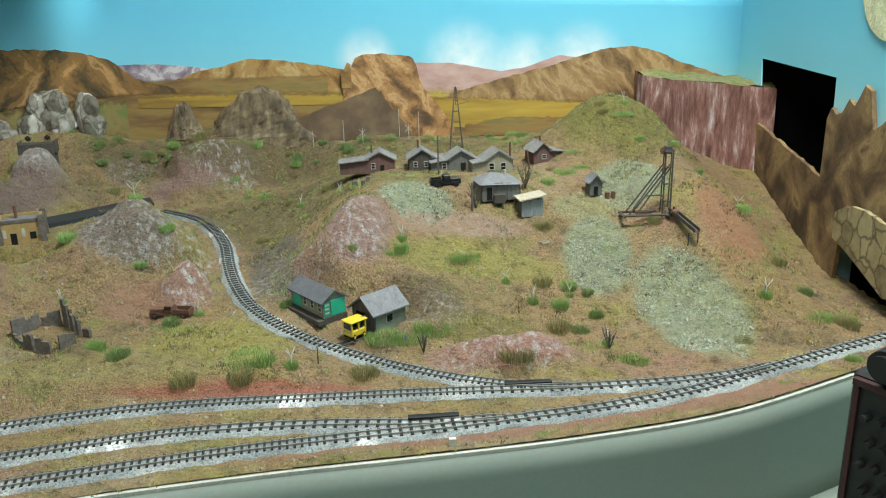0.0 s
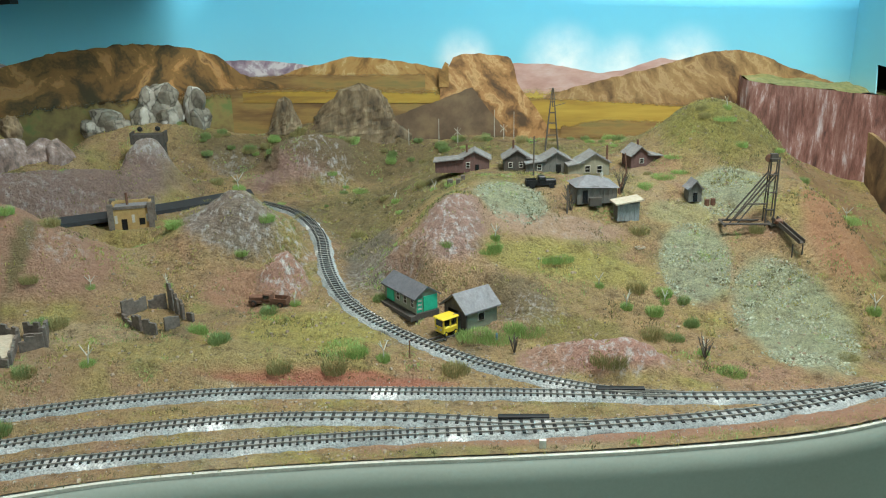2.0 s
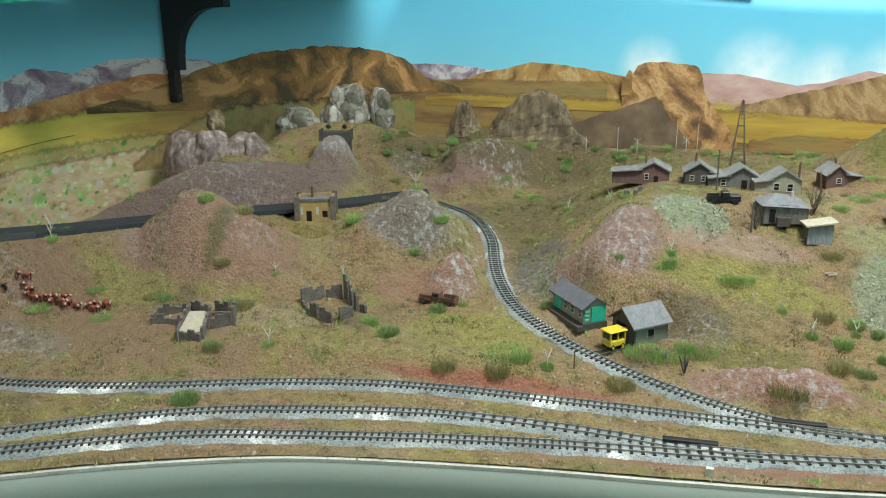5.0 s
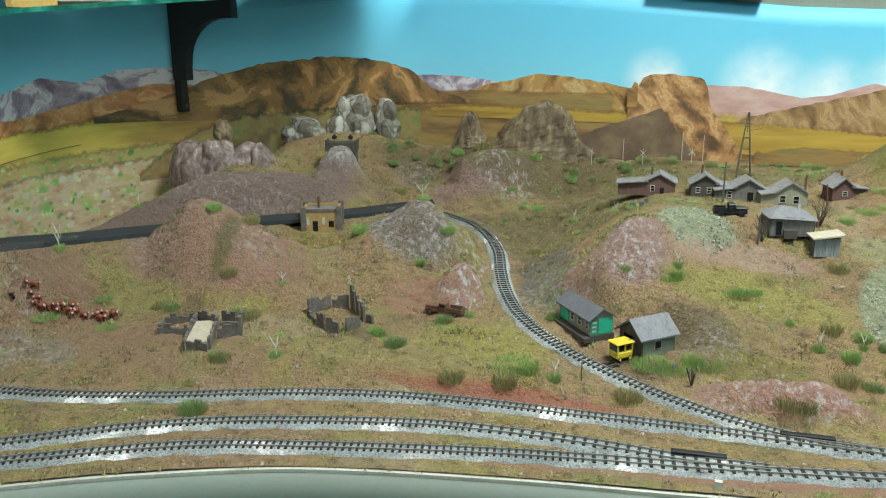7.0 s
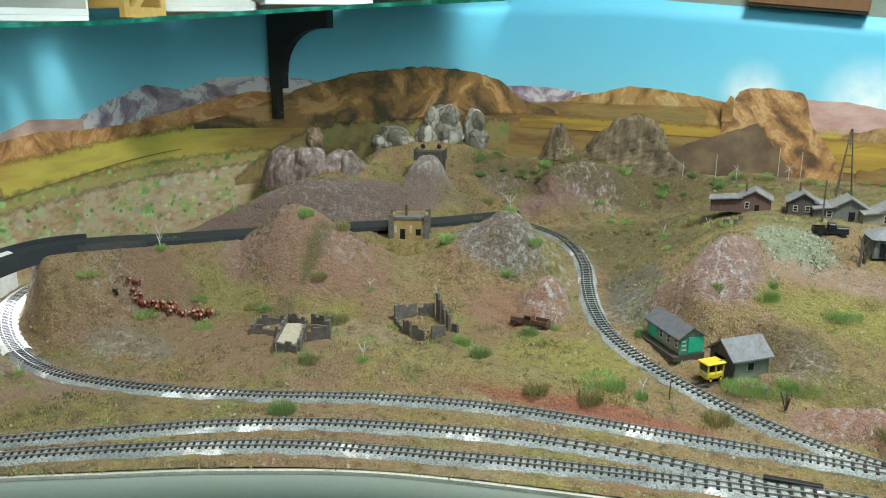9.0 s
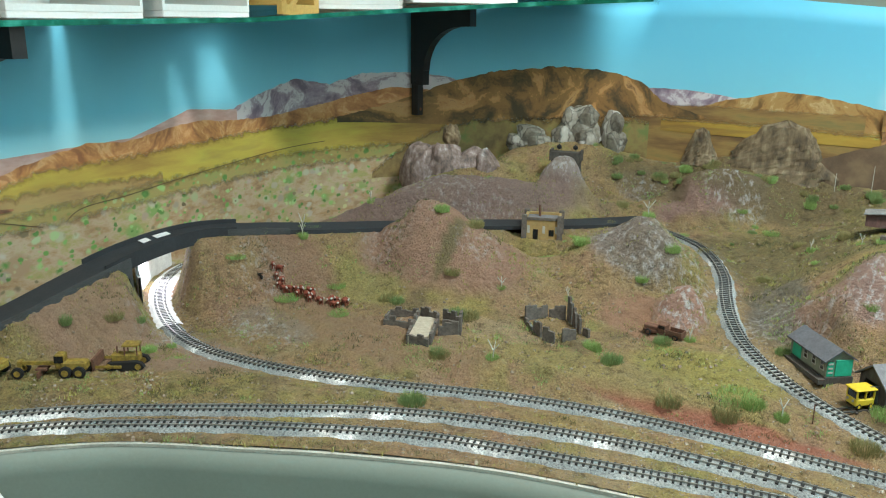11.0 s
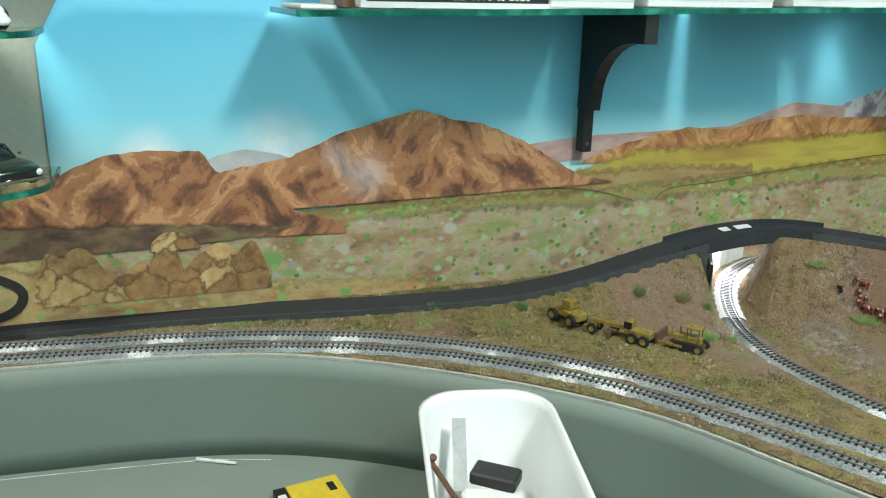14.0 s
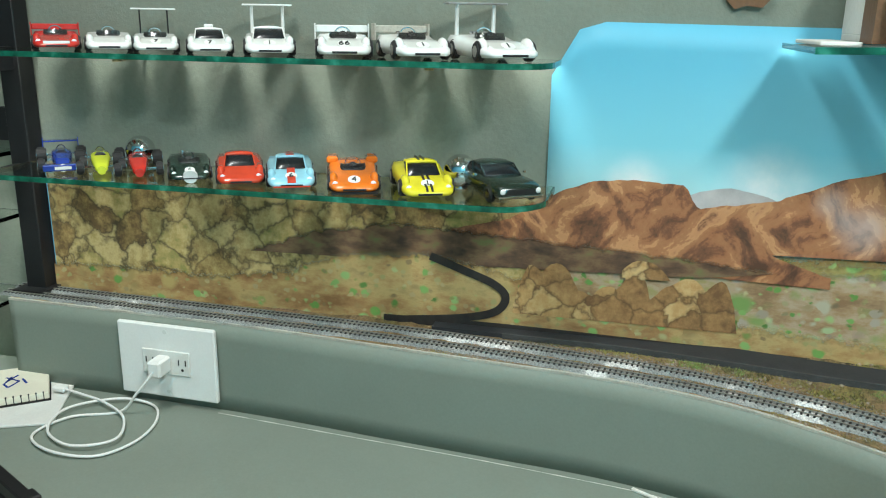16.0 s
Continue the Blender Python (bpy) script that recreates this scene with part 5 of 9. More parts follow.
def cabin(name, label, category, x, y, turn, w, d, h, rise, wall, roof, windows=(), door=None, wing=0.0, chimney=None, group="", over=0.003):
    """A gabled cabin with its gable to the front; wing: width of a lower part at its side."""
    base = thing(name, label, category, x, y, ground_z(x, y) - 0.002, turn, group)
    bm = bmesh.new()
    prism(bm, [(-w / 2, 0), (w / 2, 0), (w / 2, h), (0, h + rise), (-w / 2, h)], -d / 2, d / 2)
    if wing:
        s = -1 if wing < 0 else 1
        prism(bm, [(s * w / 2, 0), (s * w / 2 + wing, 0), (s * w / 2 + wing, h * 0.82), (s * w / 2, h * 0.98)], -d / 2 + 0.001, d / 2 - 0.004)
    link("wall", bm, wall, base)
    run = math.hypot(w / 2, rise)
    for s in (-1, 1):
        bm = bmesh.new()
        n = 5
        for i in range(n):
            a, b = i / n, (i + 1) / n + 0.02
            za, zb = h + rise * (1 - a), h + rise * (1 - b)
            o = [(s * w / 2 * a, za + 0.0016 + 0.0004), (s * w / 2 * b * (1 + over / (w / 2) * (i == n - 1)), zb + 0.0016 - 0.0012 * (i == n - 1)), (s * w / 2 * b, zb - 0.0002), (s * w / 2 * a, za - 0.0002)]
            prism(bm, o, -d / 2 - over + random.uniform(-0.0006, 0.0006), d / 2 + over)
        link("roof", bm, roof, base)
    if wing:
        s = -1 if wing < 0 else 1
        bm = bmesh.new()
        x0, x1 = s * w / 2 * 0.7, s * w / 2 + wing * 1.08
        prism(bm, [(x0, h * 1.03), (x1, h * 0.80), (x1, h * 0.80 + 0.0016), (x0, h * 1.03 + 0.0016)], -d / 2 - over, d / 2 - 0.002)
        link("wing_roof", bm, roof, base)
    for wx, wz, ww, wh in windows:
        window(base, wx, wz, ww, wh, -d / 2)
    if door:
        dx, dw, dh = door
        piece("door", GLASS_DARK, base, (dx - dw / 2, -d / 2 - 0.0006, 0.001, dx + dw / 2, -d / 2 + 0.001, dh))
    if chimney:
        bm = bmesh.new()
        cyl(bm, (chimney[0], chimney[1], h * 0.8), (chimney[0], chimney[1], h + rise + chimney[2]), 0.0016, k=8)
        link("chimney", bm, RUST, base, "rusty stove pipe")
    return base


random.seed(11)
HUTS = "row of abandoned miners' cabins"
cabin("miner_cabin", "maroon board cabin with a long low wing and pale shingle roof", "cabin", -0.062, 1.268, 2, 0.046, 0.036, 0.021, 0.012, WOOD_RED, SHINGLE_WORN, [(-0.010, 0.012, 0.005, 0.008)], (0.004, 0.006, 0.013), -0.038, (-0.012, 0.004, 0.008), HUTS)
cabin("miner_cabin", "brown board cabin with a sagging shingle roof", "cabin", 0.003, 1.262, 4, 0.040, 0.036, 0.021, 0.013, WOOD_DARK, SHINGLE_WORN, [(-0.010, 0.012, 0.005, 0.007), (0.006, 0.012, 0.005, 0.007)], None, 0.022, (-0.004, 0.006, 0.012), HUTS)
cabin("miner_cabin", "grey brown board cabin with a dark doorway", "cabin", 0.062, 1.250, 6, 0.044, 0.036, 0.020, 0.013, WOOD_GREY, SHINGLE_WORN, [(-0.026, 0.011, 0.006, 0.008)], (0.003, 0.008, 0.015), -0.024, None, HUTS)
cabin("miner_cabin", "pale cream board cabin with two dark windows", "cabin", 0.117, 1.232, 8, 0.044, 0.036, 0.021, 0.013, WOOD_CREAM, SHINGLE_WORN, [(-0.011, 0.012, 0.007, 0.009), (0.007, 0.011, 0.007, 0.010)], None, -0.018, (0.019, -0.012, 0.012), HUTS)
cabin("miner_cabin", "small maroon cabin with a broken roof beside the slope", "cabin", 0.186, 1.262, 16, 0.030, 0.034, 0.018, 0.013, WOOD_RED, SHINGLE_WORN, [(0.002, 0.010, 0.006, 0.006)], None, 0.030, (0.004, 0.004, 0.008), HUTS)
cabin("privy", "narrow weathered outhouse with a grey gabled roof", "outhouse", 0.246, 1.128, 8, 0.018, 0.018, 0.018, 0.011, WOOD_GREY, SHINGLE, [], (0.0, 0.006, 0.013), 0.0, None)


def freight_shed():
    base = thing("section_house", "long section house with slate roof and teal green end", "shed", -0.124, 0.916, 0.0245, -51)
    w, d, h, rise = 0.030, 0.070, 0.023, 0.010
    bm = bmesh.new()
    prism(bm, [(-w / 2, 0.003), (w / 2, 0.003), (w / 2, h), (0, h + rise), (-w / 2, h)], -d / 2, d / 2)
    bmesh.ops.rotate(bm, cent=(0, 0, 0), matrix=Matrix.Rotation(radians(90), 3, "Z"), verts=bm.verts[:])
    link("wall", bm, OLIVE, base)
    piece("foundation", WOOD_DARK, base, (-d / 2 - 0.002, -w / 2 - 0.001, -0.012, d / 2 + 0.002, w / 2 + 0.001, 0.003))
    for s in (-1, 1):
        bm = bmesh.new()
        prism(bm, [(0, h + rise + 0.0015), (s * (w / 2 + 0.004), h - 0.0012), (s * (w / 2 + 0.004), h - 0.0028), (0, h + rise - 0.0002)], -d / 2 - 0.003, d / 2 + 0.003)
        bmesh.ops.rotate(bm, cent=(0, 0, 0), matrix=Matrix.Rotation(radians(90), 3, "Z"), verts=bm.verts[:])
        link("roof", bm, SLATE, base)
    piece("end_door", TEAL, base, (d / 2 - 0.0005, -0.005, 0.004, d / 2 + 0.0012, 0.014, 0.022), label="teal green double door")
    piece("end_panel", TEAL, base, (d / 2 - 0.0005, -0.014, 0.004, d / 2 + 0.0008, -0.0068, 0.020), label="teal green panel")
    for z in (0.008, 0.013, 0.018):
        piece("slat", TRIM_PALE, base, (d / 2 + 0.0008, -0.0130, z - 0.0009, d / 2 + 0.0013, -0.008, z + 0.0009))
    piece("side_door", TEAL, base, (-d / 2 + 0.006, -w / 2 - 0.001, 0.004, -d / 2 + 0.022, -w / 2 + 0.001, 0.021), label="teal green side door")
    for x in (-0.004, 0.012, 0.028):
        window(base, x, 0.014, 0.006, 0.009, -w / 2)
    piece("platform", WOOD_DARK, base, (-d / 2 - 0.004, -w / 2 - 0.009, -0.004, d / 2 + 0.003, -w / 2 - 0.001, 0.0015))


freight_shed()


def car_shed():
    base = thing("speeder_shed", "weathered board speeder shed with a grey shingle roof", "shed", -0.051, 0.890, 0.014, -48)
    w, d, h, rise = 0.040, 0.046, 0.024, 0.015
    bm = bmesh.new()
    prism(bm, [(-w / 2, 0), (-w / 2 + 0.007, 0), (-w / 2 + 0.007, 0.021), (w / 2 - 0.011, 0.021), (w / 2 - 0.011, 0), (w / 2, 0), (w / 2, h), (0, h + rise), (-w / 2, h)], -d / 2, -d / 2 + 0.002)
    link("front_wall", bm, WOOD_DARK, base)
    bm = bmesh.new()
    box(bm, -w / 2, -d / 2 + 0.002, 0, -w / 2 + 0.002, d / 2, h)
    box(bm, w / 2 - 0.002, -d / 2 + 0.002, 0, w / 2, d / 2, h)
    prism(bm, [(-w / 2, 0), (w / 2, 0), (w / 2, h), (0, h + rise), (-w / 2, h)], d / 2 - 0.002, d / 2)
    link("wall", bm, OLIVE, base)
    for s in (-1, 1):
        bm = bmesh.new()
        q = 1.18
        prism(bm, [(0, h + rise + 0.0022), (s * w / 2 * q, h + rise - rise * q + 0.0018), (s * w / 2 * q, h + rise - rise * q), (0, h + rise + 0.0002)], -d / 2 - 0.004, d / 2 + 0.004)
        link("roof", bm, SHINGLE, base)
    f = piece("side_window", TRIM_PALE, base, (w / 2 - 0.0005, -0.006, 0.009, w / 2 + 0.0008, 0.004, 0.019))
    piece("pane", GLASS_DARK, f, (w / 2, -0.005, 0.010, w / 2 + 0.0012, 0.003, 0.018))
    piece("door_leaf", WOOD_GREY, base, (w / 2 - 0.012, -d / 2 - 0.010, 0.001, w / 2 - 0.010, -d / 2, 0.021))
    bm = bmesh.new()
    cyl(bm, (-w / 2 - 0.008, d / 2 - 0.012, 0.008), (-w / 2 - 0.008, d / 2 - 0.012, 0.016), 0.005, k=10)
    for v in cyl(bm, (-w / 2 - 0.008, d / 2 - 0.012, 0), (-w / 2 - 0.008, d / 2 - 0.012, 0.008), 0.003, k=8):
        pass
    tank = link("water_barrel", bm, SAND)
    tank.matrix_world = base.matrix_basis.copy()
    tagged(tank, "pale round water barrel behind the sheds", "barrel")


car_shed()


def wheel(parent, x, y, z, r, wide, tyre=None, hub=None):
    bm = bmesh.new()
    cyl(bm, (x, y - wide / 2, z), (x, y + wide / 2, z), r, k=16)
    bmesh.ops.bevel(bm, geom=[e for e in bm.edges if len(e.link_faces) == 2 and e.calc_face_angle(0) > 1], offset=min(r, wide) * 0.18, segments=2, affect="EDGES")
    t = link("wheel", bm, tyre or RUBBER, parent)
    bm = bmesh.new()
    cyl(bm, (x, y - wide / 2 - 0.0004, z), (x, y + wide / 2 + 0.0004, z), r * 0.55, k=12)
    link("rim", bm, hub or YELLOW_OLD, t)


def rail_speeder():
    base = thing("rail_speeder", "small yellow railway speeder parked at the shed door", "rail car", -0.077, 0.858, 0.013, -136)
    base.scale = (0.85, 1.0, 1.12)
    piece("body", YELLOW, base, (-0.013, -0.008, 0.003, 0.013, 0.008, 0.010), bevel=0.0012, label="yellow steel body")
    for x in (-0.0115, 0.0, 0.0115):
        for y in (-0.0072, 0.0072):
            piece("post", YELLOW, base, (x - 0.0008, y - 0.0008, 0.0095, x + 0.0008, y + 0.0008, 0.0180))
    piece("roof", YELLOW, base, (-0.0145, -0.0092, 0.0178, 0.0145, 0.0092, 0.0194), bevel=0.0007)
    piece("seat", RUBBER, base, (-0.008, -0.006, 0.0095, 0.006, 0.006, 0.0125))
    piece("windscreen", GLASS_DARK, base, (0.0112, -0.0062, 0.0102, 0.0118, 0.0062, 0.0172))
    for y in (-0.004, 0.004):
        bm = bmesh.new()
        cyl(bm, (0.0128, y, 0.0078), (0.0142, y, 0.0078), 0.0013, k=10)
        link("headlight", bm, TRIM_PALE, base, "pale round headlight")
    for x in (-0.008, 0.008):
        for y in (-0.0075, 0.0075):
            wheel(base, x, y, 0.0028, 0.0028, 0.0016, RUBBER, YELLOW)
    piece("crossing_boards", WOOD_DARK, thing("set_off_rails", "short dark set off rails before the shed", "rails", -0.079, 0.852, 0.0105, -136), (-0.022, -0.005, 0.0, 0.018, -0.0035, 0.0018), (-0.022, 0.0035, 0.0, 0.018, 0.005, 0.0018), (-0.012, -0.007, -0.001, -0.0095, 0.007, 0.0006), (0.002, -0.007, -0.001, 0.0045, 0.007, 0.0006))


rail_speeder()


def adobe_house():
    base = thing("ruined_house", "ochre adobe ruin with grey stone corners and a sunken roof", "house", -0.572, 1.150, ground_z(-0.572, 1.150) - 0.003, 20)
    w, d, h = 0.056, 0.040, 0.038
    bm = bmesh.new()
    box(bm, -w / 2, -d / 2, 0, w / 2, -d / 2 + 0.004, h - 0.004)
    box(bm, -w / 2, d / 2 - 0.004, 0, w / 2, d / 2, h)
    box(bm, -w / 2, -d / 2 + 0.004, 0, -w / 2 + 0.004, d / 2 - 0.004, h)
    box(bm, w / 2 - 0.004, -d / 2 + 0.004, 0, w / 2, d / 2 - 0.004, h)
    link("wall", bm, ADOBE, base)
    for x in (-w / 2, w / 2):
        for y in (-d / 2, d / 2):
            piece("corner_pier", STONE_DARK, base, (x - 0.004, y - 0.004, 0, x + 0.004, y + 0.004, h + 0.003))
    piece("flat_roof", SHINGLE, base, (-w / 2 + 0.004, -d / 2 + 0.004, h - 0.007, w / 2 - 0.004, d / 2 - 0.004, h - 0.004))
    piece("cornice", STONE_DARK, base, (-w / 2, -d / 2 - 0.001, h - 0.005, w / 2, -d / 2 + 0.003, h - 0.001))
    piece("door", GLASS_DARK, base, (-0.014, -d / 2 - 0.0005, 0, -0.006, -d / 2 + 0.002, 0.018))
    piece("window", GLASS_DARK, base, (0.011, -d / 2 - 0.0005, 0.008, 0.019, -d / 2 + 0.002, 0.018))
    for x in (-0.021, 0.003, 0.023):
        piece("patch", TRIM_PALE, base, (x - 0.002, -d / 2 - 0.0007, 0.012, x + 0.002, -d / 2, 0.024))
    bm = bmesh.new()
    cyl(bm, (-0.006, 0.006, h - 0.005), (-0.006, 0.006, h + 0.014), 0.002, k=8)
    link("chimney", bm, RUST, base, "rusty stove pipe")


adobe_house()


def ruin(name, label, walls, extra=()):
    """Broken walls in plan places: (x0, y0, x1, y1, height at each end), each with a ragged stepped top."""
    cx, cy = walls[0][:2]
    base = thing(name, label, "ruin", cx, cy, 0.0)
    for x0, y0, x1, y1, h0, h1 in walls:
        foot = min(ground_z(x0, y0), ground_z(x1, y1))
        run = math.hypot(x1 - x0, y1 - y0)
        n = max(2, int(run / 0.007))
        top = []
        for i in range(n):
            h = 1.0 * (h0 + (h1 - h0) * (i + 0.5) / n) + random.uniform(-0.003, 0.003)
            top += [(run * i / n, foot + h), (run * (i + 1) / n - 0.0004, foot + h + random.uniform(-0.001, 0.001))]
        bm = bmesh.new()
        prism(bm, [(0, foot - 0.003), (run, foot - 0.003)] + [(u, z) for u, z in top[::-1]], -0.0016, 0.0016)
        bmesh.ops.rotate(bm, cent=(0, 0, 0), matrix=Matrix.Rotation(math.atan2(y1 - y0, x1 - x0), 3, "Z"), verts=bm.verts[:])
        bmesh.ops.translate(bm, vec=(x0 - cx, y0 - cy, 0), verts=bm.verts[:])
        link("wall", bm, STONE_DARK, base)
    for x0, y0, x1, y1, half, z in extra:
        bm = bmesh.new()
        run = math.hypot(x1 - x0, y1 - y0)
        box(bm, 0, -half, ground_z(x0, y0) - 0.002, run, half, ground_z(x0, y0) + z)
        bmesh.ops.rotate(bm, cent=(0, 0, 0), matrix=Matrix.Rotation(math.atan2(y1 - y0, x1 - x0), 3, "Z"), verts=bm.verts[:])
        bmesh.ops.translate(bm, vec=(x0 - cx, y0 - cy, 0), verts=bm.verts[:])
        link("earth_fill", bm, SAND, base)
    return base


ruin("stone_ruin", "roofless dark stone ruin filled with pale sand",
     [(-0.612, 0.770, -0.572, 0.780, 0.011, 0.011), (-0.612, 0.774, -0.626, 0.802, 0.011, 0.009), (-0.626, 0.804, -0.588, 0.814, 0.009, 0.011),
      (-0.561, 0.746, -0.530, 0.748, 0.012, 0.011), (-0.561, 0.749, -0.590, 0.818, 0.012, 0.014), (-0.530, 0.751, -0.557, 0.812, 0.012, 0.016), (-0.588, 0.820, -0.558, 0.814, 0.013, 0.015),
      (-0.536, 0.778, -0.512, 0.787, 0.013, 0.022), (-0.512, 0.790, -0.520, 0.805, 0.024, 0.016), (-0.528, 0.818, -0.536, 0.835, 0.022, 0.016), (-0.553, 0.818, -0.530, 0.812, 0.017, 0.022), (-0.540, 0.795, -0.516, 0.802, 0.014, 0.020)],
     [(-0.545, 0.750, -0.573, 0.813, 0.014, 0.008)])
ruin("stone_ruin", "roofless dark stone ruin with tall broken wall stubs",
     [(-0.466, 0.876, -0.447, 0.902, 0.019, 0.014), (-0.445, 0.903, -0.424, 0.908, 0.009, 0.018), (-0.421, 0.909, -0.411, 0.899, 0.034, 0.028), (-0.408, 0.896, -0.401, 0.888, 0.024, 0.018), (-0.397, 0.885, -0.391, 0.878, 0.022, 0.018), (-0.386, 0.876, -0.375, 0.867, 0.012, 0.016),
      (-0.442, 0.853, -0.427, 0.841, 0.015, 0.018), (-0.423, 0.838, -0.407, 0.837, 0.016, 0.014), (-0.401, 0.845, -0.388, 0.857, 0.017, 0.016), (-0.464, 0.873, -0.445, 0.855, 0.006, 0.006)])


def wreck(name, label, x, y, turn, material, length=0.042, lift=0.0):
    base = thing(name, label, "truck", x, y, ground_z(x, y) + lift, turn)
    piece("chassis", material, base, (-length / 2, -0.006, 0.003, length / 2, 0.006, 0.006))
    piece("cab", material, base, (-0.004, -0.0065, 0.006, 0.006, 0.0065, 0.016), bevel=0.0012)
    piece("hood", material, base, (0.006, -0.005, 0.005, length / 2, 0.005, 0.011), bevel=0.001)
    piece("bed_side", material, base, (-length / 2, -0.0075, 0.006, -0.005, -0.0065, 0.011), (-length / 2, 0.0065, 0.006, -0.005, 0.0075, 0.011), (-length / 2, -0.0065, 0.006, -length / 2 + 0.001, 0.0065, 0.011))
    piece("window", GLASS_DARK, base, (-0.003, -0.0068, 0.0105, 0.005, 0.0068, 0.0145))
    for wx in (-length / 2 + 0.008, length / 2 - 0.007):
        for wy in (-0.0068, 0.0068):
            wheel(base, wx, wy, 0.003, 0.0038, 0.0022, RUBBER, material)
    return base


wreck("rusty_truck", "rusted brown flatbed truck wreck in the grass", -0.300, 0.922, 172, RUST, 0.050)
wreck("abandoned_pickup", "black abandoned pickup wreck below the cabins", 0.036, 1.118, 8, BLACK, 0.042)


def shack():
    base = thing("collapsed_shack", "sagging grey shack with a broken hipped roof", "shack", 0.107, 1.112, ground_z(0.107, 1.112) - 0.002, 12)
    w, d, h = 0.056, 0.040, 0.024
    n = 9
    for i in range(n):
        x0, x1 = -w / 2 + w * i / n, -w / 2 + w * (i + 1) / n - 0.0004
        piece("board", WOOD_GREY, base, (x0, -d / 2, 0, x1, -d / 2 + 0.0016, h + random.uniform(-0.002, 0.001)))
        piece("board", WOOD_GREY, base, (x0, d / 2 - 0.0016, 0, x1, d / 2, h))
    for i in range(6):
        y0 = -d / 2 + d * i / 6
        piece("board", WOOD_GREY, base, (-w / 2, y0, 0, -w / 2 + 0.0016, y0 + d / 6 - 0.0004, h))
        piece("board", WOOD_GREY, base, (w / 2 - 0.0016, y0, 0, w / 2, y0 + d / 6 - 0.0004, h - (0.006 if i < 3 else 0)))
    bm = bmesh.new()
    q = [bm.verts.new(p) for p in ((-w / 2 - 0.003, -d / 2 - 0.003, h), (w / 2 + 0.003, -d / 2 - 0.003, h - 0.003), (w / 2 + 0.003, d / 2 + 0.003, h), (-w / 2 - 0.003, d / 2 + 0.003, h), (-0.008, 0.002, h + 0.012), (0.010, 0.003, h + 0.009))]
    for f in ((0, 1, 5, 4), (1, 2, 5), (2, 3, 4, 5), (3, 0, 4), (3, 2, 1, 0)):
        bm.faces.new([q[i] for i in f])
    bmesh.ops.recalc_face_normals(bm, faces=bm.faces[:])
    link("roof", bm, SHINGLE, base)
    piece("leaning_door", WOOD_DARK, base, (-0.012, -d / 2 - 0.009, -0.001, 0.004, -d / 2 - 0.002, 0.010), label="fallen dark door")
    piece("door", GLASS_DARK, base, (-0.020, -d / 2 - 0.0006, 0.002, -0.013, -d / 2 + 0.001, 0.019))
    bm = bmesh.new()
    cyl(bm, (0.012, 0.0, h), (0.012, 0.0, h + 0.014), 0.002, k=8)
    link("vent_pipe", bm, TRIM_PALE, base)


shack()


def lean_to():
    base = thing("lean_to_shed", "bleached board lean-to shed with a tilted pale roof", "shed", 0.150, 1.082, ground_z(0.150, 1.082) - 0.002, 10)
    w, d = 0.030, 0.020
    for i in range(9):
        x0 = -w / 2 + w * i / 9
        piece("board", WOOD_BLUE, base, (x0, -d / 2, 0, x0 + w / 9 - 0.0005, -d / 2 + 0.0014, 0.0215 + 0.0035 * i / 9))
    piece("side_wall", WOOD_GREY, base, (-w / 2, -d / 2 + 0.0014, 0, -w / 2 + 0.0014, d / 2, 0.022), (w / 2 - 0.0014, -d / 2 + 0.0014, 0, w / 2, d / 2, 0.026), (-w / 2, d / 2 - 0.0014, 0, w / 2, d / 2, 0.022))
    bm = bmesh.new()
    prism(bm, [(-w / 2 - 0.004, 0.0225), (w / 2 + 0.004, 0.028), (w / 2 + 0.004, 0.030), (-w / 2 - 0.004, 0.0245)], -d / 2 - 0.004, d / 2 + 0.006)
    link("roof", bm, SAND, base)


lean_to()


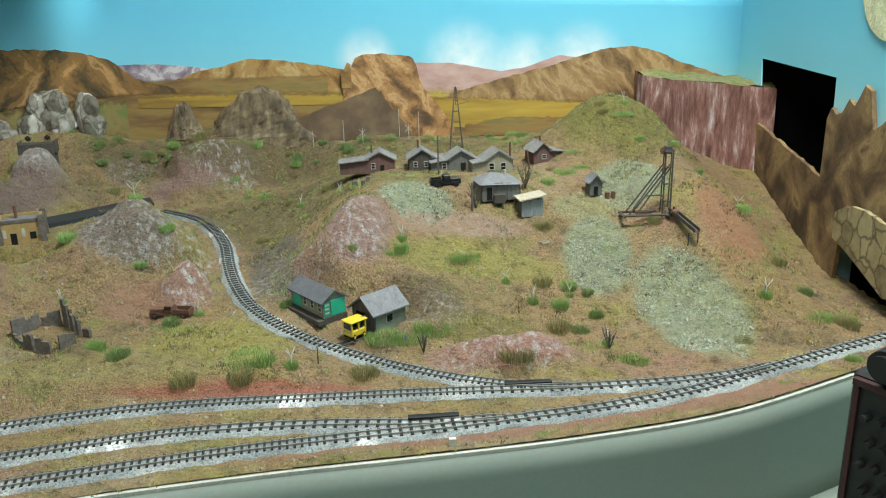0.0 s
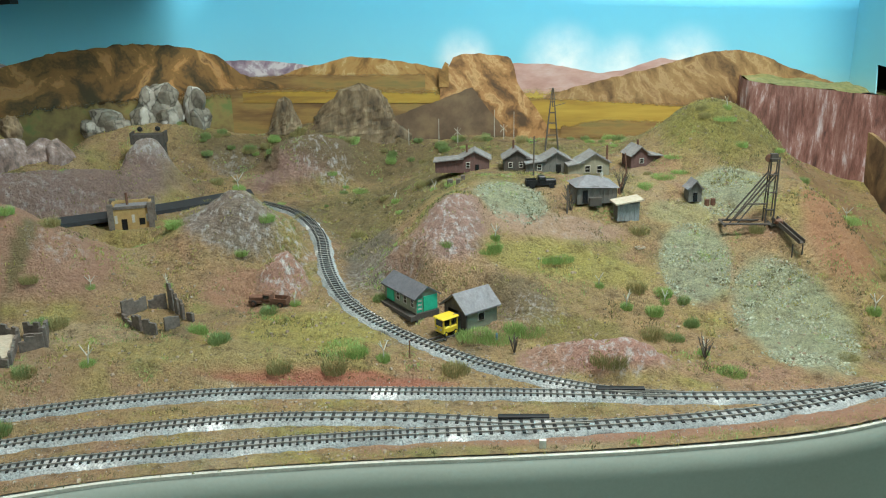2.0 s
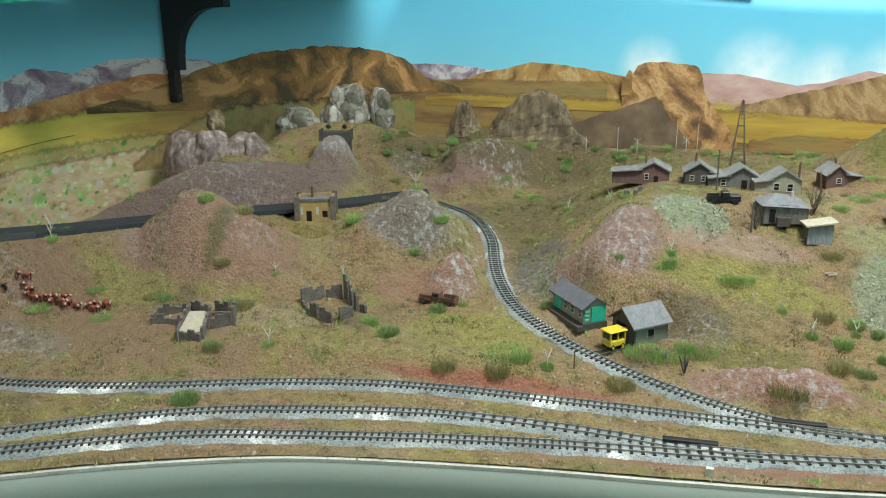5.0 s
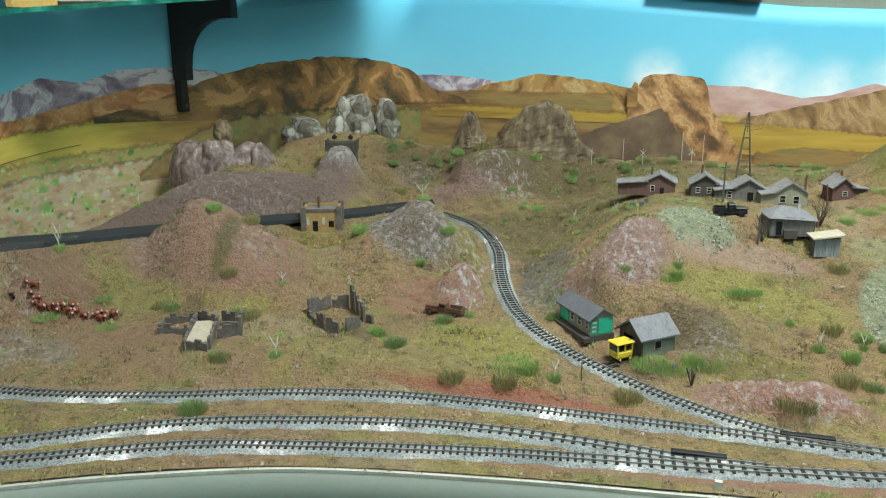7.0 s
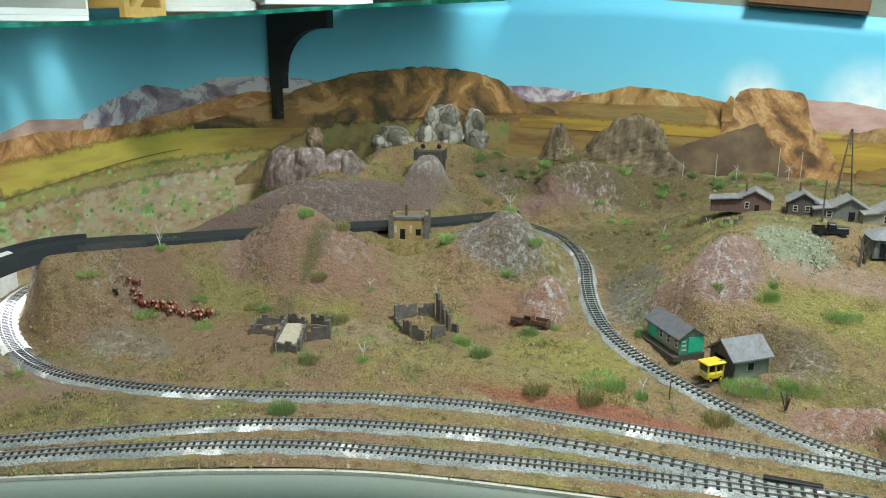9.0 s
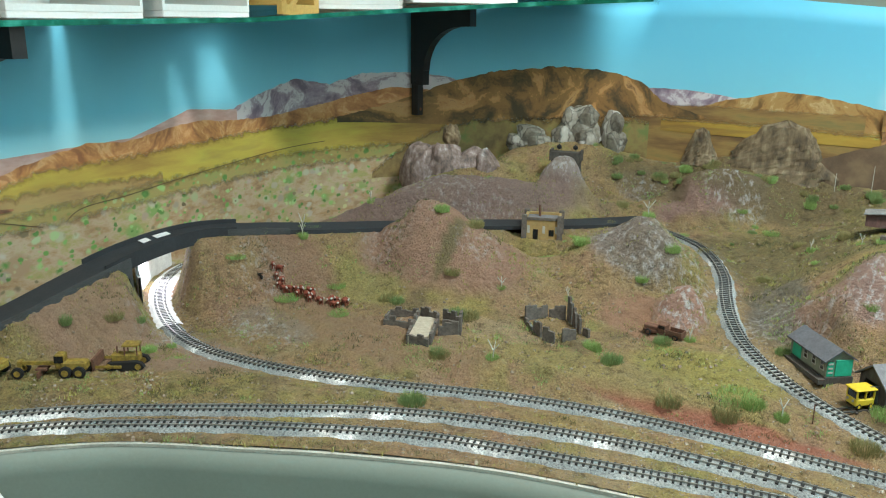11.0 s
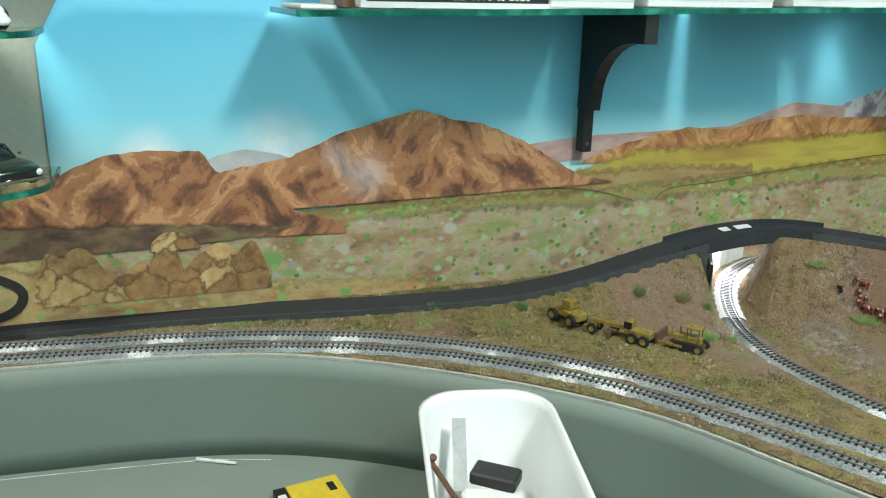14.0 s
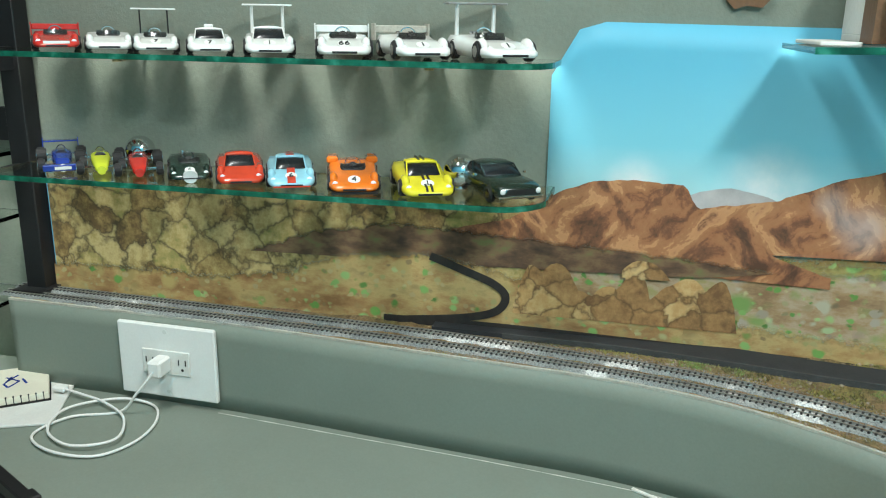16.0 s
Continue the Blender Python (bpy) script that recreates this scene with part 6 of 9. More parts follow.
def headframe():
    base = thing("mine_headframe", "weathered timber mine headframe with raking legs and chute", "headframe", 0.322, 1.055, ground_z(0.322, 1.055) - 0.003, 0)
    top = 0.090

    def beam(name, a, b, r=0.0011, m=WOOD_DARK):
        bm = bmesh.new()
        cyl(bm, a, b, r, k=4)
        link(name, bm, m, base)
    for x in (0.0, 0.010):
        for y in (-0.006, 0.006):
            beam("leg", (x, y, -0.002), (x + 0.001, y * 0.6, top))
            beam("raking_leg", (x - 0.046, y * 1.5, 0.004), (x + 0.001, y * 0.6, top * 0.78))
    for z in (0.022, 0.045, 0.068, top - 0.002):
        beam("cross_beam", (0.0, -0.006, z), (0.010, -0.006, z), 0.001)
        beam("cross_beam", (0.0, -0.006, z), (0.0, 0.006, z), 0.001)
    beam("brace", (-0.024, -0.008, 0.030), (0.0, -0.006, 0.030), 0.001)
    beam("sill", (-0.055, -0.010, 0.004), (0.012, -0.010, 0.004), 0.0016, WOOD_DARK)
    beam("sill", (-0.055, 0.010, 0.004), (0.012, 0.010, 0.004), 0.0016, WOOD_DARK)
    beam("sill", (-0.052, -0.014, 0.003), (-0.052, 0.014, 0.003), 0.0022, WOOD_DARK)
    beam("sill", (0.006, -0.016, 0.004), (0.006, 0.016, 0.004), 0.0022, WOOD_DARK)
    piece("sheave_box", WOOD_DARK, base, (0.0, -0.004, top - 0.006, 0.009, 0.004, top + 0.004))
    bm = bmesh.new()
    cyl(bm, (-0.001, -0.001, top - 0.002), (-0.001, 0.001, top - 0.002), 0.005, k=14)
    link("sheave_wheel", bm, RUST, base)
    bm = bmesh.new()
    prism(bm, [(-0.004, 0), (0.004, 0), (0.004, 0.005), (0.003, 0.005), (0.003, 0.001), (-0.003, 0.001), (-0.003, 0.005), (-0.004, 0.005)], 0, 0.062)
    bmesh.ops.rotate(bm, cent=(0, 0, 0), matrix=Matrix.Rotation(radians(197), 3, "Z") @ Matrix.Rotation(radians(-14), 3, "X"), verts=bm.verts[:])
    bmesh.ops.translate(bm, vec=(0.010, -0.008, 0.010), verts=bm.verts[:])
    link("chute", bm, WOOD_DARK, base, "dark timber ore chute")
    bm = bmesh.new()
    ball(bm, (0.013, -0.020, 0.010), 0.006, 1, (1, 1, 0.8), 0.3)
    link("ore_hopper", bm, RUST, base)
    for x in (0.020, 0.032):
        beam("chute_leg", (x, -0.058, -0.030), (x, -0.058, -0.008), 0.0009, WOOD_DARK)


headframe()


def radio_tower():
    x, y = 0.064, 1.395
    base = thing("windmill_tower", "tall dark timber lattice tower beside the cabins", "tower", x, y, ground_z(x, y) - 0.002)
    h = 0.102
    for sx in (-1, 1):
        for sy in (-1, 1):
            bm = bmesh.new()
            cyl(bm, (sx * 0.011, sy * 0.009, 0), (sx * 0.0014, sy * 0.0014, h), 0.0013, 0.0008, k=5)
            link("leg", bm, STICK_GREY, base)
    for k in (0.25, 0.45, 0.62, 0.8):
        bm = bmesh.new()
        w = 0.011 + (0.0014 - 0.011) * k
        d = 0.009 + (0.0014 - 0.009) * k
        for a, b in (((-w, -d), (w, -d)), ((w, -d), (w, d)), ((w, d), (-w, d)), ((-w, d), (-w, -d))):
            cyl(bm, (*a, h * k), (*b, h * k), 0.0006, k=4)
        link("girt", bm, STICK_GREY, base)
    bm = bmesh.new()
    ball(bm, (0, 0, h + 0.001), 0.0022, 1)
    cyl(bm, (0, 0, h * 0.72), (0.022, 0, h * 0.78), 0.0005, k=4)
    cyl(bm, (0, 0, h * 0.72), (0, 0, h), 0.0007, k=4)
    link("arm", bm, STICK_GREY, base)


radio_tower()


def pole(name, label, category, x, y, h, r, material, sticks=()):
    base = thing(name, label, category, x, y)
    bm = bmesh.new()
    cyl(bm, (0, 0, -0.003), (0, 0, h), r, r * 0.7, k=6)
    link("pole", bm, material, base)
    for a, b in sticks:
        bm = bmesh.new()
        cyl(bm, a, b, r * 0.6, r * 0.3, k=5)
        link("arm", bm, material, base)


pole("utility_pole", "dark weathered utility pole between the cabins", "pole", 0.028, 1.185, 0.058, 0.0014, STICK_GREY, [((-0.006, 0, 0.05), (0.006, 0, 0.05))])
pole("dead_trunk", "short dark dead tree trunk with stubs", "tree stump", 0.070, 1.068, 0.040, 0.0016, STICK_GREY, [((0, 0, 0.018), (-0.008, 0.002, 0.028)), ((0, 0, 0.022), (0.007, 0, 0.034)), ((0, 0, 0.03), (-0.005, 0, 0.04))])
pole("leaning_post", "leaning rusty post beside the shack", "post", 0.146, 1.135, 0.010, 0.0024, RUST, [((0, 0, 0.005), (0.010, 0, 0.034)), ((0.009, 0, 0.03), (0.006, 0, 0.058))])
for px, py, ph in ((-0.135, 1.47, 0.045), (-0.035, 1.47, 0.05), (0.0, 1.47, 0.048), (-0.19, 1.47, 0.03)):
    pole("fence_pole", "thin pale pole standing before the backdrop", "pole", px, py, ph, 0.0007, TRIM_PALE)
for px, py in ((-0.100, 1.455), (-0.018, 1.455)):
    pole("toy_windmill", "small white windmill on a thin pole", "windmill", px, py, 0.020, 0.0007, STICK_WHITE, [((-0.006, 0, 0.014), (0.006, 0, 0.026)), ((-0.006, 0, 0.026), (0.006, 0, 0.014)), ((0, 0, 0.02), (0, 0, 0.028))])
pole("marker_post", "thin brown marker post beside the branch track", "post", -0.112, 0.800, 0.022, 0.0008, RUST, [((-0.001, 0, 0.02), (0.001, 0, 0.022))])


def mine_portal():
    base = thing("mine_building", "dark timber mine portal below pale boulders", "mine", -0.633, 1.372, 0.122, 12)
    piece("wall", WOOD_DARK, base, (-0.026, -0.012, -0.05, 0.026, 0.012, 0.036))
    for x in (-0.029, 0.0262):
        piece("parapet", WOOD_DARK, base, (x, -0.013, 0.020, x + 0.0028, 0.013, 0.040))
    piece("portal", GLASS_DARK, base, (-0.007, -0.0128, -0.002, 0.007, -0.0118, 0.014))
    piece("lintel", WOOD_GREY, base, (-0.010, -0.0140, 0.014, 0.010, -0.0118, 0.018))
    for x in (-0.014, 0.016):
        bm = bmesh.new()
        ball(bm, (x, 0, 0.044), 0.005, 1, (1, 1, 1), 0.3, 3)
        link("ore_lump", bm, BLACK, base)


mine_portal()


def boulders(name, label, lumps, material, category="rock", rugged=0.12):
    """A heap of worn boulders with broken faces, one mesh a stone under the heap."""
    cx, cy, cz = lumps[0][:3]
    base = new(name)
    base.matrix_basis = Matrix.Translation((cx, cy, cz))
    tagged(base, label, category)
    for i, (x, y, z, rx, ry, rz) in enumerate(lumps):
        rnd = random.Random(i * 31 + int(abs(cx) * 1000))
        cuts = [(Vector((rnd.uniform(-1, 1), rnd.uniform(-1.2, 0.4), rnd.uniform(-0.6, 1))).normalized(), rnd.uniform(0.62, 0.85)) for j in range(11)]
        bm = bmesh.new()
        made = ball(bm, (0, 0, 0), 1.08, 4, (1, 1, 1), 0.22, i + cx * 10)
        for v in made:
            for nrm, far in cuts:
                over = v.co.dot(nrm) - far
                if over > 0:
                    v.co -= nrm * over * 0.9
            v.co *= 1 + 0.05 * noise.noise(v.co * 5 + Vector((i, 0, 0))) + rugged * (0.3 - abs(noise.noise(v.co * 2.6 + Vector((i, 3, 0)))))
            v.co = Vector((x - cx + v.co.x * rx, y - cy + v.co.y * ry, z - cz + v.co.z * rz))
        link("boulder", bm, material, base, smoothed=True)
    return base


GREY_ROCK = stone_paint("pale_grey_rock", [(0.11, 0.095, 0.07), (0.24, 0.22, 0.175), (0.35, 0.33, 0.28), (0.47, 0.45, 0.41)], 30.0, 0.05, 0.03, (1.3, 1.3, 0.6), (0.045, 0.038, 0.028))
DARK_ROCK = painted("brown_rock", [(0.34, (0.045, 0.030, 0.017)), (0.46, (0.115, 0.080, 0.042)), (0.56, (0.175, 0.125, 0.070)), (0.68, (0.30, 0.235, 0.14))], 40, (1.5, 1.5, 0.7))
boulders("grey_boulders", "heap of pale grey cracked boulders before the backdrop", [(-0.656, 1.480, 0.188, 0.042, 0.024, 0.050), (-0.684, 1.472, 0.165, 0.028, 0.022, 0.036), (-0.636, 1.468, 0.163, 0.030, 0.022, 0.036), (-0.640, 1.480, 0.212, 0.026, 0.020, 0.026),
         (-0.674, 1.482, 0.210, 0.022, 0.020, 0.022), (-0.589, 1.482, 0.190, 0.024, 0.018, 0.036), (-0.582, 1.478, 0.163, 0.026, 0.020, 0.028)], GREY_ROCK, rugged=0.10)
boulders("low_boulders", "low pale grey boulders beside the mine", [(-0.752, 1.462, 0.166, 0.032, 0.022, 0.030), (-0.778, 1.455, 0.152, 0.030, 0.020, 0.022), (-0.730, 1.455, 0.152, 0.028, 0.020, 0.024)], GREY_ROCK, rugged=0.10)


def crag(name, label, x, y, foot, top, half, deep, lean=0.0, flat=0.35, seed=0):
    """A standing crag: broad at its foot, broken and flat at its top."""
    base = new(name)
    base.matrix_basis = Matrix.Translation((x, y, foot))
    tagged(base, label, "rock")
    rings, k = [], 56
    for j in range(22):
        u = j / 21
        r = (1 - u) * (1 - flat) + flat
        if j > 19:
            r *= 0.55 if j == 20 else 0.12
        ring = []
        for i in range(k):
            a = 2 * math.pi * i / k
            v = Vector((math.cos(a) * 2.2, math.sin(a) * 2.2, u * 2.5 + seed))
            f = r * (1 + 0.22 * noise.noise(v) + 0.16 * (0.35 - abs(noise.noise(v * 2.7))) + 0.09 * noise.noise(v * 6))
            ring.append((half * f * math.cos(a) + lean * half * u, deep * f * math.sin(a), (top - foot) * (u + 0.05 * noise.noise(v * 1.6) * (u > 0.5))))
        rings.append(ring + ring[:1])
    ob = grid_mesh("rock_body", np.array(rings), DARK_ROCK, smoothed=False)
    ob.parent = base
    return base


crag("small_crag", "small brown crag before the backdrop", -0.420, 1.486, 0.140, 0.206, 0.036, 0.018, 0.0, 0.25, 3.0)
crag("broad_crag", "broad grey brown crag with a broken flat top", -0.296, 1.484, 0.115, 0.228, 0.110, 0.024, 0.16, 0.26, 8.0)
boulders("knoll_rock", "small pinnacle of brown rock above the pink cliff", [(-0.866, 1.345, 0.168, 0.018, 0.014, 0.022)], DARK_ROCK, rugged=0.5)


def streaked_rock():
    m, n, l, p = nodes_of("streaked_red_rock")
    p.inputs["Roughness"].default_value = 0.9
    a = noise_node(n, l, 85.0, 8.0, 0.72, stretch=(1, 1, 0.14))
    r = ramp_node(n, l, a.outputs[0], [(0.33, (0.055, 0.024, 0.019)), (0.46, (0.165, 0.072, 0.055)), (0.55, (0.25, 0.13, 0.105)), (0.62, (0.40, 0.32, 0.31)), (0.71, (0.58, 0.54, 0.53))])
    l.new(r.outputs[0], p.inputs["Base Color"])
    bump_node(n, l, a.outputs[0], p, 0.8, 0.004)
    return m


STREAKED = streaked_rock()


STREAK_PINK = painted("streaked_pink_plaster", [(0.36, (0.08, 0.06, 0.048)), (0.48, (0.17, 0.12, 0.10)), (0.58, (0.25, 0.19, 0.17)), (0.70, (0.42, 0.38, 0.36))], 90, (1, 1, 0.6))


def cliff(name, label, line, z_low, z_top, material, top_material, back):
    """A standing rock face along a line, with a flat top running back."""
    base = new(name)
    tagged(base, label, "cliff")
    pts = evenly(spline(line, 0.006), 0.006)
    rows = []
    for i, p in enumerate(pts):
        col = []
        for k in np.linspace(0, 1, 16):
            z = p[2] * 0 + z_low(i / len(pts)) + (z_top(i / len(pts)) - z_low(i / len(pts))) * k
            n = 0.010 * noise.noise(Vector((p[0] * 22, p[1] * 22, z * 5))) + 0.006 * noise.noise(Vector((p[0] * 60, p[1] * 60, z * 14)))
            lean = 0.012 * (1 - k)
            col.append((p[0] + n * 0.6 + lean * back[0] * -1, p[1] + n - lean * back[1], z))
        rows.append(col)
    ob = grid_mesh("rock_face", np.array(rows), material)
    ob.parent = base
    top = []
    for i, r in enumerate(rows):
        x, y, z = r[-1]
        top.append([(x + back[0] * t, y + back[1] * t, z + 0.006 * noise.noise(Vector((x * 30, y * 30 + t * 40, 0))) + 0.004 * math.sin(min(1, t * 20) * 1.6)) for t in np.linspace(0, 0.16, 12)])
    ob = grid_mesh("grassy_top", np.array(top), top_material)
    ob.parent = base
    return base


TURF = painted("dry_turf", [(0.35, (0.10, 0.11, 0.03)), (0.55, (0.19, 0.18, 0.06)), (0.7, (0.27, 0.20, 0.09))], 90)
cliff("mesa_cliff", "streaked red cliff with a grassy flat top", [(0.398, 1.52, 0), (0.388, 1.46, 0), (0.394, 1.425, 0), (0.425, 1.412, 0), (0.47, 1.405, 0), (0.52, 1.395, 0), (0.56, 1.382, 0), (0.60, 1.365, 0)],
      lambda k: 0.165 - 0.10 * min(1, k * 1.1), lambda k: 0.243 - 0.030 * k, STREAKED, TURF, (0.25, 0.97))
boulders("pink_cliff", "low pink grey plaster cliff below dry turf", [(-0.900, 1.290, 0.112, 0.042, 0.036, 0.048), (-0.862, 1.312, 0.114, 0.046, 0.036, 0.048), (-0.820, 1.335, 0.112, 0.046, 0.034, 0.048), (-0.790, 1.346, 0.108, 0.028, 0.03, 0.042), (-0.856, 1.325, 0.104, 0.095, 0.045, 0.056)], STREAK_PINK, "cliff", 0.10)


# ---- right hand end: flats, tunnel mouth ----
BROWN_FLAT = brushed_hill("painted_rock_flat", [(0.36, (0.045, 0.028, 0.014)), (0.45, (0.12, 0.07, 0.032)), (0.50, (0.17, 0.105, 0.048)), (0.55, (0.21, 0.135, 0.06)), (0.58, (0.30, 0.20, 0.085)), (0.68, (0.10, 0.06, 0.028))], 16)
STONE_FLAT = stone_paint("painted_stone_flat", [(0.13, 0.10, 0.05), (0.24, 0.19, 0.095), (0.33, 0.27, 0.14), (0.40, 0.34, 0.19)], 34.0, 0.06, 0.03)


def flat(name, label, profile, x, material, deep=0.006):
    """A cut-out board parallel to the side wall: (y, bottom, top) along it."""
    bm = bmesh.new()
    fine = []
    for p, q in zip(profile, profile[1:]):
        n = max(1, int(abs(q[0] - p[0]) / 0.008))
        fine += [[p[k] + (q[k] - p[k]) * i / n for k in range(3)] for i in range(n)]
    fine.append(list(profile[-1]))
    for r in fine[1:-1]:
        r[2] += 0.003 * noise.noise(Vector((r[0] * 90, 0, x)))
    cols = [[bm.verts.new(p) for p in ((x, y, a), (x, y, b), (x + deep, y, b), (x + deep, y, a))] for y, a, b in fine]
    for p, q in zip(cols, cols[1:]):
        for k in range(4):
            bm.faces.new((p[k], p[(k + 1) % 4], q[(k + 1) % 4], q[k]))
    bm.faces.new(cols[0])
    bm.faces.new(cols[-1][::-1])
    bmesh.ops.recalc_face_normals(bm, faces=bm.faces[:])
    return tagged(link(name, bm, material), label, "scenery flat", kind="structure")


flat("rock_flat", "cut out board painted as brown rock beside the opening", [(1.41, -0.02, 0.166), (1.377, -0.02, 0.159), (1.25, -0.02, 0.138), (1.131, -0.02, 0.117), (1.13, -0.02, 0.20), (1.12, -0.02, 0.218), (1.105, -0.02, 0.21), (1.09, -0.02, 0.215), (1.075, -0.02, 0.235), (1.066, -0.02, 0.228),
     (1.06, 0.038, 0.225), (1.04, 0.035, 0.255), (1.025, 0.033, 0.25), (1.01, 0.034, 0.20), (0.98, 0.04, 0.22), (0.95, 0.046, 0.20), (0.93, 0.05, 0.12)], XR - 0.010, BROWN_FLAT)
flat("stone_flat", "cut out board painted as tan stonework over the tunnel", [(1.055, 0.05, 0.085), (1.03, 0.045, 0.10), (0.99, 0.034, 0.105), (0.92, 0.012, 0.10), (0.85, 0.03, 0.09)], XR - 0.022, STONE_FLAT)
# Textured wall beyond the board; the light on it is put into a paler colour.
bm = bmesh.new()
bmesh.ops.create_cone(bm, cap_ends=True, segments=40, radius1=0.075, radius2=0.075, depth=0.003, matrix=Matrix.Translation((XR - 0.0017, 1.015, 0.385)) @ Matrix.Rotation(radians(90), 4, "Y"))
tagged(link("wall_patch", bm, matte("lit_wall_cream", (0.55, 0.56, 0.36), 0.9, 60, 0.4, 0.8, 0.002, fine=220.0)), "textured wall above the painted board, coloured pale cream as if lit", "wall", kind="structure")
solid("tunnel_floor", matte("tunnel_dirt", (0.08, 0.05, 0.035), 0.95, 60, 0.4), XR - 0.006, 0.80, -0.06, XR + 0.2, 1.08, -0.05, label="dark dirt floor inside the tunnel", category="tunnel")


# ---- herd, motorbike, machines ----
COW = matte("red_brown_hide", (0.22, 0.055, 0.03), 0.8, 200, 0.3)
COW_WHITE = matte("white_hide", (0.38, 0.32, 0.27), 0.8, 200, 0.1)


def toy_beast():
    """A plain toy figure of a steer: one mesh."""
    bm = bmesh.new()
    ball(bm, (0, 0, 0.0065), 0.004, 1, (1.7, 0.8, 0.9))
    ball(bm, (0.0075, 0, 0.0085), 0.002, 1, (1.3, 0.9, 0.9))
    for x in (-0.004, 0.004):
        for y in (-0.0018, 0.0018):
            cyl(bm, (x, y, 0), (x, y, 0.005), 0.0008, k=5)
    for f in bm.faces:
        c = f.calc_center_median()
        f.material_index = 1 if c.x > 0.0082 or c.z < 0.0010 else 0
    return tagged(link("steer_figure", bm, [COW, COW_WHITE]), "tiny red brown toy steer with a white face", "toy figure", "herd of toy steers")


random.seed(21)
first = toy_beast()
spots = []
for i in range(28):
    k = i / 27
    spots.append((-0.796 + 0.100 * k + random.uniform(-0.006, 0.006), 0.768 + 0.018 * k + random.uniform(-0.012, 0.012)))
spots += [(-0.697, 0.800), (-0.706, 0.792), (-0.74, 0.772)]
for i, (x, y) in enumerate(spots):
    m = pose(x, y, ground_z(x, y) + 0.0012, 0, 0, -35 + random.uniform(-40, 40))
    if i == 0:
        first.matrix_basis = m
    else:
        copy_thing(first, m)


def dark_bike(x, y, turn):
    base = thing("motorbike", "small black toy motorbike by the herd", "motorbike", x, y, None, turn)
    for wx in (-0.005, 0.005):
        wheel(base, wx, 0, 0.0035, 0.0035, 0.0016, RUBBER, BLACK)
    piece("frame", BLACK, base, (-0.004, -0.0012, 0.004, 0.004, 0.0012, 0.007))
    piece("handlebar", BLACK, base, (0.004, -0.003, 0.008, 0.005, 0.003, 0.009))


dark_bike(-0.806, 0.752, -20)


def loader(x, y, turn):
    base = thing("wheel_loader", "dirty yellow toy wheel loader with a front bucket", "loader", x, y, None, turn)
    piece("rear_body", YELLOW_OLD, base, (0.002, -0.009, 0.008, 0.028, 0.009, 0.019), bevel=0.002)
    piece("front_frame", YELLOW_OLD, base, (-0.020, -0.006, 0.008, 0.002, 0.006, 0.013), bevel=0.001)
    piece("cab", YELLOW_OLD, base, (-0.002, -0.007, 0.019, 0.012, 0.007, 0.031), bevel=0.001)
    piece("cab_glass", GLASS_DARK, base, (-0.0024, -0.006, 0.021, 0.010, 0.0074, 0.029))
    piece("lift_arm", YELLOW_OLD, base, (-0.036, -0.007, 0.009, -0.006, -0.005, 0.014), (-0.036, 0.005, 0.009, -0.006, 0.007, 0.014))
    bm = bmesh.new()
    prism(bm, [(-0.036, 0.001), (-0.048, 0.001), (-0.046, 0.003), (-0.038, 0.004), (-0.037, 0.014), (-0.035, 0.014)], -0.012, 0.012)
    link("bucket", bm, YELLOW_OLD, base)
    for wx in (-0.013, 0.017):
        for wy in (-0.0105, 0.0105):
            wheel(base, wx, wy, 0.008, 0.008, 0.006, RUBBER, YELLOW_OLD)


def grader(x, y, turn):
    base = thing("road_grader", "dirty yellow toy road grader with a long front boom", "grader", x, y, None, turn)
    piece("rear_body", YELLOW_OLD, base, (0.008, -0.007, 0.008, 0.036, 0.007, 0.018), bevel=0.0015)
    piece("cab", YELLOW_OLD, base, (0.002, -0.006, 0.010, 0.012, 0.006, 0.027), bevel=0.001)
    piece("cab_glass", GLASS_DARK, base, (0.0016, -0.0064, 0.017, 0.0115, 0.0064, 0.025))
    piece("boom", YELLOW_OLD, base, (-0.038, -0.0015, 0.013, 0.004, 0.0015, 0.017))
    piece("fork", YELLOW_OLD, base, (-0.040, -0.004, 0.006, -0.036, 0.004, 0.018))
    piece("blade", RUST, base, (-0.016, -0.013, 0.001, -0.014, 0.013, 0.008))
    piece("blade_ring", RUST, base, (-0.020, -0.006, 0.008, -0.008, 0.006, 0.010))
    for wx, r in ((-0.038, 0.0065), (0.014, 0.007), (0.029, 0.007)):
        for wy in (-0.009, 0.009):
            wheel(base, wx, wy, r, r, 0.005, RUBBER, YELLOW_OLD)


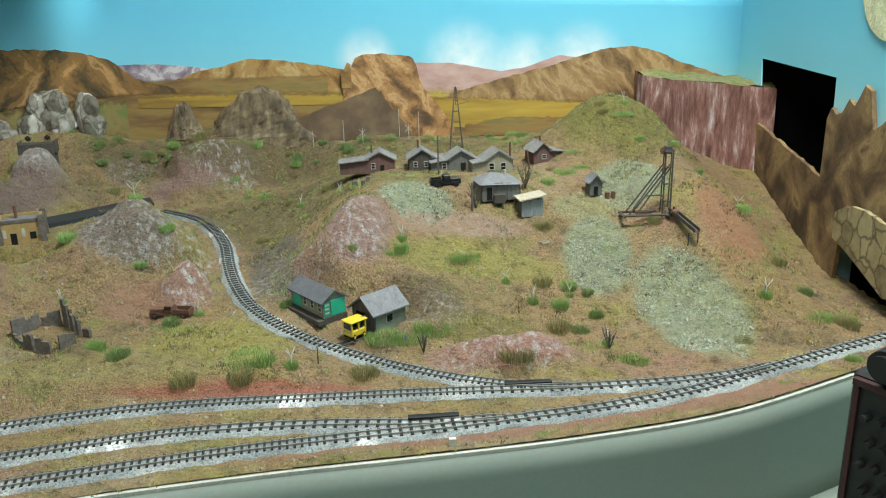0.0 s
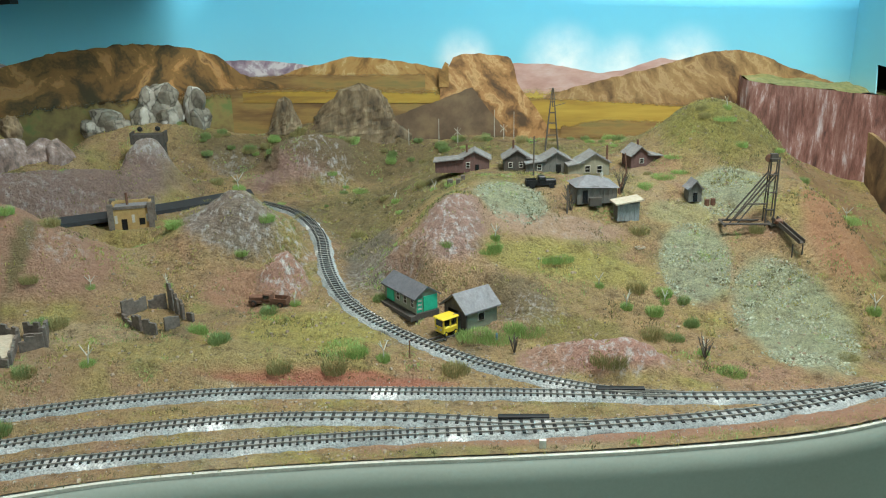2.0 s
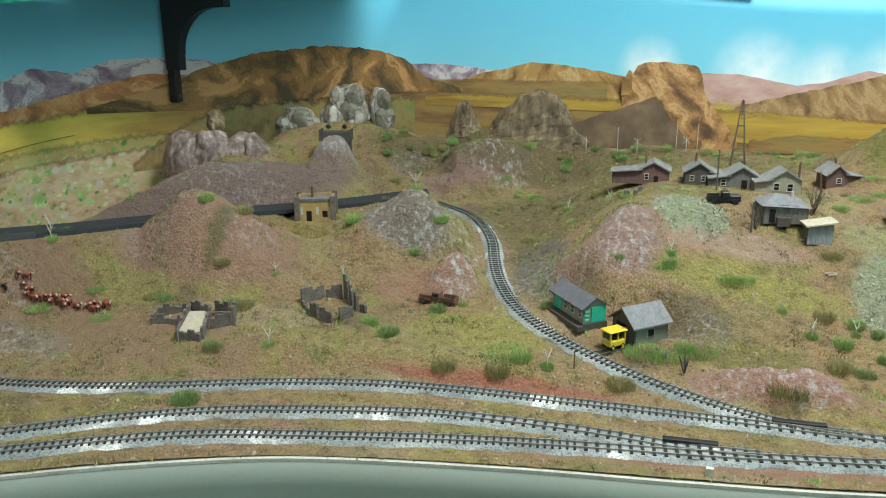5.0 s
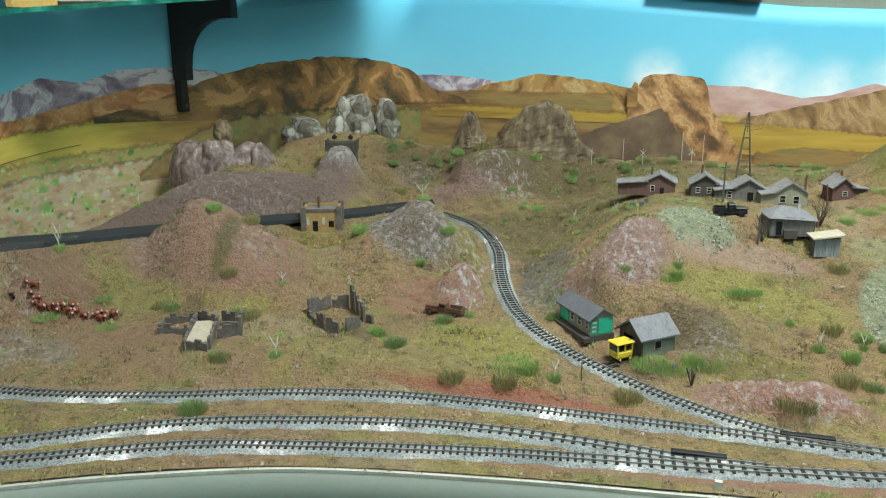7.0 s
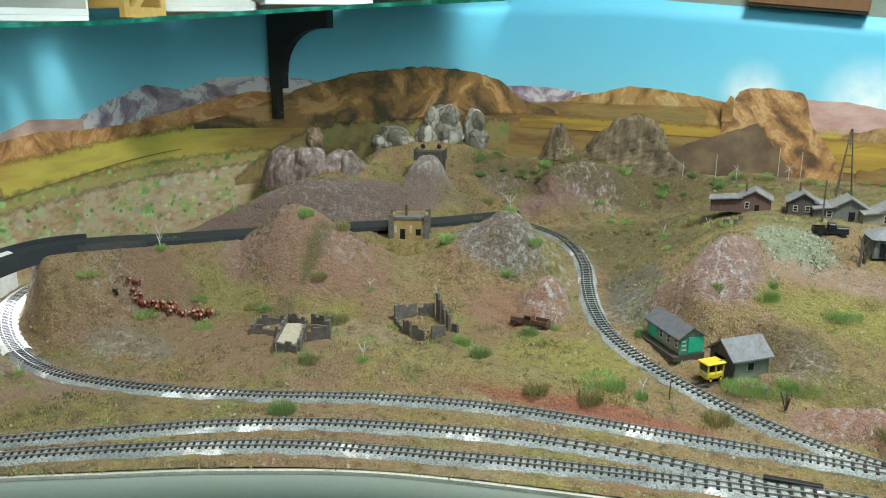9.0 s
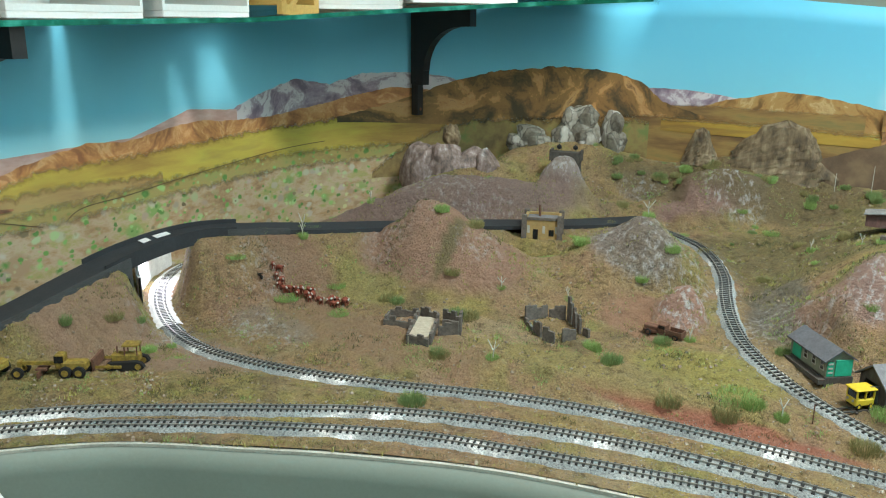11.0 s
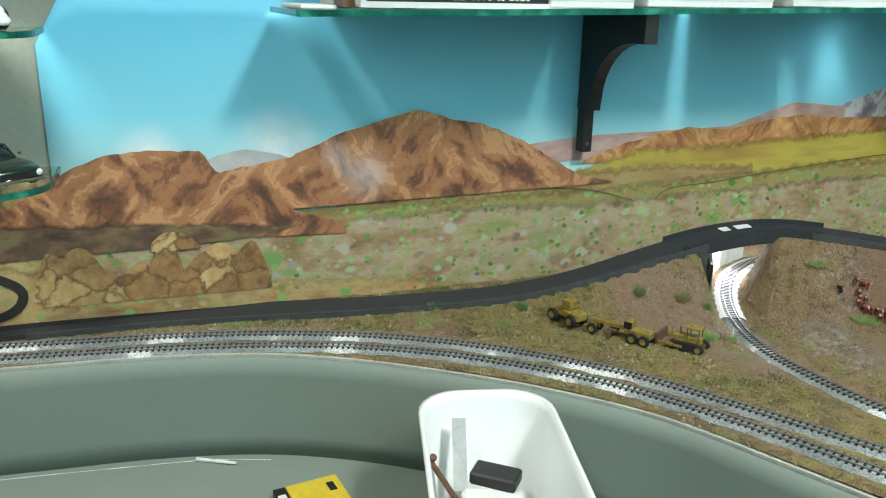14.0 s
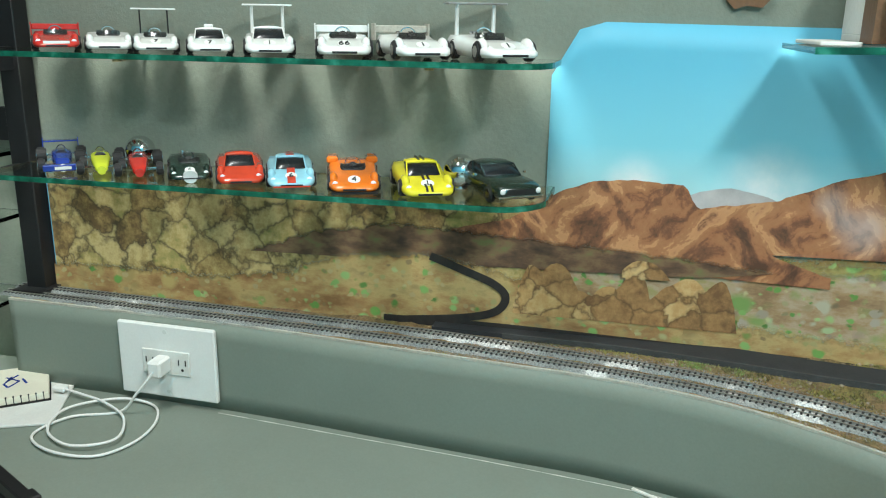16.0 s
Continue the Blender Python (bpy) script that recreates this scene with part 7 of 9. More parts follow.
def dozer(x, y, turn):
    base = thing("bulldozer", "dirty yellow toy bulldozer on black tracks", "bulldozer", x, y, None, turn)
    for wy in (-0.010, 0.010):
        bm = bmesh.new()
        prism(bm, [(-0.020, 0.003), (-0.016, 0), (0.020, 0), (0.025, 0.004), (0.022, 0.009), (0.016, 0.011), (-0.016, 0.009)], wy - 0.003, wy + 0.003)
        tr = link("crawler_track", bm, RUBBER, base)
        for wx in (-0.015, 0.018):
            bm = bmesh.new()
            cyl(bm, (wx, wy - 0.0034, 0.005), (wx, wy + 0.0034, 0.005), 0.0035, k=10)
            link("sprocket", bm, YELLOW_OLD, tr)
    piece("body", YELLOW_OLD, base, (-0.014, -0.006, 0.008, 0.018, 0.006, 0.017), bevel=0.001)
    piece("roof", YELLOW_OLD, base, (0.000, -0.008, 0.027, 0.018, 0.008, 0.029))
    for px in (0.002, 0.016):
        for py in (-0.006, 0.006):
            piece("roof_post", RUST, base, (px - 0.0006, py - 0.0006, 0.016, px + 0.0006, py + 0.0006, 0.027))
    bm = bmesh.new()
    prism(bm, [(-0.032, 0.0), (-0.029, 0.004), (-0.030, 0.015), (-0.033, 0.015)], -0.016, 0.016)
    link("blade", bm, RUST, base, "dark rusty blade")
    piece("push_arm", YELLOW_OLD, base, (-0.030, -0.015, 0.004, 0.0, -0.0135, 0.007), (-0.030, 0.0135, 0.004, 0.0, 0.015, 0.007))
    bm = bmesh.new()
    cyl(bm, (-0.008, 0, 0.016), (-0.008, 0, 0.025), 0.001, k=6)
    link("exhaust", bm, RUST, base)


loader(-0.912, 0.428, 18)
grader(-0.850, 0.474, 34)
dozer(-0.806, 0.532, 34)

# ---- small clutter of the scenery ----
for x, y, s in ((-0.092, 1.150, 0.008), (-0.079, 1.128, 0.006), (-0.074, 1.158, 0.006)):
    piece("stone_block", STONE_DARK, thing("old_crate", "dark weathered wooden crate in the grass", "crate", x, y), (-s / 2, -s / 2, -0.001, s / 2, s / 2, s * 1.2), bevel=0.0005)
for x, y in ((0.262, 1.112), (0.270, 1.112)):
    bm = bmesh.new()
    cyl(bm, (0, 0, -0.001), (0, 0, 0.008), 0.0034, k=10)
    link("barrel_body", bm, RUST, thing("rusty_drum", "small rusty oil drum by the outhouse", "drum", x, y))
piece("frame", SAND, thing("pale_frame", "pale broken wooden frame on the slope", "frame", 0.162, 1.030, None, 30), (-0.006, -0.004, 0, 0.006, -0.003, 0.002), (-0.006, 0.003, 0, 0.006, 0.004, 0.002), (-0.006, -0.003, 0, -0.005, 0.003, 0.002), (0.005, -0.003, 0, 0.006, 0.003, 0.002))
piece("post", STICK_WHITE, thing("white_marker", "small white marker block at the layout edge", "marker", 0.024, 0.642, 0.0), (-0.003, -0.002, -0.012, 0.003, 0.002, 0.006))
bm = bmesh.new()
cyl(bm, (0, 0, 0.0), (0, 0, 0.0075), 0.0014, k=6)
ball(bm, (0, 0, 0.0085), 0.0013, 1)
ob = link("tiny_figurine", bm, plain("figurine_paint", (0.10, 0.22, 0.28), 0.6))
ob.matrix_basis = pose(-0.020, 0.850, ground_z(-0.020, 0.850))
tagged(ob, "tiny painted plastic figurine beside the shed", "figurine")
for x, y, turn in ((0.105, 0.752, 2), (0.008, 0.690, 3)):
    piece("cover", BLACK, thing("switch_machine", "flat black switch machine beside the track", "switch machine", x, y, 0.0005, turn), (-0.024, -0.003, 0, 0.024, 0.003, 0.0032), bevel=0.0006)


# ---- plants ----
def fibre_clump(material, blades, wide, tall, seed, fat=0.0007):
    """A tuft of many short fibres."""
    rnd = random.Random(seed)
    bm = bmesh.new()
    for i in range(blades):
        a, r = rnd.uniform(0, 6.283), wide * math.sqrt(rnd.random())
        x, y = r * math.cos(a), r * math.sin(a)
        lean, h = rnd.uniform(0, 1.1), tall * rnd.uniform(0.35, 1.0) * (1 - 0.6 * (r / wide) ** 2)
        tx, ty = x + lean * h * math.cos(a + rnd.uniform(-1, 1)), y + lean * h * math.sin(a + rnd.uniform(-1, 1))
        b = rnd.uniform(0, 3.14)
        ox, oy = fat * math.cos(b), fat * math.sin(b)
        v = [bm.verts.new((x - ox, y - oy, -0.002)), bm.verts.new((x + ox, y + oy, -0.002)), bm.verts.new((tx + ox * 0.5, ty + oy * 0.5, h)), bm.verts.new((tx - ox * 0.5, ty - oy * 0.5, h))]
        bm.faces.new(v)
    data = bpy.data.meshes.new("grass_clump")
    bm.to_mesh(data)
    bm.free()
    data.materials.append(material)
    return data


CLUMPS = [fibre_clump(LEAF_BRIGHT, 900, 0.010, 0.0085, 1, 0.00018), fibre_clump(LEAF_OLIVE, 900, 0.012, 0.0075, 2, 0.00018), fibre_clump(LEAF_DARK, 900, 0.009, 0.0078, 3, 0.00018), fibre_clump(LEAF_BRIGHT, 1100, 0.018, 0.0045, 4, 0.00018)]
NAMES = ["bright green fibre grass tuft", "dull olive fibre bush", "dark green fibre bush", "low bright green grass patch"]


def tuft(x, y, kind, size):
    ob = new("grass_tuft", CLUMPS[kind])
    ob.matrix_basis = pose(x, y, ground_z(x, y) - 0.0005, 0, 0, (x * 977 + y * 613) % 360) @ Matrix.Diagonal((size * 1.1, size * (0.8 + (x * 331) % 0.5), size * (1.10 + (y * 517) % 0.5), 1))
    tagged(ob, NAMES[kind] + " on dry soil", "bush", "grass tufts")


TUFTS_A = [(-0.534, 0.847, 1, 1.2), (-0.55, 0.845, 2, 1.1), (-0.512, 0.739, 2, 1.1), (-0.327, 0.817, 2, 1.2), (-0.361, 0.843, 0, 1.0), (-0.482, 0.642, 2, 1.2), (-0.19, 0.777, 1, 1.2), (-0.186, 0.809, 3, 1.3),
           (-0.17, 0.80, 0, 1.1), (-0.246, 0.773, 1, 1.2), (-0.334, 1.044, 0, 0.9), (-0.359, 1.007, 0, 0.8), (-0.457, 1.035, 0, 1.1), (-0.52, 1.07, 3, 1.0), (-0.60, 0.975, 1, 1.1), (-0.641, 0.954, 0, 0.9), (-0.70, 1.0, 1, 1.2),
           (-0.59, 0.90, 1, 0.9), (-0.688, 0.771, 3, 0.8), (-0.734, 0.825, 3, 0.9), (-0.295, 0.903, 2, 1.0)]
TUFTS_B = [(-0.062, 0.785, 1, 1.0), (-0.044, 0.851, 3, 1.0), (-0.02, 0.856, 3, 1.1), (0.0, 0.87, 0, 1.1), (0.015, 0.876, 3, 1.0), (0.099, 0.795, 1, 1.5), (0.158, 0.881, 1, 1.1), (0.044, 0.99, 3, 0.9), (-0.026, 0.988, 0, 0.9),
           (0.15, 0.964, 1, 1.0), (0.181, 0.958, 0, 0.9), (0.166, 0.926, 0, 0.9), (-0.317, 1.386, 0, 0.8), (-0.26, 1.36, 3, 0.8), (-0.208, 1.30, 1, 0.9), (-0.144, 1.286, 1, 1.0), (-0.086, 0.979, 0, 0.8), (0.123, 1.148, 1, 1.0), (-0.164, 0.932, 2, 0.9), (0.186, 1.159, 0, 0.9)]
TUFTS_C = [(0.057, 0.994, 3, 0.9), (0.204, 0.947, 2, 0.9), (0.18, 0.873, 2, 1.1), (0.206, 0.906, 2, 0.9), (0.226, 0.80, 3, 0.8), (0.357, 0.836, 1, 0.8), (0.463, 0.882, 3, 0.9), (0.49, 0.87, 1, 1.2), (0.455, 0.989, 1, 1.0), (0.473, 0.941, 2, 0.9),
           (0.421, 1.215, 2, 0.9), (0.396, 1.267, 3, 0.8), (0.336, 1.238, 0, 0.8), (0.318, 1.274, 3, 0.9), (0.431, 1.07, 3, 1.0), (0.164, 1.06, 1, 1.1), (0.217, 1.196, 3, 0.9), (0.313, 1.047, 1, 0.9), (0.368, 0.736, 3, 0.6), (0.456, 0.785, 0, 0.7), (-0.032, 0.984, 3, 0.8)]
TUFTS_D = [(-0.88, 0.573, 1, 1.0), (-0.90, 0.523, 2, 0.9), (-0.865, 0.60, 2, 0.7), (-0.95, 0.383, 2, 0.9), (-0.827, 0.485, 3, 0.6), (-0.99, 0.28, 0, 0.8), (-0.939, 0.355, 3, 0.8), (-0.821, 0.576, 0, 0.8), (-0.774, 0.574, 3, 0.6), (-0.844, 0.746, 3, 0.8),
           (-0.763, 0.756, 3, 0.8), (-0.658, 0.844, 1, 1.0), (-0.64, 0.84, 2, 1.0), (-0.508, 0.738, 1, 0.9), (-0.75, 1.10, 1, 1.0), (-0.80, 0.86, 0, 0.8), (-0.84, 0.80, 0, 0.8), (-0.45, 1.45, 1, 1.0), (-0.55, 1.42, 2, 0.9), (-0.30, 1.45, 1, 1.1), (-0.22, 1.44, 0, 0.9)]
for group in (TUFTS_A, TUFTS_B, TUFTS_C, TUFTS_D):
    for x, y, kind, size in group:
        tuft(x, y, kind, size)


random.seed(44)
for i in range(64):
    bx = random.uniform(-0.62, 0.20)
    tuft(bx, random.uniform(1.435, 1.482), random.choice((0, 1, 2, 2, 1)), random.uniform(0.5, 1.1))
for i in range(40):
    bx = random.uniform(-0.55, 0.30)
    tuft(bx, random.uniform(1.15, 1.42), random.choice((1, 1, 2, 3)), random.uniform(0.4, 0.9))


def joshua(x, y, size, turn):
    """A small cactus-like plant: bleached branching twigs rising from a green fibre tuft."""
    base = thing("twig_plant", "bleached twigs rising from a bright green fibre tuft", "plant", x, y, ground_z(x, y) - 0.001, turn, "twig plants")
    base.scale = (size, size, size)
    bm = bmesh.new()
    cyl(bm, (0, 0, -0.002), (0.001, 0, 0.010), 0.0008, 0.0006, k=5)
    link("stem", bm, STICK_WHITE, base)
    for a, b in (((0.001, 0, 0.010), (-0.006, 0.001, 0.020)), ((0.001, 0, 0.010), (0.007, -0.001, 0.018)), ((0.001, 0, 0.008), (0.001, 0.004, 0.019))):
        bm = bmesh.new()
        cyl(bm, a, b, 0.0006, 0.0004, k=5)
        link("twig", bm, STICK_WHITE, base)
    ob = new("fibre_tuft", CLUMPS[0])
    ob.parent = base
    ob.matrix_basis = Matrix.Diagonal((0.62, 0.62, 1.0, 1))


JOSHUAS = [(-0.447, 0.754, 1.2), (-0.14, 0.795, 1.1), (-0.437, 0.945, 1.0), (-0.378, 1.075, 1.3), (-0.269, 0.925, 1.0), (-0.025, 1.001, 1.0), (-0.52, 0.911, 0.9), (-0.68, 1.04, 1.0), (-0.796, 0.831, 1.1), (0.134, 0.931, 1.1), (0.18, 0.943, 0.9),
           (0.413, 0.917, 1.2), (0.325, 1.295, 1.0), (0.436, 1.08, 1.0), (0.104, 0.961, 0.9), (0.206, 0.842, 1.0), (-0.815, 0.85, 1.3), (-0.815, 0.605, 0.9), (-0.90, 1.13, 1.1), (-0.29, 1.37, 0.8), (-0.19, 1.27, 0.9), (-0.12, 1.20, 0.9)]
for i, (x, y, size) in enumerate(JOSHUAS):
    joshua(x, y, size, i * 67)


def bare_bush(x, y, size):
    base = thing("bare_bush", "leafless grey twig bush", "bush", x, y)
    rnd = random.Random(int(x * 1000))
    bm = bmesh.new()
    for i in range(12):
        a, h = rnd.uniform(0, 6.28), rnd.uniform(0.5, 1.0) * size
        p = (0.35 * h * math.cos(a), 0.35 * h * math.sin(a), h)
        cyl(bm, (0, 0, -0.001), p, 0.0007, 0.0003, k=4, cap=False)
        cyl(bm, Vector(p) * 0.6, (p[0] * 0.4 + rnd.uniform(-0.3, 0.3) * h, p[1] * 0.4, h * 0.95), 0.0004, 0.0002, k=3, cap=False)
    link("branchwork", bm, STICK_GREY, base)


for x, y, s in ((0.205, 0.83, 0.028), (0.075, 1.075, 0.03), (0.0, 0.83, 0.022), (0.15, 1.14, 0.035)):
    bare_bush(x, y, s)


# fine fibres and stones strewn over all the scenery
def strewn(name, label, category, mesh_faces, count, seed, place, material):
    rnd = random.Random(seed)
    verts, faces = [], []
    xs, ys = [], []
    while len(xs) < count:
        u, v = rnd.random() ** 0.8, rnd.random()
        i = u * (len(EDGE) * 0.78)
        j = i * (len(FOOT) - 1) / (len(EDGE) - 1)
        e = EDGE[int(i)] + (EDGE[int(i) + 1] - EDGE[int(i)]) * (i % 1)
        f = FOOT[int(j)] + (FOOT[int(j) + 1] - FOOT[int(j)]) * (j % 1)
        x, y = e[0] * (1 - v) + f[0] * v, e[1] * (1 - v) + f[1] * v
        if place(x, y, rnd):
            xs.append(x)
            ys.append(y)
    zs = ground(np.array(xs), np.array(ys))
    for x, y, z in zip(xs, ys, zs):
        mesh_faces(verts, faces, x, y, float(z), rnd)
    data = bpy.data.meshes.new(name)
    data.from_pydata(verts, [], faces)
    data.materials.append(material)
    return tagged(new(name, data), label, category, kind="stuff")


CLEAR = np.concatenate([TRACK_FRONT, TRACK_PASSING, TRACK_LOOP, TRACK_BRANCH, ROAD])


def off_tracks(x, y, gap=0.024):
    return np.min(np.hypot(CLEAR[:, 0] - x, CLEAR[:, 1] - y)) > gap


def grows(x, y, rnd):
    n = noise.noise(Vector((x * 9, y * 9, 3))) + 0.5 * noise.noise(Vector((x * 30, y * 30, 8)))
    return n > rnd.uniform(-0.25, 0.45) and off_tracks(x, y)


def blade(verts, faces, x, y, z, rnd):
    for i in range(4):
        a, h = rnd.uniform(0, 6.28), rnd.uniform(0.0008, 0.0028)
        ox, oy = 0.0006 * math.cos(a), 0.0006 * math.sin(a)
        px, py = x + rnd.uniform(-0.003, 0.003), y + rnd.uniform(-0.003, 0.003)
        k = len(verts)
        verts += [(px - ox, py - oy, z - 0.002), (px + ox, py + oy, z - 0.002), (px + rnd.uniform(-0.003, 0.003), py + rnd.uniform(-0.003, 0.003), z + h)]
        faces.append((k, k + 1, k + 2))


def sprig(verts, faces, x, y, z, rnd):
    for i in range(5):
        a, h = rnd.uniform(0, 6.28), rnd.uniform(0.0012, 0.0036)
        ox, oy = 0.00045 * math.cos(a), 0.00045 * math.sin(a)
        px, py = x + rnd.gauss(0, 0.0018), y + rnd.gauss(0, 0.0018)
        k = len(verts)
        verts += [(px - ox, py - oy, z - 0.001), (px + ox, py + oy, z - 0.001), (px + rnd.uniform(-0.002, 0.002), py + rnd.uniform(-0.002, 0.002), z + h)]
        faces.append((k, k + 1, k + 2))


def pebble(verts, faces, x, y, z, rnd):
    r = rnd.choice((0.0008, 0.0011, 0.0016, 0.0024)) * rnd.uniform(0.7, 1.2)
    k = len(verts)
    for dx, dy, dz in ((1, 0, 0), (0, 1, 0), (-1, 0, 0), (0, -1, 0), (0.55, 0.4, 0.75), (-0.5, 0.45, 0.7), (-0.1, -0.6, 0.8)):
        verts.append((x + r * dx * rnd.uniform(0.7, 1.2), y + r * dy * rnd.uniform(0.7, 1.2), z - 0.0006 + r * dz * rnd.uniform(0.7, 1.2)))
    faces += [(k, k + 1, k + 4), (k + 1, k + 5, k + 4), (k + 1, k + 2, k + 5), (k + 2, k + 6, k + 5), (k + 2, k + 3, k + 6), (k + 3, k, k + 6), (k, k + 4, k + 6), (k + 4, k + 5, k + 6)]


def gravel(verts, faces, x, y, z, rnd):
    k = len(verts)
    pebble(verts, faces, x, y, z, rnd)
    share = rnd.choice((0.35, 0.5, 0.5, 0.75))
    verts[k:] = [(x + (a - x) * share, y + (b - y) * share, z + (c - z) * share) for a, b, c in verts[k:]]


def grit(verts, faces, x, y, z, rnd):
    r = rnd.uniform(0.0004, 0.0009)
    k = len(verts)
    for dx, dy, dz in ((1, 0, 0), (-0.5, 0.87, 0), (-0.5, -0.87, 0), (0.1, 0.1, 0.9)):
        verts.append((x + r * dx * rnd.uniform(0.7, 1.2), y + r * dy * rnd.uniform(0.7, 1.2), z + 0.0006 + r * dz))
    faces += [(k, k + 1, k + 3), (k + 1, k + 2, k + 3), (k + 2, k, k + 3)]


def in_zone(x, y, zone):
    cx, cy, a, b, turn = zone[:5]
    c, s = math.cos(radians(turn)), math.sin(radians(turn))
    u, v = ((x - cx) * c + (y - cy) * s) / a, (-(x - cx) * s + (y - cy) * c) / b
    return u * u + v * v < 1.0


STONE_MIX = island_paint("loose_stones", [(0.2, (0.16, 0.12, 0.08)), (0.5, (0.28, 0.21, 0.14)), (0.9, (0.36, 0.29, 0.21)), (1.1, (0.22, 0.15, 0.10))])
GRAVEL_MIX = island_paint("grey_gravel", [(0.1, (0.16, 0.175, 0.12)), (0.6, (0.33, 0.35, 0.245)), (1.1, (0.41, 0.43, 0.31))])
BALLAST_MIX = island_paint("ballast_grit", [(0.2, (0.20, 0.21, 0.20)), (0.7, (0.34, 0.34, 0.32)), (1.1, (0.60, 0.58, 0.55))])
strewn("straw_grass", "short straw coloured grass fibres strewn over the hills", "grass", blade, 15000, 31, grows, LEAF_STRAW)
strewn("green_grass", "short green grass fibres strewn over the hills", "grass", blade, 11000, 32, lambda x, y, r: noise.noise(Vector((x * 12, y * 12, 40))) > r.uniform(0.05, 0.5) and off_tracks(x, y), LEAF_OLIVE)
strewn("dark_scrub", "dark olive fibres scattered in drifts over the slopes", "grass", sprig, 11000, 36, lambda x, y, r: noise.noise(Vector((x * 11, y * 11, 70))) + 0.6 * noise.noise(Vector((x * 34, y * 34, 71))) > r.uniform(0.0, 0.6) and off_tracks(x, y), LEAF_DEEP)
strewn("fresh_grass", "bright green fibres scattered in small drifts", "grass", sprig, 5000, 37, lambda x, y, r: noise.noise(Vector((x * 14, y * 14, 90))) + 0.5 * noise.noise(Vector((x * 40, y * 40, 91))) > r.uniform(0.25, 0.7) and off_tracks(x, y), LEAF_BRIGHT)
strewn("loose_stones", "small loose brown stones strewn over the soil", "stones", pebble, 9000, 33, lambda x, y, r: off_tracks(x, y, 0.018) and not any(in_zone(x, y, z) for z in ZONES if z[5][0] > 1.38 * z[5][1] and r.random() < 0.8), STONE_MIX)
strewn("mine_tailings", "grey green gravel heaps of mine tailings", "gravel", gravel, 15000, 34, lambda x, y, r: any(in_zone(x, y, z) for z in ZONES[:4]), GRAVEL_MIX)
strewn("ballast_grit", "pale grit spilled beside the tracks", "ballast", grit, 16000, 35, lambda x, y, r: (not off_tracks(x, y, 0.024)) and off_tracks(x, y, 0.0085), BALLAST_MIX)

# ---- glass shelves, model cars and desk things ----
def clear_glass():
    m, n, l, p = nodes_of("clear_shelf_glass")
    p.inputs["Base Color"].default_value = (0.90, 0.97, 0.93, 1)
    p.inputs["Roughness"].default_value, p.inputs["IOR"].default_value = 0.02, 1.45
    p.inputs["Transmission Weight"].default_value = 1.0
    return m


def edge_glass():
    m, n, l, p = nodes_of("green_glass_edge")
    nz = noise_node(n, l, 35.0, 3.0, 0.6)
    r = ramp_node(n, l, nz.outputs[0], [(0.35, (0.004, 0.06, 0.036)), (0.55, (0.010, 0.14, 0.085)), (0.7, (0.05, 0.30, 0.21))])
    l.new(r.outputs[0], p.inputs["Base Color"])
    p.inputs["Roughness"].default_value = 0.15
    return m


GLASS, GLASS_EDGE = clear_glass(), edge_glass()


def glass_shelf(label, front, back, z, thick=0.006, rise=None):
    """A glass shelf: a slab between its front and back lines, with the green rim that its ground edge shows."""
    base = new("glass_shelf")
    base.matrix_basis = Matrix.Translation((*front[0][:2], z))
    tagged(base, label, "shelf", "glass shelves")
    ring = [(x - front[0][0], y - front[0][1]) for x, y in list(front) + list(back)[::-1]]
    bm = bmesh.new()
    up = [rise(x, y) if rise else 0.0 for x, y in list(front) + list(back)[::-1]]
    lo = [bm.verts.new((x, y, u - thick)) for (x, y), u in zip(ring, up)]
    hi = [bm.verts.new((x, y, u)) for (x, y), u in zip(ring, up)]
    k = len(ring)
    if rise:
        for i in range(len(front) - 1):
            bm.faces.new((lo[i], lo[k - 1 - i], lo[k - 2 - i], lo[i + 1]))
            bm.faces.new((hi[i], hi[i + 1], hi[k - 2 - i], hi[k - 1 - i]))
    else:
        bm.faces.new(lo[::-1])
        bm.faces.new(hi)
    for i in range(k):
        bm.faces.new((lo[i], lo[(i + 1) % k], hi[(i + 1) % k], hi[i]))
    pane = link("pane", bm, GLASS, base)
    pane.visible_shadow = False
    rim = [(x, y, u) for (x, y), u in zip(ring[:len(front)], up)]
    sweep("ground_edge", np.array(rim), [(-0.0012, -thick - 0.0003), (-0.0012, 0.0003), (0.0012, 0.0003), (0.0012, -thick - 0.0003)], GLASS_EDGE, base, label="green polished glass edge").visible_shadow = False
    return base


def climb(x, y):
    """How far the long shelf lies above or below its middle, from its free end to the corner."""
    return float(np.interp(y + 0.5 * max(0.0, x + 0.9), [0.10, 0.85, 1.47], [-0.012, 0.0, 0.036]))


def round_front(x, y0, y1, r=0.06):
    """Front line of a wall shelf, running from y0 to y1 and rounded back to the wall there."""
    line = [(x, y0 + (y1 - r - y0) * i / 12) for i in range(13)]
    return line + [(x - r + r * math.cos(a), y1 - r + r * math.sin(a)) for a in np.linspace(0.15, 1.57, 8)] + [(XL + 0.008, y1)]


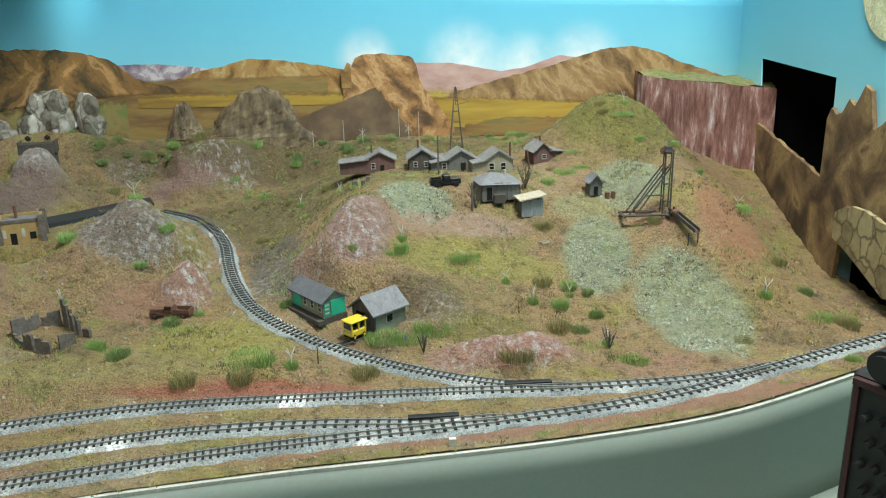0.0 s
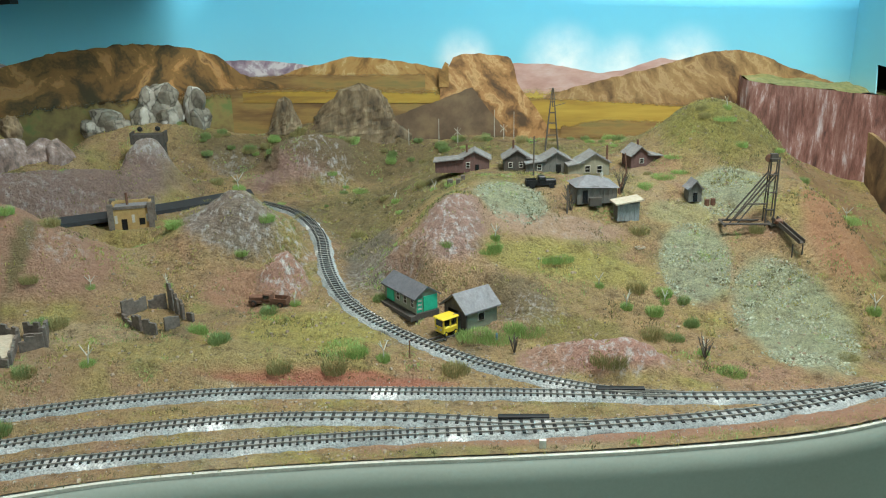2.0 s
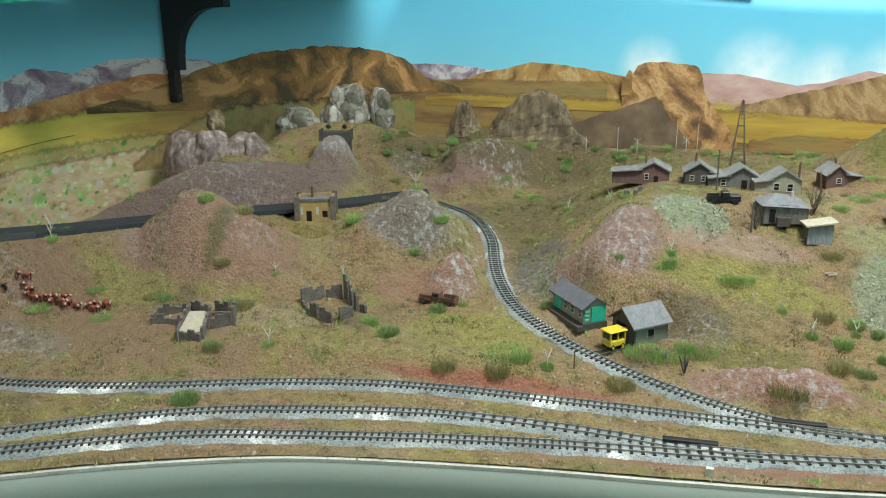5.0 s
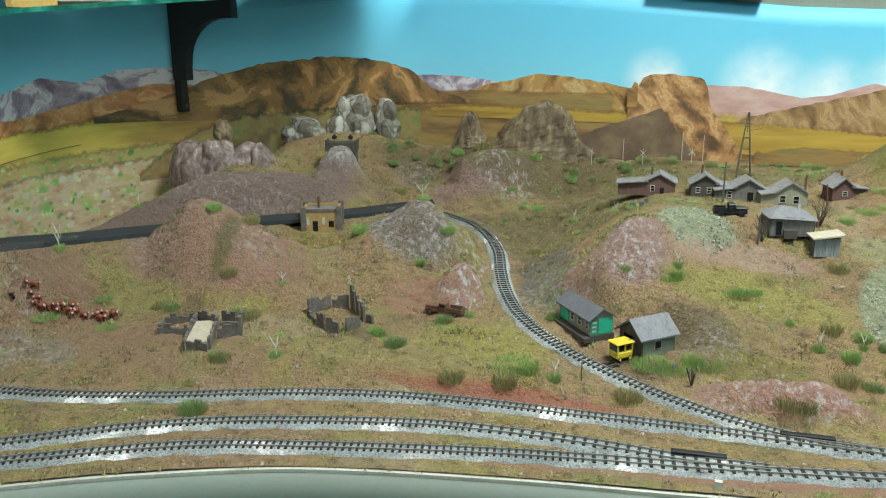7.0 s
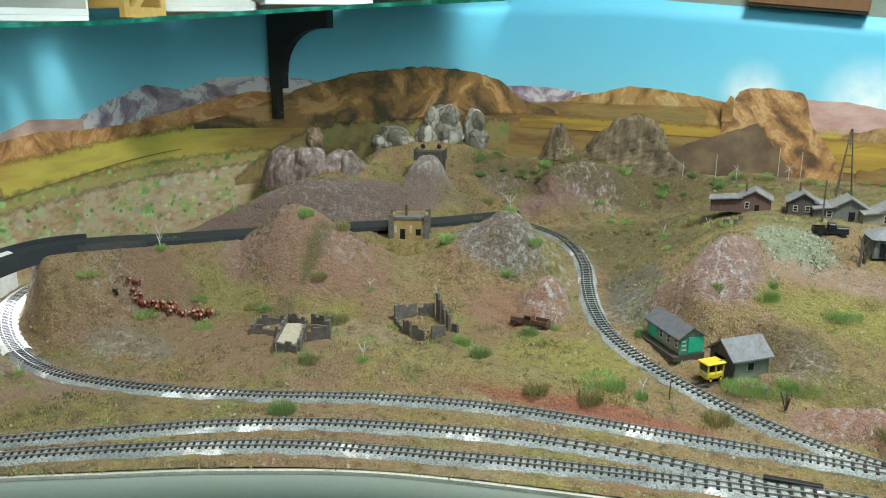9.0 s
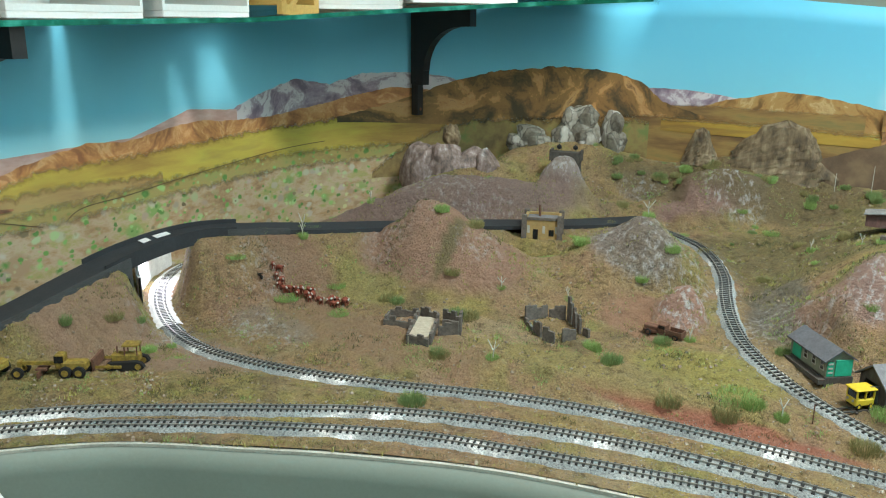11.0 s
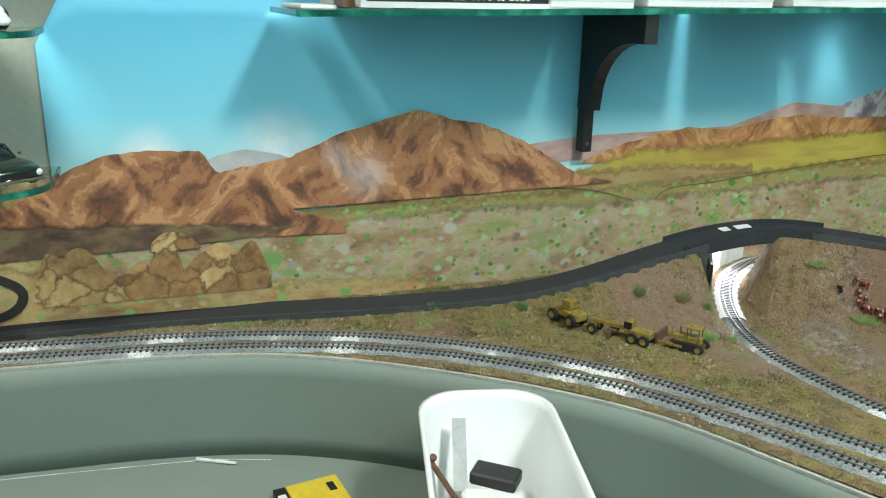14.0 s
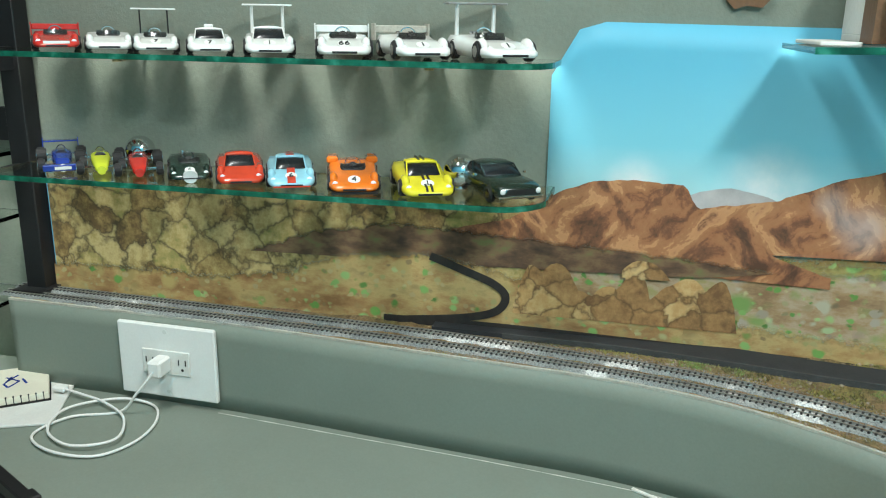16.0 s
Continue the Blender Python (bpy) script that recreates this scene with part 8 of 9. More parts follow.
LOW_Z, HIGH_Z = 0.195, 0.352
for z, name in ((LOW_Z, "clear glass wall shelf with a row of bright model cars"), (HIGH_Z, "clear glass wall shelf with a row of white model cars")):
    f = round_front(-0.955, -0.885, -0.150)
    glass_shelf(name, f, [(XL + 0.004, -0.885), (XL + 0.004, -0.150)], z)
for z in (0.112, 0.205, 0.362, -0.01):
    f = [(-0.94, -1.42), (-0.94, -1.2), (-0.94, -0.935)]
    glass_shelf("clear glass shelf beyond the black post", f, [(XL + 0.004, -1.42), (XL + 0.004, -0.935)], z)

BOLT = matte("worn_brass", (0.35, 0.27, 0.12), 0.35, 300, 0.2, 0, metal=0.8)
for y, z in ((-0.30, HIGH_Z), (-0.72, HIGH_Z), (-0.30, LOW_Z), (-0.72, LOW_Z)):
    bm = bmesh.new()
    cyl(bm, (0, 0, -0.0135), (0, 0, -0.0065), 0.006, 0.004, k=10)
    cyl(bm, (-0.065, 0, -0.011), (0, 0, -0.011), 0.0025, k=8)
    pin = link("shelf_pin", bm, BOLT)
    pin.matrix_basis = pose(-1.035, y, z)
    tagged(pin, "small brass shelf support pin in the wall", "shelf support", "shelf pins")


def black_post():
    base = tagged(new("shelf_post"), "black metal shelf post with a bracket arm", "post")
    base.matrix_basis = Matrix.Translation((-1.075, -0.912, -0.004))
    piece("upright", BLACK, base, (-0.020, -0.016, 0.0, 0.010, 0.016, 0.62), bevel=0.001)
    piece("bracket_arm", BLACK, base, (0.010, -0.008, 0.345, 0.11, 0.008, 0.357), (0.010, -0.008, 0.325, 0.05, 0.008, 0.346))
    piece("side_arm", BLACK, base, (-0.010, -0.10, 0.245, 0.006, -0.016, 0.272), (-0.010, -0.06, 0.225, 0.006, -0.016, 0.246))
    piece("low_arm", BLACK, base, (0.010, -0.008, 0.183, 0.11, 0.008, 0.193))
    piece("foot", BLACK, base, (-0.022, -0.026, 0.0, 0.030, 0.026, 0.006), label="black foot plate")


black_post()
solid("blue_strip", plain("sky_blue_edge", (0.10, 0.42, 0.68), 0.5), XL + 0.001, -0.894, -0.004, XL + 0.010, -0.884, 0.188, label="narrow blue painted strip at the board's end", category="strip")


# model cars: nose towards +x, wheels on z 0
def car_paint(name, colour, rough=0.22):
    m, n, l, p = nodes_of(name)
    nz = noise_node(n, l, 60.0)
    r = ramp_node(n, l, nz.outputs[0], [(0.3, shade(colour, 0.9)), (0.7, shade(colour, 1.05))])
    l.new(r.outputs[0], p.inputs["Base Color"])
    p.inputs["Roughness"].default_value, p.inputs["Coat Weight"].default_value = rough, 0.5
    return m


C_WHITE, C_RED, C_SCARLET = car_paint("gloss_white", (0.80, 0.81, 0.78)), car_paint("gloss_red", (0.55, 0.03, 0.02)), car_paint("gloss_scarlet", (0.62, 0.055, 0.02))
C_ORANGE, C_YELLOW, C_SKY = car_paint("gloss_orange", (0.80, 0.19, 0.015)), car_paint("gloss_yellow", (0.74, 0.66, 0.03)), car_paint("gloss_sky_blue", (0.30, 0.62, 0.75))
C_GREEN, C_BLUE, C_BLACKGREEN, C_LIME = car_paint("racing_green", (0.012, 0.030, 0.020)), car_paint("gloss_blue", (0.02, 0.05, 0.30)), car_paint("dark_bottle_green", (0.010, 0.022, 0.014)), car_paint("lime_yellow", (0.60, 0.68, 0.04))
CAST = matte("cast_wheel", (0.35, 0.34, 0.30), 0.4, 200, 0.2, 0, metal=0.5)
CHROME = plain("chrome", (0.75, 0.75, 0.75), 0.08, 1.0)
LAMP_GLASS = plain("headlight_glass", (0.78, 0.80, 0.80), 0.1)
STRIPE_RED = car_paint("stripe_red", (0.60, 0.06, 0.03))


def loft(name, stations, material, parent, label="", smoothed=True):
    """A closed body through cross sections (x, half width, bottom, shoulder, crown)."""
    bm = bmesh.new()
    rings = []
    for x, w, z0, z1, c in stations:
        prof = [(-w * 0.90, z0), (-w, z0 + (z1 - z0) * 0.35), (-w * 0.99, z0 + (z1 - z0) * 0.75), (-w * 0.88, z1), (-w * 0.5, z1 + c * 0.8), (0, z1 + c)]
        prof += [(-a, b) for a, b in prof[-2::-1]]
        rings.append([bm.verts.new((x, a, b)) for a, b in prof])
    for p, q in zip(rings, rings[1:]):
        for i in range(len(p) - 1):
            bm.faces.new((p[i], q[i], q[i + 1], p[i + 1]))
        bm.faces.new((p[-1], q[-1], q[0], p[0]))
    bm.faces.new(rings[0])
    bm.faces.new(rings[-1][::-1])
    bmesh.ops.recalc_face_normals(bm, faces=bm.faces[:])
    return link(name, bm, material, parent, label, smoothed)


def figure_text(parent, words, size, x, y, z, slope, material):
    """Characters lying on a car's nose, read from the front."""
    curve = bpy.data.curves.new("racing_number", "FONT")
    curve.body, curve.size, curve.extrude, curve.align_x, curve.align_y = words, size, 0.0003, "CENTER", "CENTER"
    holder = bpy.data.objects.new("racing_number", curve)
    scene.collection.objects.link(holder)
    bpy.context.view_layer.update()
    data = bpy.data.meshes.new_from_object(holder.evaluated_get(bpy.context.evaluated_depsgraph_get()))
    bpy.data.objects.remove(holder)
    data.materials.clear()
    data.materials.append(material)
    ob = new("racing_number", data)
    ob.parent = parent
    ob.matrix_basis = Matrix.Translation((x, y, z)) @ Matrix.Rotation(radians(90), 4, "Z") @ Matrix.Rotation(radians(slope), 4, "X")
    return ob


def roundel(parent, x, y, z, r, slope, words="", colour=None, ink=None):
    bm = bmesh.new()
    bmesh.ops.create_cone(bm, cap_ends=True, segments=18, radius1=r, radius2=r, depth=0.0008)
    ob = link("roundel", bm, colour or C_WHITE, parent)
    ob.matrix_basis = Matrix.Translation((x, y, z)) @ Matrix.Rotation(radians(slope), 4, "Y")
    if words:
        figure_text(parent, words, r * 1.7, x + 0.0006, y, z + 0.0007, slope, ink or BLACK)


def headlights(base, x, y, z, r, material=None):
    for s in (-1, 1):
        bm = bmesh.new()
        ball(bm, (x, s * y, z), r, 2, (0.6, 1, 1))
        link("headlight", bm, material or LAMP_GLASS, base, "clear round headlight", True)


def car_wheels(base, half, xs, r, wide, hub):
    for x in xs:
        for s in (-1, 1):
            wheel(base, x, s * half, r, r, wide, RUBBER, hub)


def model_car(label, y, z, paint, style, x=-1.025, turn=None, number="", extra=None, size=1.0):
    """A scale model car on the shelf, facing the room. style: coupe, spyder or muscle."""
    base = new("model_car")
    turn = math.degrees(math.atan2(-y, -x)) if turn is None else turn
    base.matrix_basis = pose(x, y, z + 0.0005, 0, 0, turn) @ Matrix.Diagonal((size, size, size, 1))
    tagged(base, label, "model car", "model cars on glass shelves")
    if style == "muscle":
        loft("body", [(-0.064, 0.024, 0.010, 0.024, 0.002), (-0.060, 0.027, 0.007, 0.025, 0.002), (-0.030, 0.0285, 0.006, 0.0255, 0.002), (0.010, 0.0285, 0.006, 0.0245, 0.002), (0.045, 0.028, 0.006, 0.024, 0.002), (0.062, 0.0265, 0.007, 0.022, 0.0015), (0.066, 0.0245, 0.009, 0.019, 0.001)], paint, base)
        loft("cabin_glass", [(-0.058, 0.021, 0.024, 0.026, 0.001), (-0.028, 0.021, 0.024, 0.036, 0.0015), (0.000, 0.021, 0.024, 0.0365, 0.0015), (0.018, 0.023, 0.024, 0.026, 0.001)], GLASS_DARK, base)
        loft("roof", [(-0.040, 0.0212, 0.031, 0.034, 0.001), (-0.026, 0.0208, 0.035, 0.0375, 0.0015), (-0.002, 0.0205, 0.0355, 0.0378, 0.0015), (0.002, 0.0205, 0.035, 0.0368, 0.001)], paint, base)
        for s in (-1, 1):
            bm = bmesh.new()
            cyl(bm, (0.018, s * 0.0225, 0.025), (0.001, s * 0.0203, 0.0368), 0.0009, k=6)
            cyl(bm, (-0.020, s * 0.0212, 0.025), (-0.022, s * 0.0206, 0.037), 0.0016, k=6)
            link("window_pillar", bm, paint, base)
            piece("wing_mirror", CHROME, base, (0.009, s * 0.0315 - 0.002, 0.026, 0.012, s * 0.0315 + 0.002, 0.029), bevel=0.0005)
        piece("front_bumper", CHROME, base, (0.064, -0.027, 0.0085, 0.068, 0.027, 0.0115), bevel=0.001, label="chrome front bumper")
        piece("grille", BLACK, base, (0.0645, -0.017, 0.0125, 0.0668, 0.017, 0.0185), label="black grille")
        headlights(base, 0.0655, 0.0215, 0.0162, 0.0034)
        car_wheels(base, 0.0255, (-0.040, 0.040), 0.0105, 0.007, CHROME)
        return base
    tall = 0.0225 if style == "coupe" else 0.0215
    loft("body", [(-0.058, 0.026, 0.009, tall + 0.001, 0.0005), (-0.052, 0.0285, 0.006, tall + 0.002, 0.001), (-0.030, 0.0295, 0.005, tall + 0.0015, 0.001), (-0.005, 0.0285, 0.004, tall - 0.002, 0.001), (0.014, 0.0285, 0.004, tall - 0.003, 0.001),
                  (0.032, 0.0295, 0.004, tall - 0.0035, -0.001), (0.046, 0.0285, 0.004, tall - 0.0075, -0.001), (0.056, 0.0255, 0.0045, 0.0115, 0.0005), (0.0615, 0.020, 0.005, 0.008, 0.0005)], paint, base)
    for x in (-0.033, 0.033):
        for s in (-1, 1):
            bm = bmesh.new()
            ball(bm, (x, s * 0.0235, tall - 0.0085), 0.011, 2, (1.25, 0.52, 0.88))
            link("wheel_arch", bm, paint, base, smoothed=True)
    if style == "coupe":
        loft("cabin_glass", [(-0.040, 0.012, 0.018, 0.024, 0.001), (-0.018, 0.0175, 0.018, 0.0315, 0.0012), (-0.004, 0.018, 0.018, 0.0318, 0.0012), (0.020, 0.0195, 0.016, 0.0195, 0.001)], GLASS_DARK, base)
        loft("roof", [(-0.046, 0.0125, 0.018, 0.0235, 0.001), (-0.030, 0.0165, 0.026, 0.0292, 0.001), (-0.018, 0.0178, 0.030, 0.0328, 0.0014), (-0.004, 0.0174, 0.0305, 0.0328, 0.0012), (0.000, 0.0168, 0.030, 0.0318, 0.001)], paint, base)
        for s in (-1, 1):
            bm = bmesh.new()
            cyl(bm, (0.020, s * 0.0192, 0.019), (-0.001, s * 0.0168, 0.0318), 0.0009, k=6)
            link("window_pillar", bm, paint, base)
    else:
        loft("cockpit", [(-0.022, 0.012, 0.012, tall + 0.0003, 0.0012), (-0.016, 0.0145, 0.012, tall + 0.001, 0.001), (0.004, 0.0145, 0.012, tall - 0.0003, 0.0006), (0.009, 0.012, 0.012, tall - 0.0018, 0.0008)], BLACK, base, "black open cockpit")
        bm = bmesh.new()
        ring = [(0.009 - 0.010 * (1 - math.cos(a)), 0.0165 * math.sin(a)) for a in np.linspace(-1.3, 1.3, 9)]
        for (ax, ay), (bx, by) in zip(ring, ring[1:]):
            q = [bm.verts.new(p) for p in ((ax, ay, tall - 0.003), (bx, by, tall - 0.003), (bx - 0.005, by * 0.9, tall + 0.005), (ax - 0.005, ay * 0.9, tall + 0.005))]
            bm.faces.new(q)
        bmesh.ops.remove_doubles(bm, verts=bm.verts[:], dist=1e-5)
        screen = link("windscreen", bm, GLASS, base)
        screen.visible_shadow = False
        bm = bmesh.new()
        hoop = [(-0.021, 0.009 * math.cos(a), tall + 0.001 + 0.009 * math.sin(a)) for a in np.linspace(0, math.pi, 9)]
        for a, b in zip(hoop, hoop[1:]):
            cyl(bm, a, b, 0.0008, k=6)
        link("roll_hoop", bm, CHROME, base)
        bm = bmesh.new()
        cyl(bm, (-0.004, 0, tall + 0.0015), (-0.0025, 0, tall + 0.0025), 0.0045, k=14)
        link("steering_wheel", bm, RUBBER, base)
        for s in (-1, 1):
            bm = bmesh.new()
            for i in range(4):
                cyl(bm, (-0.040 + i * 0.004, s * 0.007, tall + 0.001), (-0.040 + i * 0.004, s * 0.007, tall + 0.006), 0.0012, 0.0016, k=7)
            link("intake_trumpets", bm, CHROME, base)
    piece("nose_intake", BLACK, base, (0.057, -0.013, 0.0055, 0.0622, 0.013, 0.0078), label="dark nose intake")
    headlights(base, 0.051, 0.0215, 0.0118, 0.0034)
    car_wheels(base, 0.0262, (-0.034, 0.034), 0.0098, 0.0085, CAST)
    if number:
        roundel(base, 0.043, 0.0, 0.0152, 0.0072, 24, number)
    if extra:
        extra(base, tall)
    return base


def stripes(material, offs, wide):
    def add(base, tall):
        for o in offs:
            bm = bmesh.new()
            line = [(0.060, 0.0095), (0.056, 0.0126), (0.046, 0.0146), (0.032, 0.0186), (0.018, 0.0212)]
            for (x0, z0), (x1, z1) in zip(line, line[1:]):
                q = [bm.verts.new(p) for p in ((x0, o - wide, z0), (x0, o + wide, z0), (x1, o + wide, z1), (x1, o - wide, z1))]
                bm.faces.new(q)
            bmesh.ops.remove_doubles(bm, verts=bm.verts[:], dist=1e-5)
            link("nose_stripe", bm, material, base)
            piece("roof_stripe", material, base, (-0.028, o - wide, 0.0322, -0.003, o + wide, 0.0346))
    return add


def high_wing(height, back, wide, material, frame=None):
    def add(base, tall):
        piece("rear_wing", material, base, (back - 0.008, -wide, height, back + 0.008, wide, height + 0.0022), bevel=0.0006)
        for s in (-1, 1):
            bm = bmesh.new()
            cyl(bm, (back, s * wide * 0.62, tall - 0.003), (back, s * wide * 0.62, height), 0.0011 if frame is None else 0.0022, k=7)
            link("wing_strut", bm, frame or BLACK, base)
    return add


def rear_blade(material):
    def add(base, tall):
        piece("rear_wing", material, base, (-0.060, -0.030, tall + 0.004, -0.050, 0.030, tall + 0.012), bevel=0.001)
        piece("wing_end_plate", material, base, (-0.062, -0.0315, tall - 0.004, -0.044, -0.030, tall + 0.014))
        piece("wing_end_plate", material, base, (-0.062, 0.030, tall - 0.004, -0.044, 0.0315, tall + 0.014))
    return add


def fender_tops(base, tall):
    for s in (-1, 1):
        piece("tail_fin", C_ORANGE, base, (-0.056, s * 0.024 - 0.007, tall, -0.030, s * 0.024 + 0.007, tall + 0.008), bevel=0.002)
    piece("front_spoiler", BLACK, base, (0.054, -0.026, 0.002, 0.064, 0.026, 0.0042), label="dark front spoiler")


def gulf(base, tall):
    stripes(STRIPE_RED, (0.0,), 0.005)(base, tall)
    piece("nose_band", STRIPE_RED, base, (0.052, -0.022, 0.0045, 0.0630, 0.022, 0.0062), label="orange red nose band")


def fin(base, tall):
    bm = bmesh.new()
    prism(bm, [(-0.055, tall - 0.002), (-0.022, tall), (-0.026, tall + 0.012), (-0.052, tall + 0.006)], -0.0095, -0.0065)
    link("tail_fin", bm, C_GREEN, base)
    bm = bmesh.new()
    cyl(bm, (0.0585, 0, 0.0095), (0.0625, 0, 0.0085), 0.010, 0.0095, k=18)
    link("nose_ring", bm, C_WHITE, base, "white painted nose ring")


def red_tail(base, tall):
    piece("nose_panel", C_WHITE, base, (0.046, -0.016, 0.0095, 0.0605, 0.016, 0.0128), label="white nose panel")
    rear_blade(C_RED)(base, tall)


model_car("glossy red sports coupe model with clear headlights", -0.548, LOW_Z, C_SCARLET, "coupe")
model_car("light blue racing coupe model with orange red stripe", -0.478, LOW_Z, C_SKY, "coupe", number="6", extra=gulf)
model_car("bright orange open racing car model numbered four", -0.394, LOW_Z, C_ORANGE, "spyder", number="4", extra=fender_tops, size=1.05)
model_car("yellow racing coupe model with twin black stripes", -0.306, LOW_Z, C_YELLOW, "coupe", number="1", turn=24, extra=stripes(BLACK, (-0.0028, 0.0028), 0.0013), size=1.08)
model_car("dark green classic racing car model with tail fin", -0.620, LOW_Z, C_GREEN, "spyder", number="6", extra=fin, size=0.9)
model_car("dark bottle green muscle coupe model with chrome bumper", -0.213, LOW_Z, C_BLACKGREEN, "muscle", turn=34, size=1.02)
model_car("red racing car model with white nose", -0.800, HIGH_Z, C_RED, "spyder", extra=red_tail, size=0.95)
model_car("white open racing car model with roll hoop", -0.722, HIGH_Z, C_WHITE, "spyder", size=0.95)
model_car("white racing car model with a high rear wing", -0.655, HIGH_Z, C_WHITE, "spyder", number="7", extra=high_wing(0.056, -0.046, 0.030, C_WHITE), size=0.92)
model_car("white racing coupe model with dark windscreen", -0.580, HIGH_Z, C_WHITE, "coupe", number="7", extra=lambda b, t: piece("roof_scoop", C_WHITE, b, (-0.026, -0.006, 0.032, -0.014, 0.006, 0.038), bevel=0.001), size=0.92)
model_car("white racing coupe model with a tall strutted wing", -0.500, HIGH_Z, C_WHITE, "coupe", number="1", extra=high_wing(0.058, -0.050, 0.031, C_WHITE, C_WHITE))
model_car("white open racing car model with broad tail wing", -0.404, HIGH_Z, C_WHITE, "spyder", number="66", extra=rear_blade(C_WHITE), size=1.08)
model_car("white long tailed racing car model with flat wing", -0.318, HIGH_Z, C_WHITE, "spyder", number="1", turn=30, extra=rear_blade(TRIM_PALE), size=1.1)
model_car("white racing car model under a tall wing frame", -0.224, HIGH_Z, C_WHITE, "spyder", number="1", turn=32, extra=high_wing(0.054, -0.046, 0.033, matte("grey_wing", (0.25, 0.25, 0.24), 0.5), C_WHITE), size=1.15)


def open_wheeler(label, y, paint, wing):
    base = new("model_car")
    base.matrix_basis = pose(-1.03, y, LOW_Z + 0.0005, 0, 0, math.degrees(math.atan2(-y, 1.03)))
    tagged(base, label, "model car", "model cars on glass shelves")
    loft("body", [(-0.050, 0.008, 0.007, 0.018, 0.001), (-0.020, 0.013, 0.004, 0.020, 0.001), (0.005, 0.0125, 0.004, 0.019, 0.001), (0.035, 0.009, 0.005, 0.014, 0.001), (0.056, 0.0055, 0.006, 0.010, 0.0005)], paint, base)
    loft("cockpit", [(-0.014, 0.006, 0.014, 0.0205, 0.001), (0.006, 0.008, 0.014, 0.0198, 0.001)], BLACK, base, "black open cockpit")
    for x, r, w in ((-0.038, 0.0115, 0.013), (0.036, 0.0092, 0.009)):
        for s in (-1, 1):
            wheel(base, x, s * (0.0255), r, r, w, RUBBER, CHROME)
        bm = bmesh.new()
        for dx in (-0.005, 0.005):
            cyl(bm, (x + dx, -0.022, r), (x + dx, 0.022, r), 0.0008, k=6)
        link("suspension", bm, CHROME, base)
    bm = bmesh.new()
    hoop = [(-0.018, 0.006 * math.cos(a), 0.020 + 0.008 * math.sin(a)) for a in np.linspace(0, math.pi, 8)]
    for a, b in zip(hoop, hoop[1:]):
        cyl(bm, a, b, 0.0008, k=6)
    link("roll_hoop", bm, CHROME, base)
    bm = bmesh.new()
    cyl(bm, (0.0555, 0, 0.0078), (0.0585, 0, 0.0076), 0.0052, k=14)
    link("nose_ring", bm, C_WHITE if wing else paint, base)
    if wing:
        piece("rear_wing", paint, base, (-0.058, -0.022, 0.028, -0.046, 0.022, 0.030), bevel=0.0006)
        piece("wing_end_plate", paint, base, (-0.060, -0.0232, 0.018, -0.044, -0.022, 0.034))
        piece("wing_end_plate", paint, base, (-0.060, 0.022, 0.018, -0.044, 0.0232, 0.034))
        piece("front_wing", paint, base, (0.046, -0.024, 0.004, 0.060, 0.024, 0.012), bevel=0.001)
        piece("lettering_bar", C_WHITE, base, (0.0598, -0.010, 0.006, 0.0605, 0.010, 0.010))


open_wheeler("blue open wheel racing car model with wings", -0.815, C_BLUE, True)
open_wheeler("yellow green open wheel racing car model", -0.755, C_LIME, False)
open_wheeler("red open wheel racing car model", -0.698, C_RED, False)
for x, y, r, label in ((-1.048, -0.262, 0.021, "polished chrome ball behind the cars"), (-1.078, -0.725, 0.020, "polished chrome ball behind the racing cars")):
    bm = bmesh.new()
    ball(bm, (0, 0, r), r, 4)
    cyl(bm, (0, 0, -0.001), (0, 0, 0.003), r * 0.5, k=16)
    ob = link("chrome_ball", bm, CHROME, smoothed=True)
    ob.matrix_basis = Matrix.Translation((x, y, LOW_Z + 0.001))
    tagged(ob, label, "ball")

# upper shelf on black brackets, along the left wall and round the corner
UP_Z = 0.389
UP_FRONT = [tuple(p[:2]) for p in spline([(-0.90, 0.10, 0), (-0.885, 0.30, 0), (-0.885, 0.55, 0), (-0.875, 0.80, 0), (-0.80, 1.02, 0), (-0.65, 1.18, 0), (-0.45, 1.245, 0)], 0.03)]
UP_BACK = [tuple(wall_at(s, 0, 0.009)[:2]) for s in np.linspace(S_LEFT + YB - COVE - 0.10, 1.10, len(UP_FRONT))]
glass_shelf("long clear glass shelf on black brackets above the backdrop", UP_FRONT, UP_BACK, UP_Z, rise=climb)


def wall_bracket(x, y, turn, low, reach):
    base = tagged(new("shelf_bracket"), "black shaped wooden bracket under the glass shelf", "bracket", "shelf brackets")
    top = UP_Z + climb(x + 0.10, y) - 0.0065
    base.matrix_basis = pose(x, y, top, 0, 0, turn)
    drop = top - low
    bm = bmesh.new()
    curve = [(0.034 + (reach * 0.86 - 0.034) * (1 - math.cos(a)), -0.120 + 0.084 * math.sin(a)) for a in np.linspace(0, math.pi / 2, 9)]
    prism(bm, [(0, 0), (0, -drop + 0.06), (0.032, -drop + 0.06), (0.033, -0.1205)] + curve + [(reach, -0.036), (reach, 0)], -0.009, 0.009)
    link("brace", bm, BLACK, base)
    piece("wall_strip", BLACK, base, (0.0, -0.008, -drop, 0.018, 0.008, -drop + 0.0598), bevel=0.001)
    bm = bmesh.new()
    cyl(bm, (0.017, 0, -drop + 0.012), (0.0192, 0, -drop + 0.012), 0.003, k=10)
    link("screw", bm, RUST, base)


wall_bracket(-1.090, 0.530, 0, 0.186, 0.155)
wall_bracket(-0.961, 1.358, -10, 0.205, 0.150)

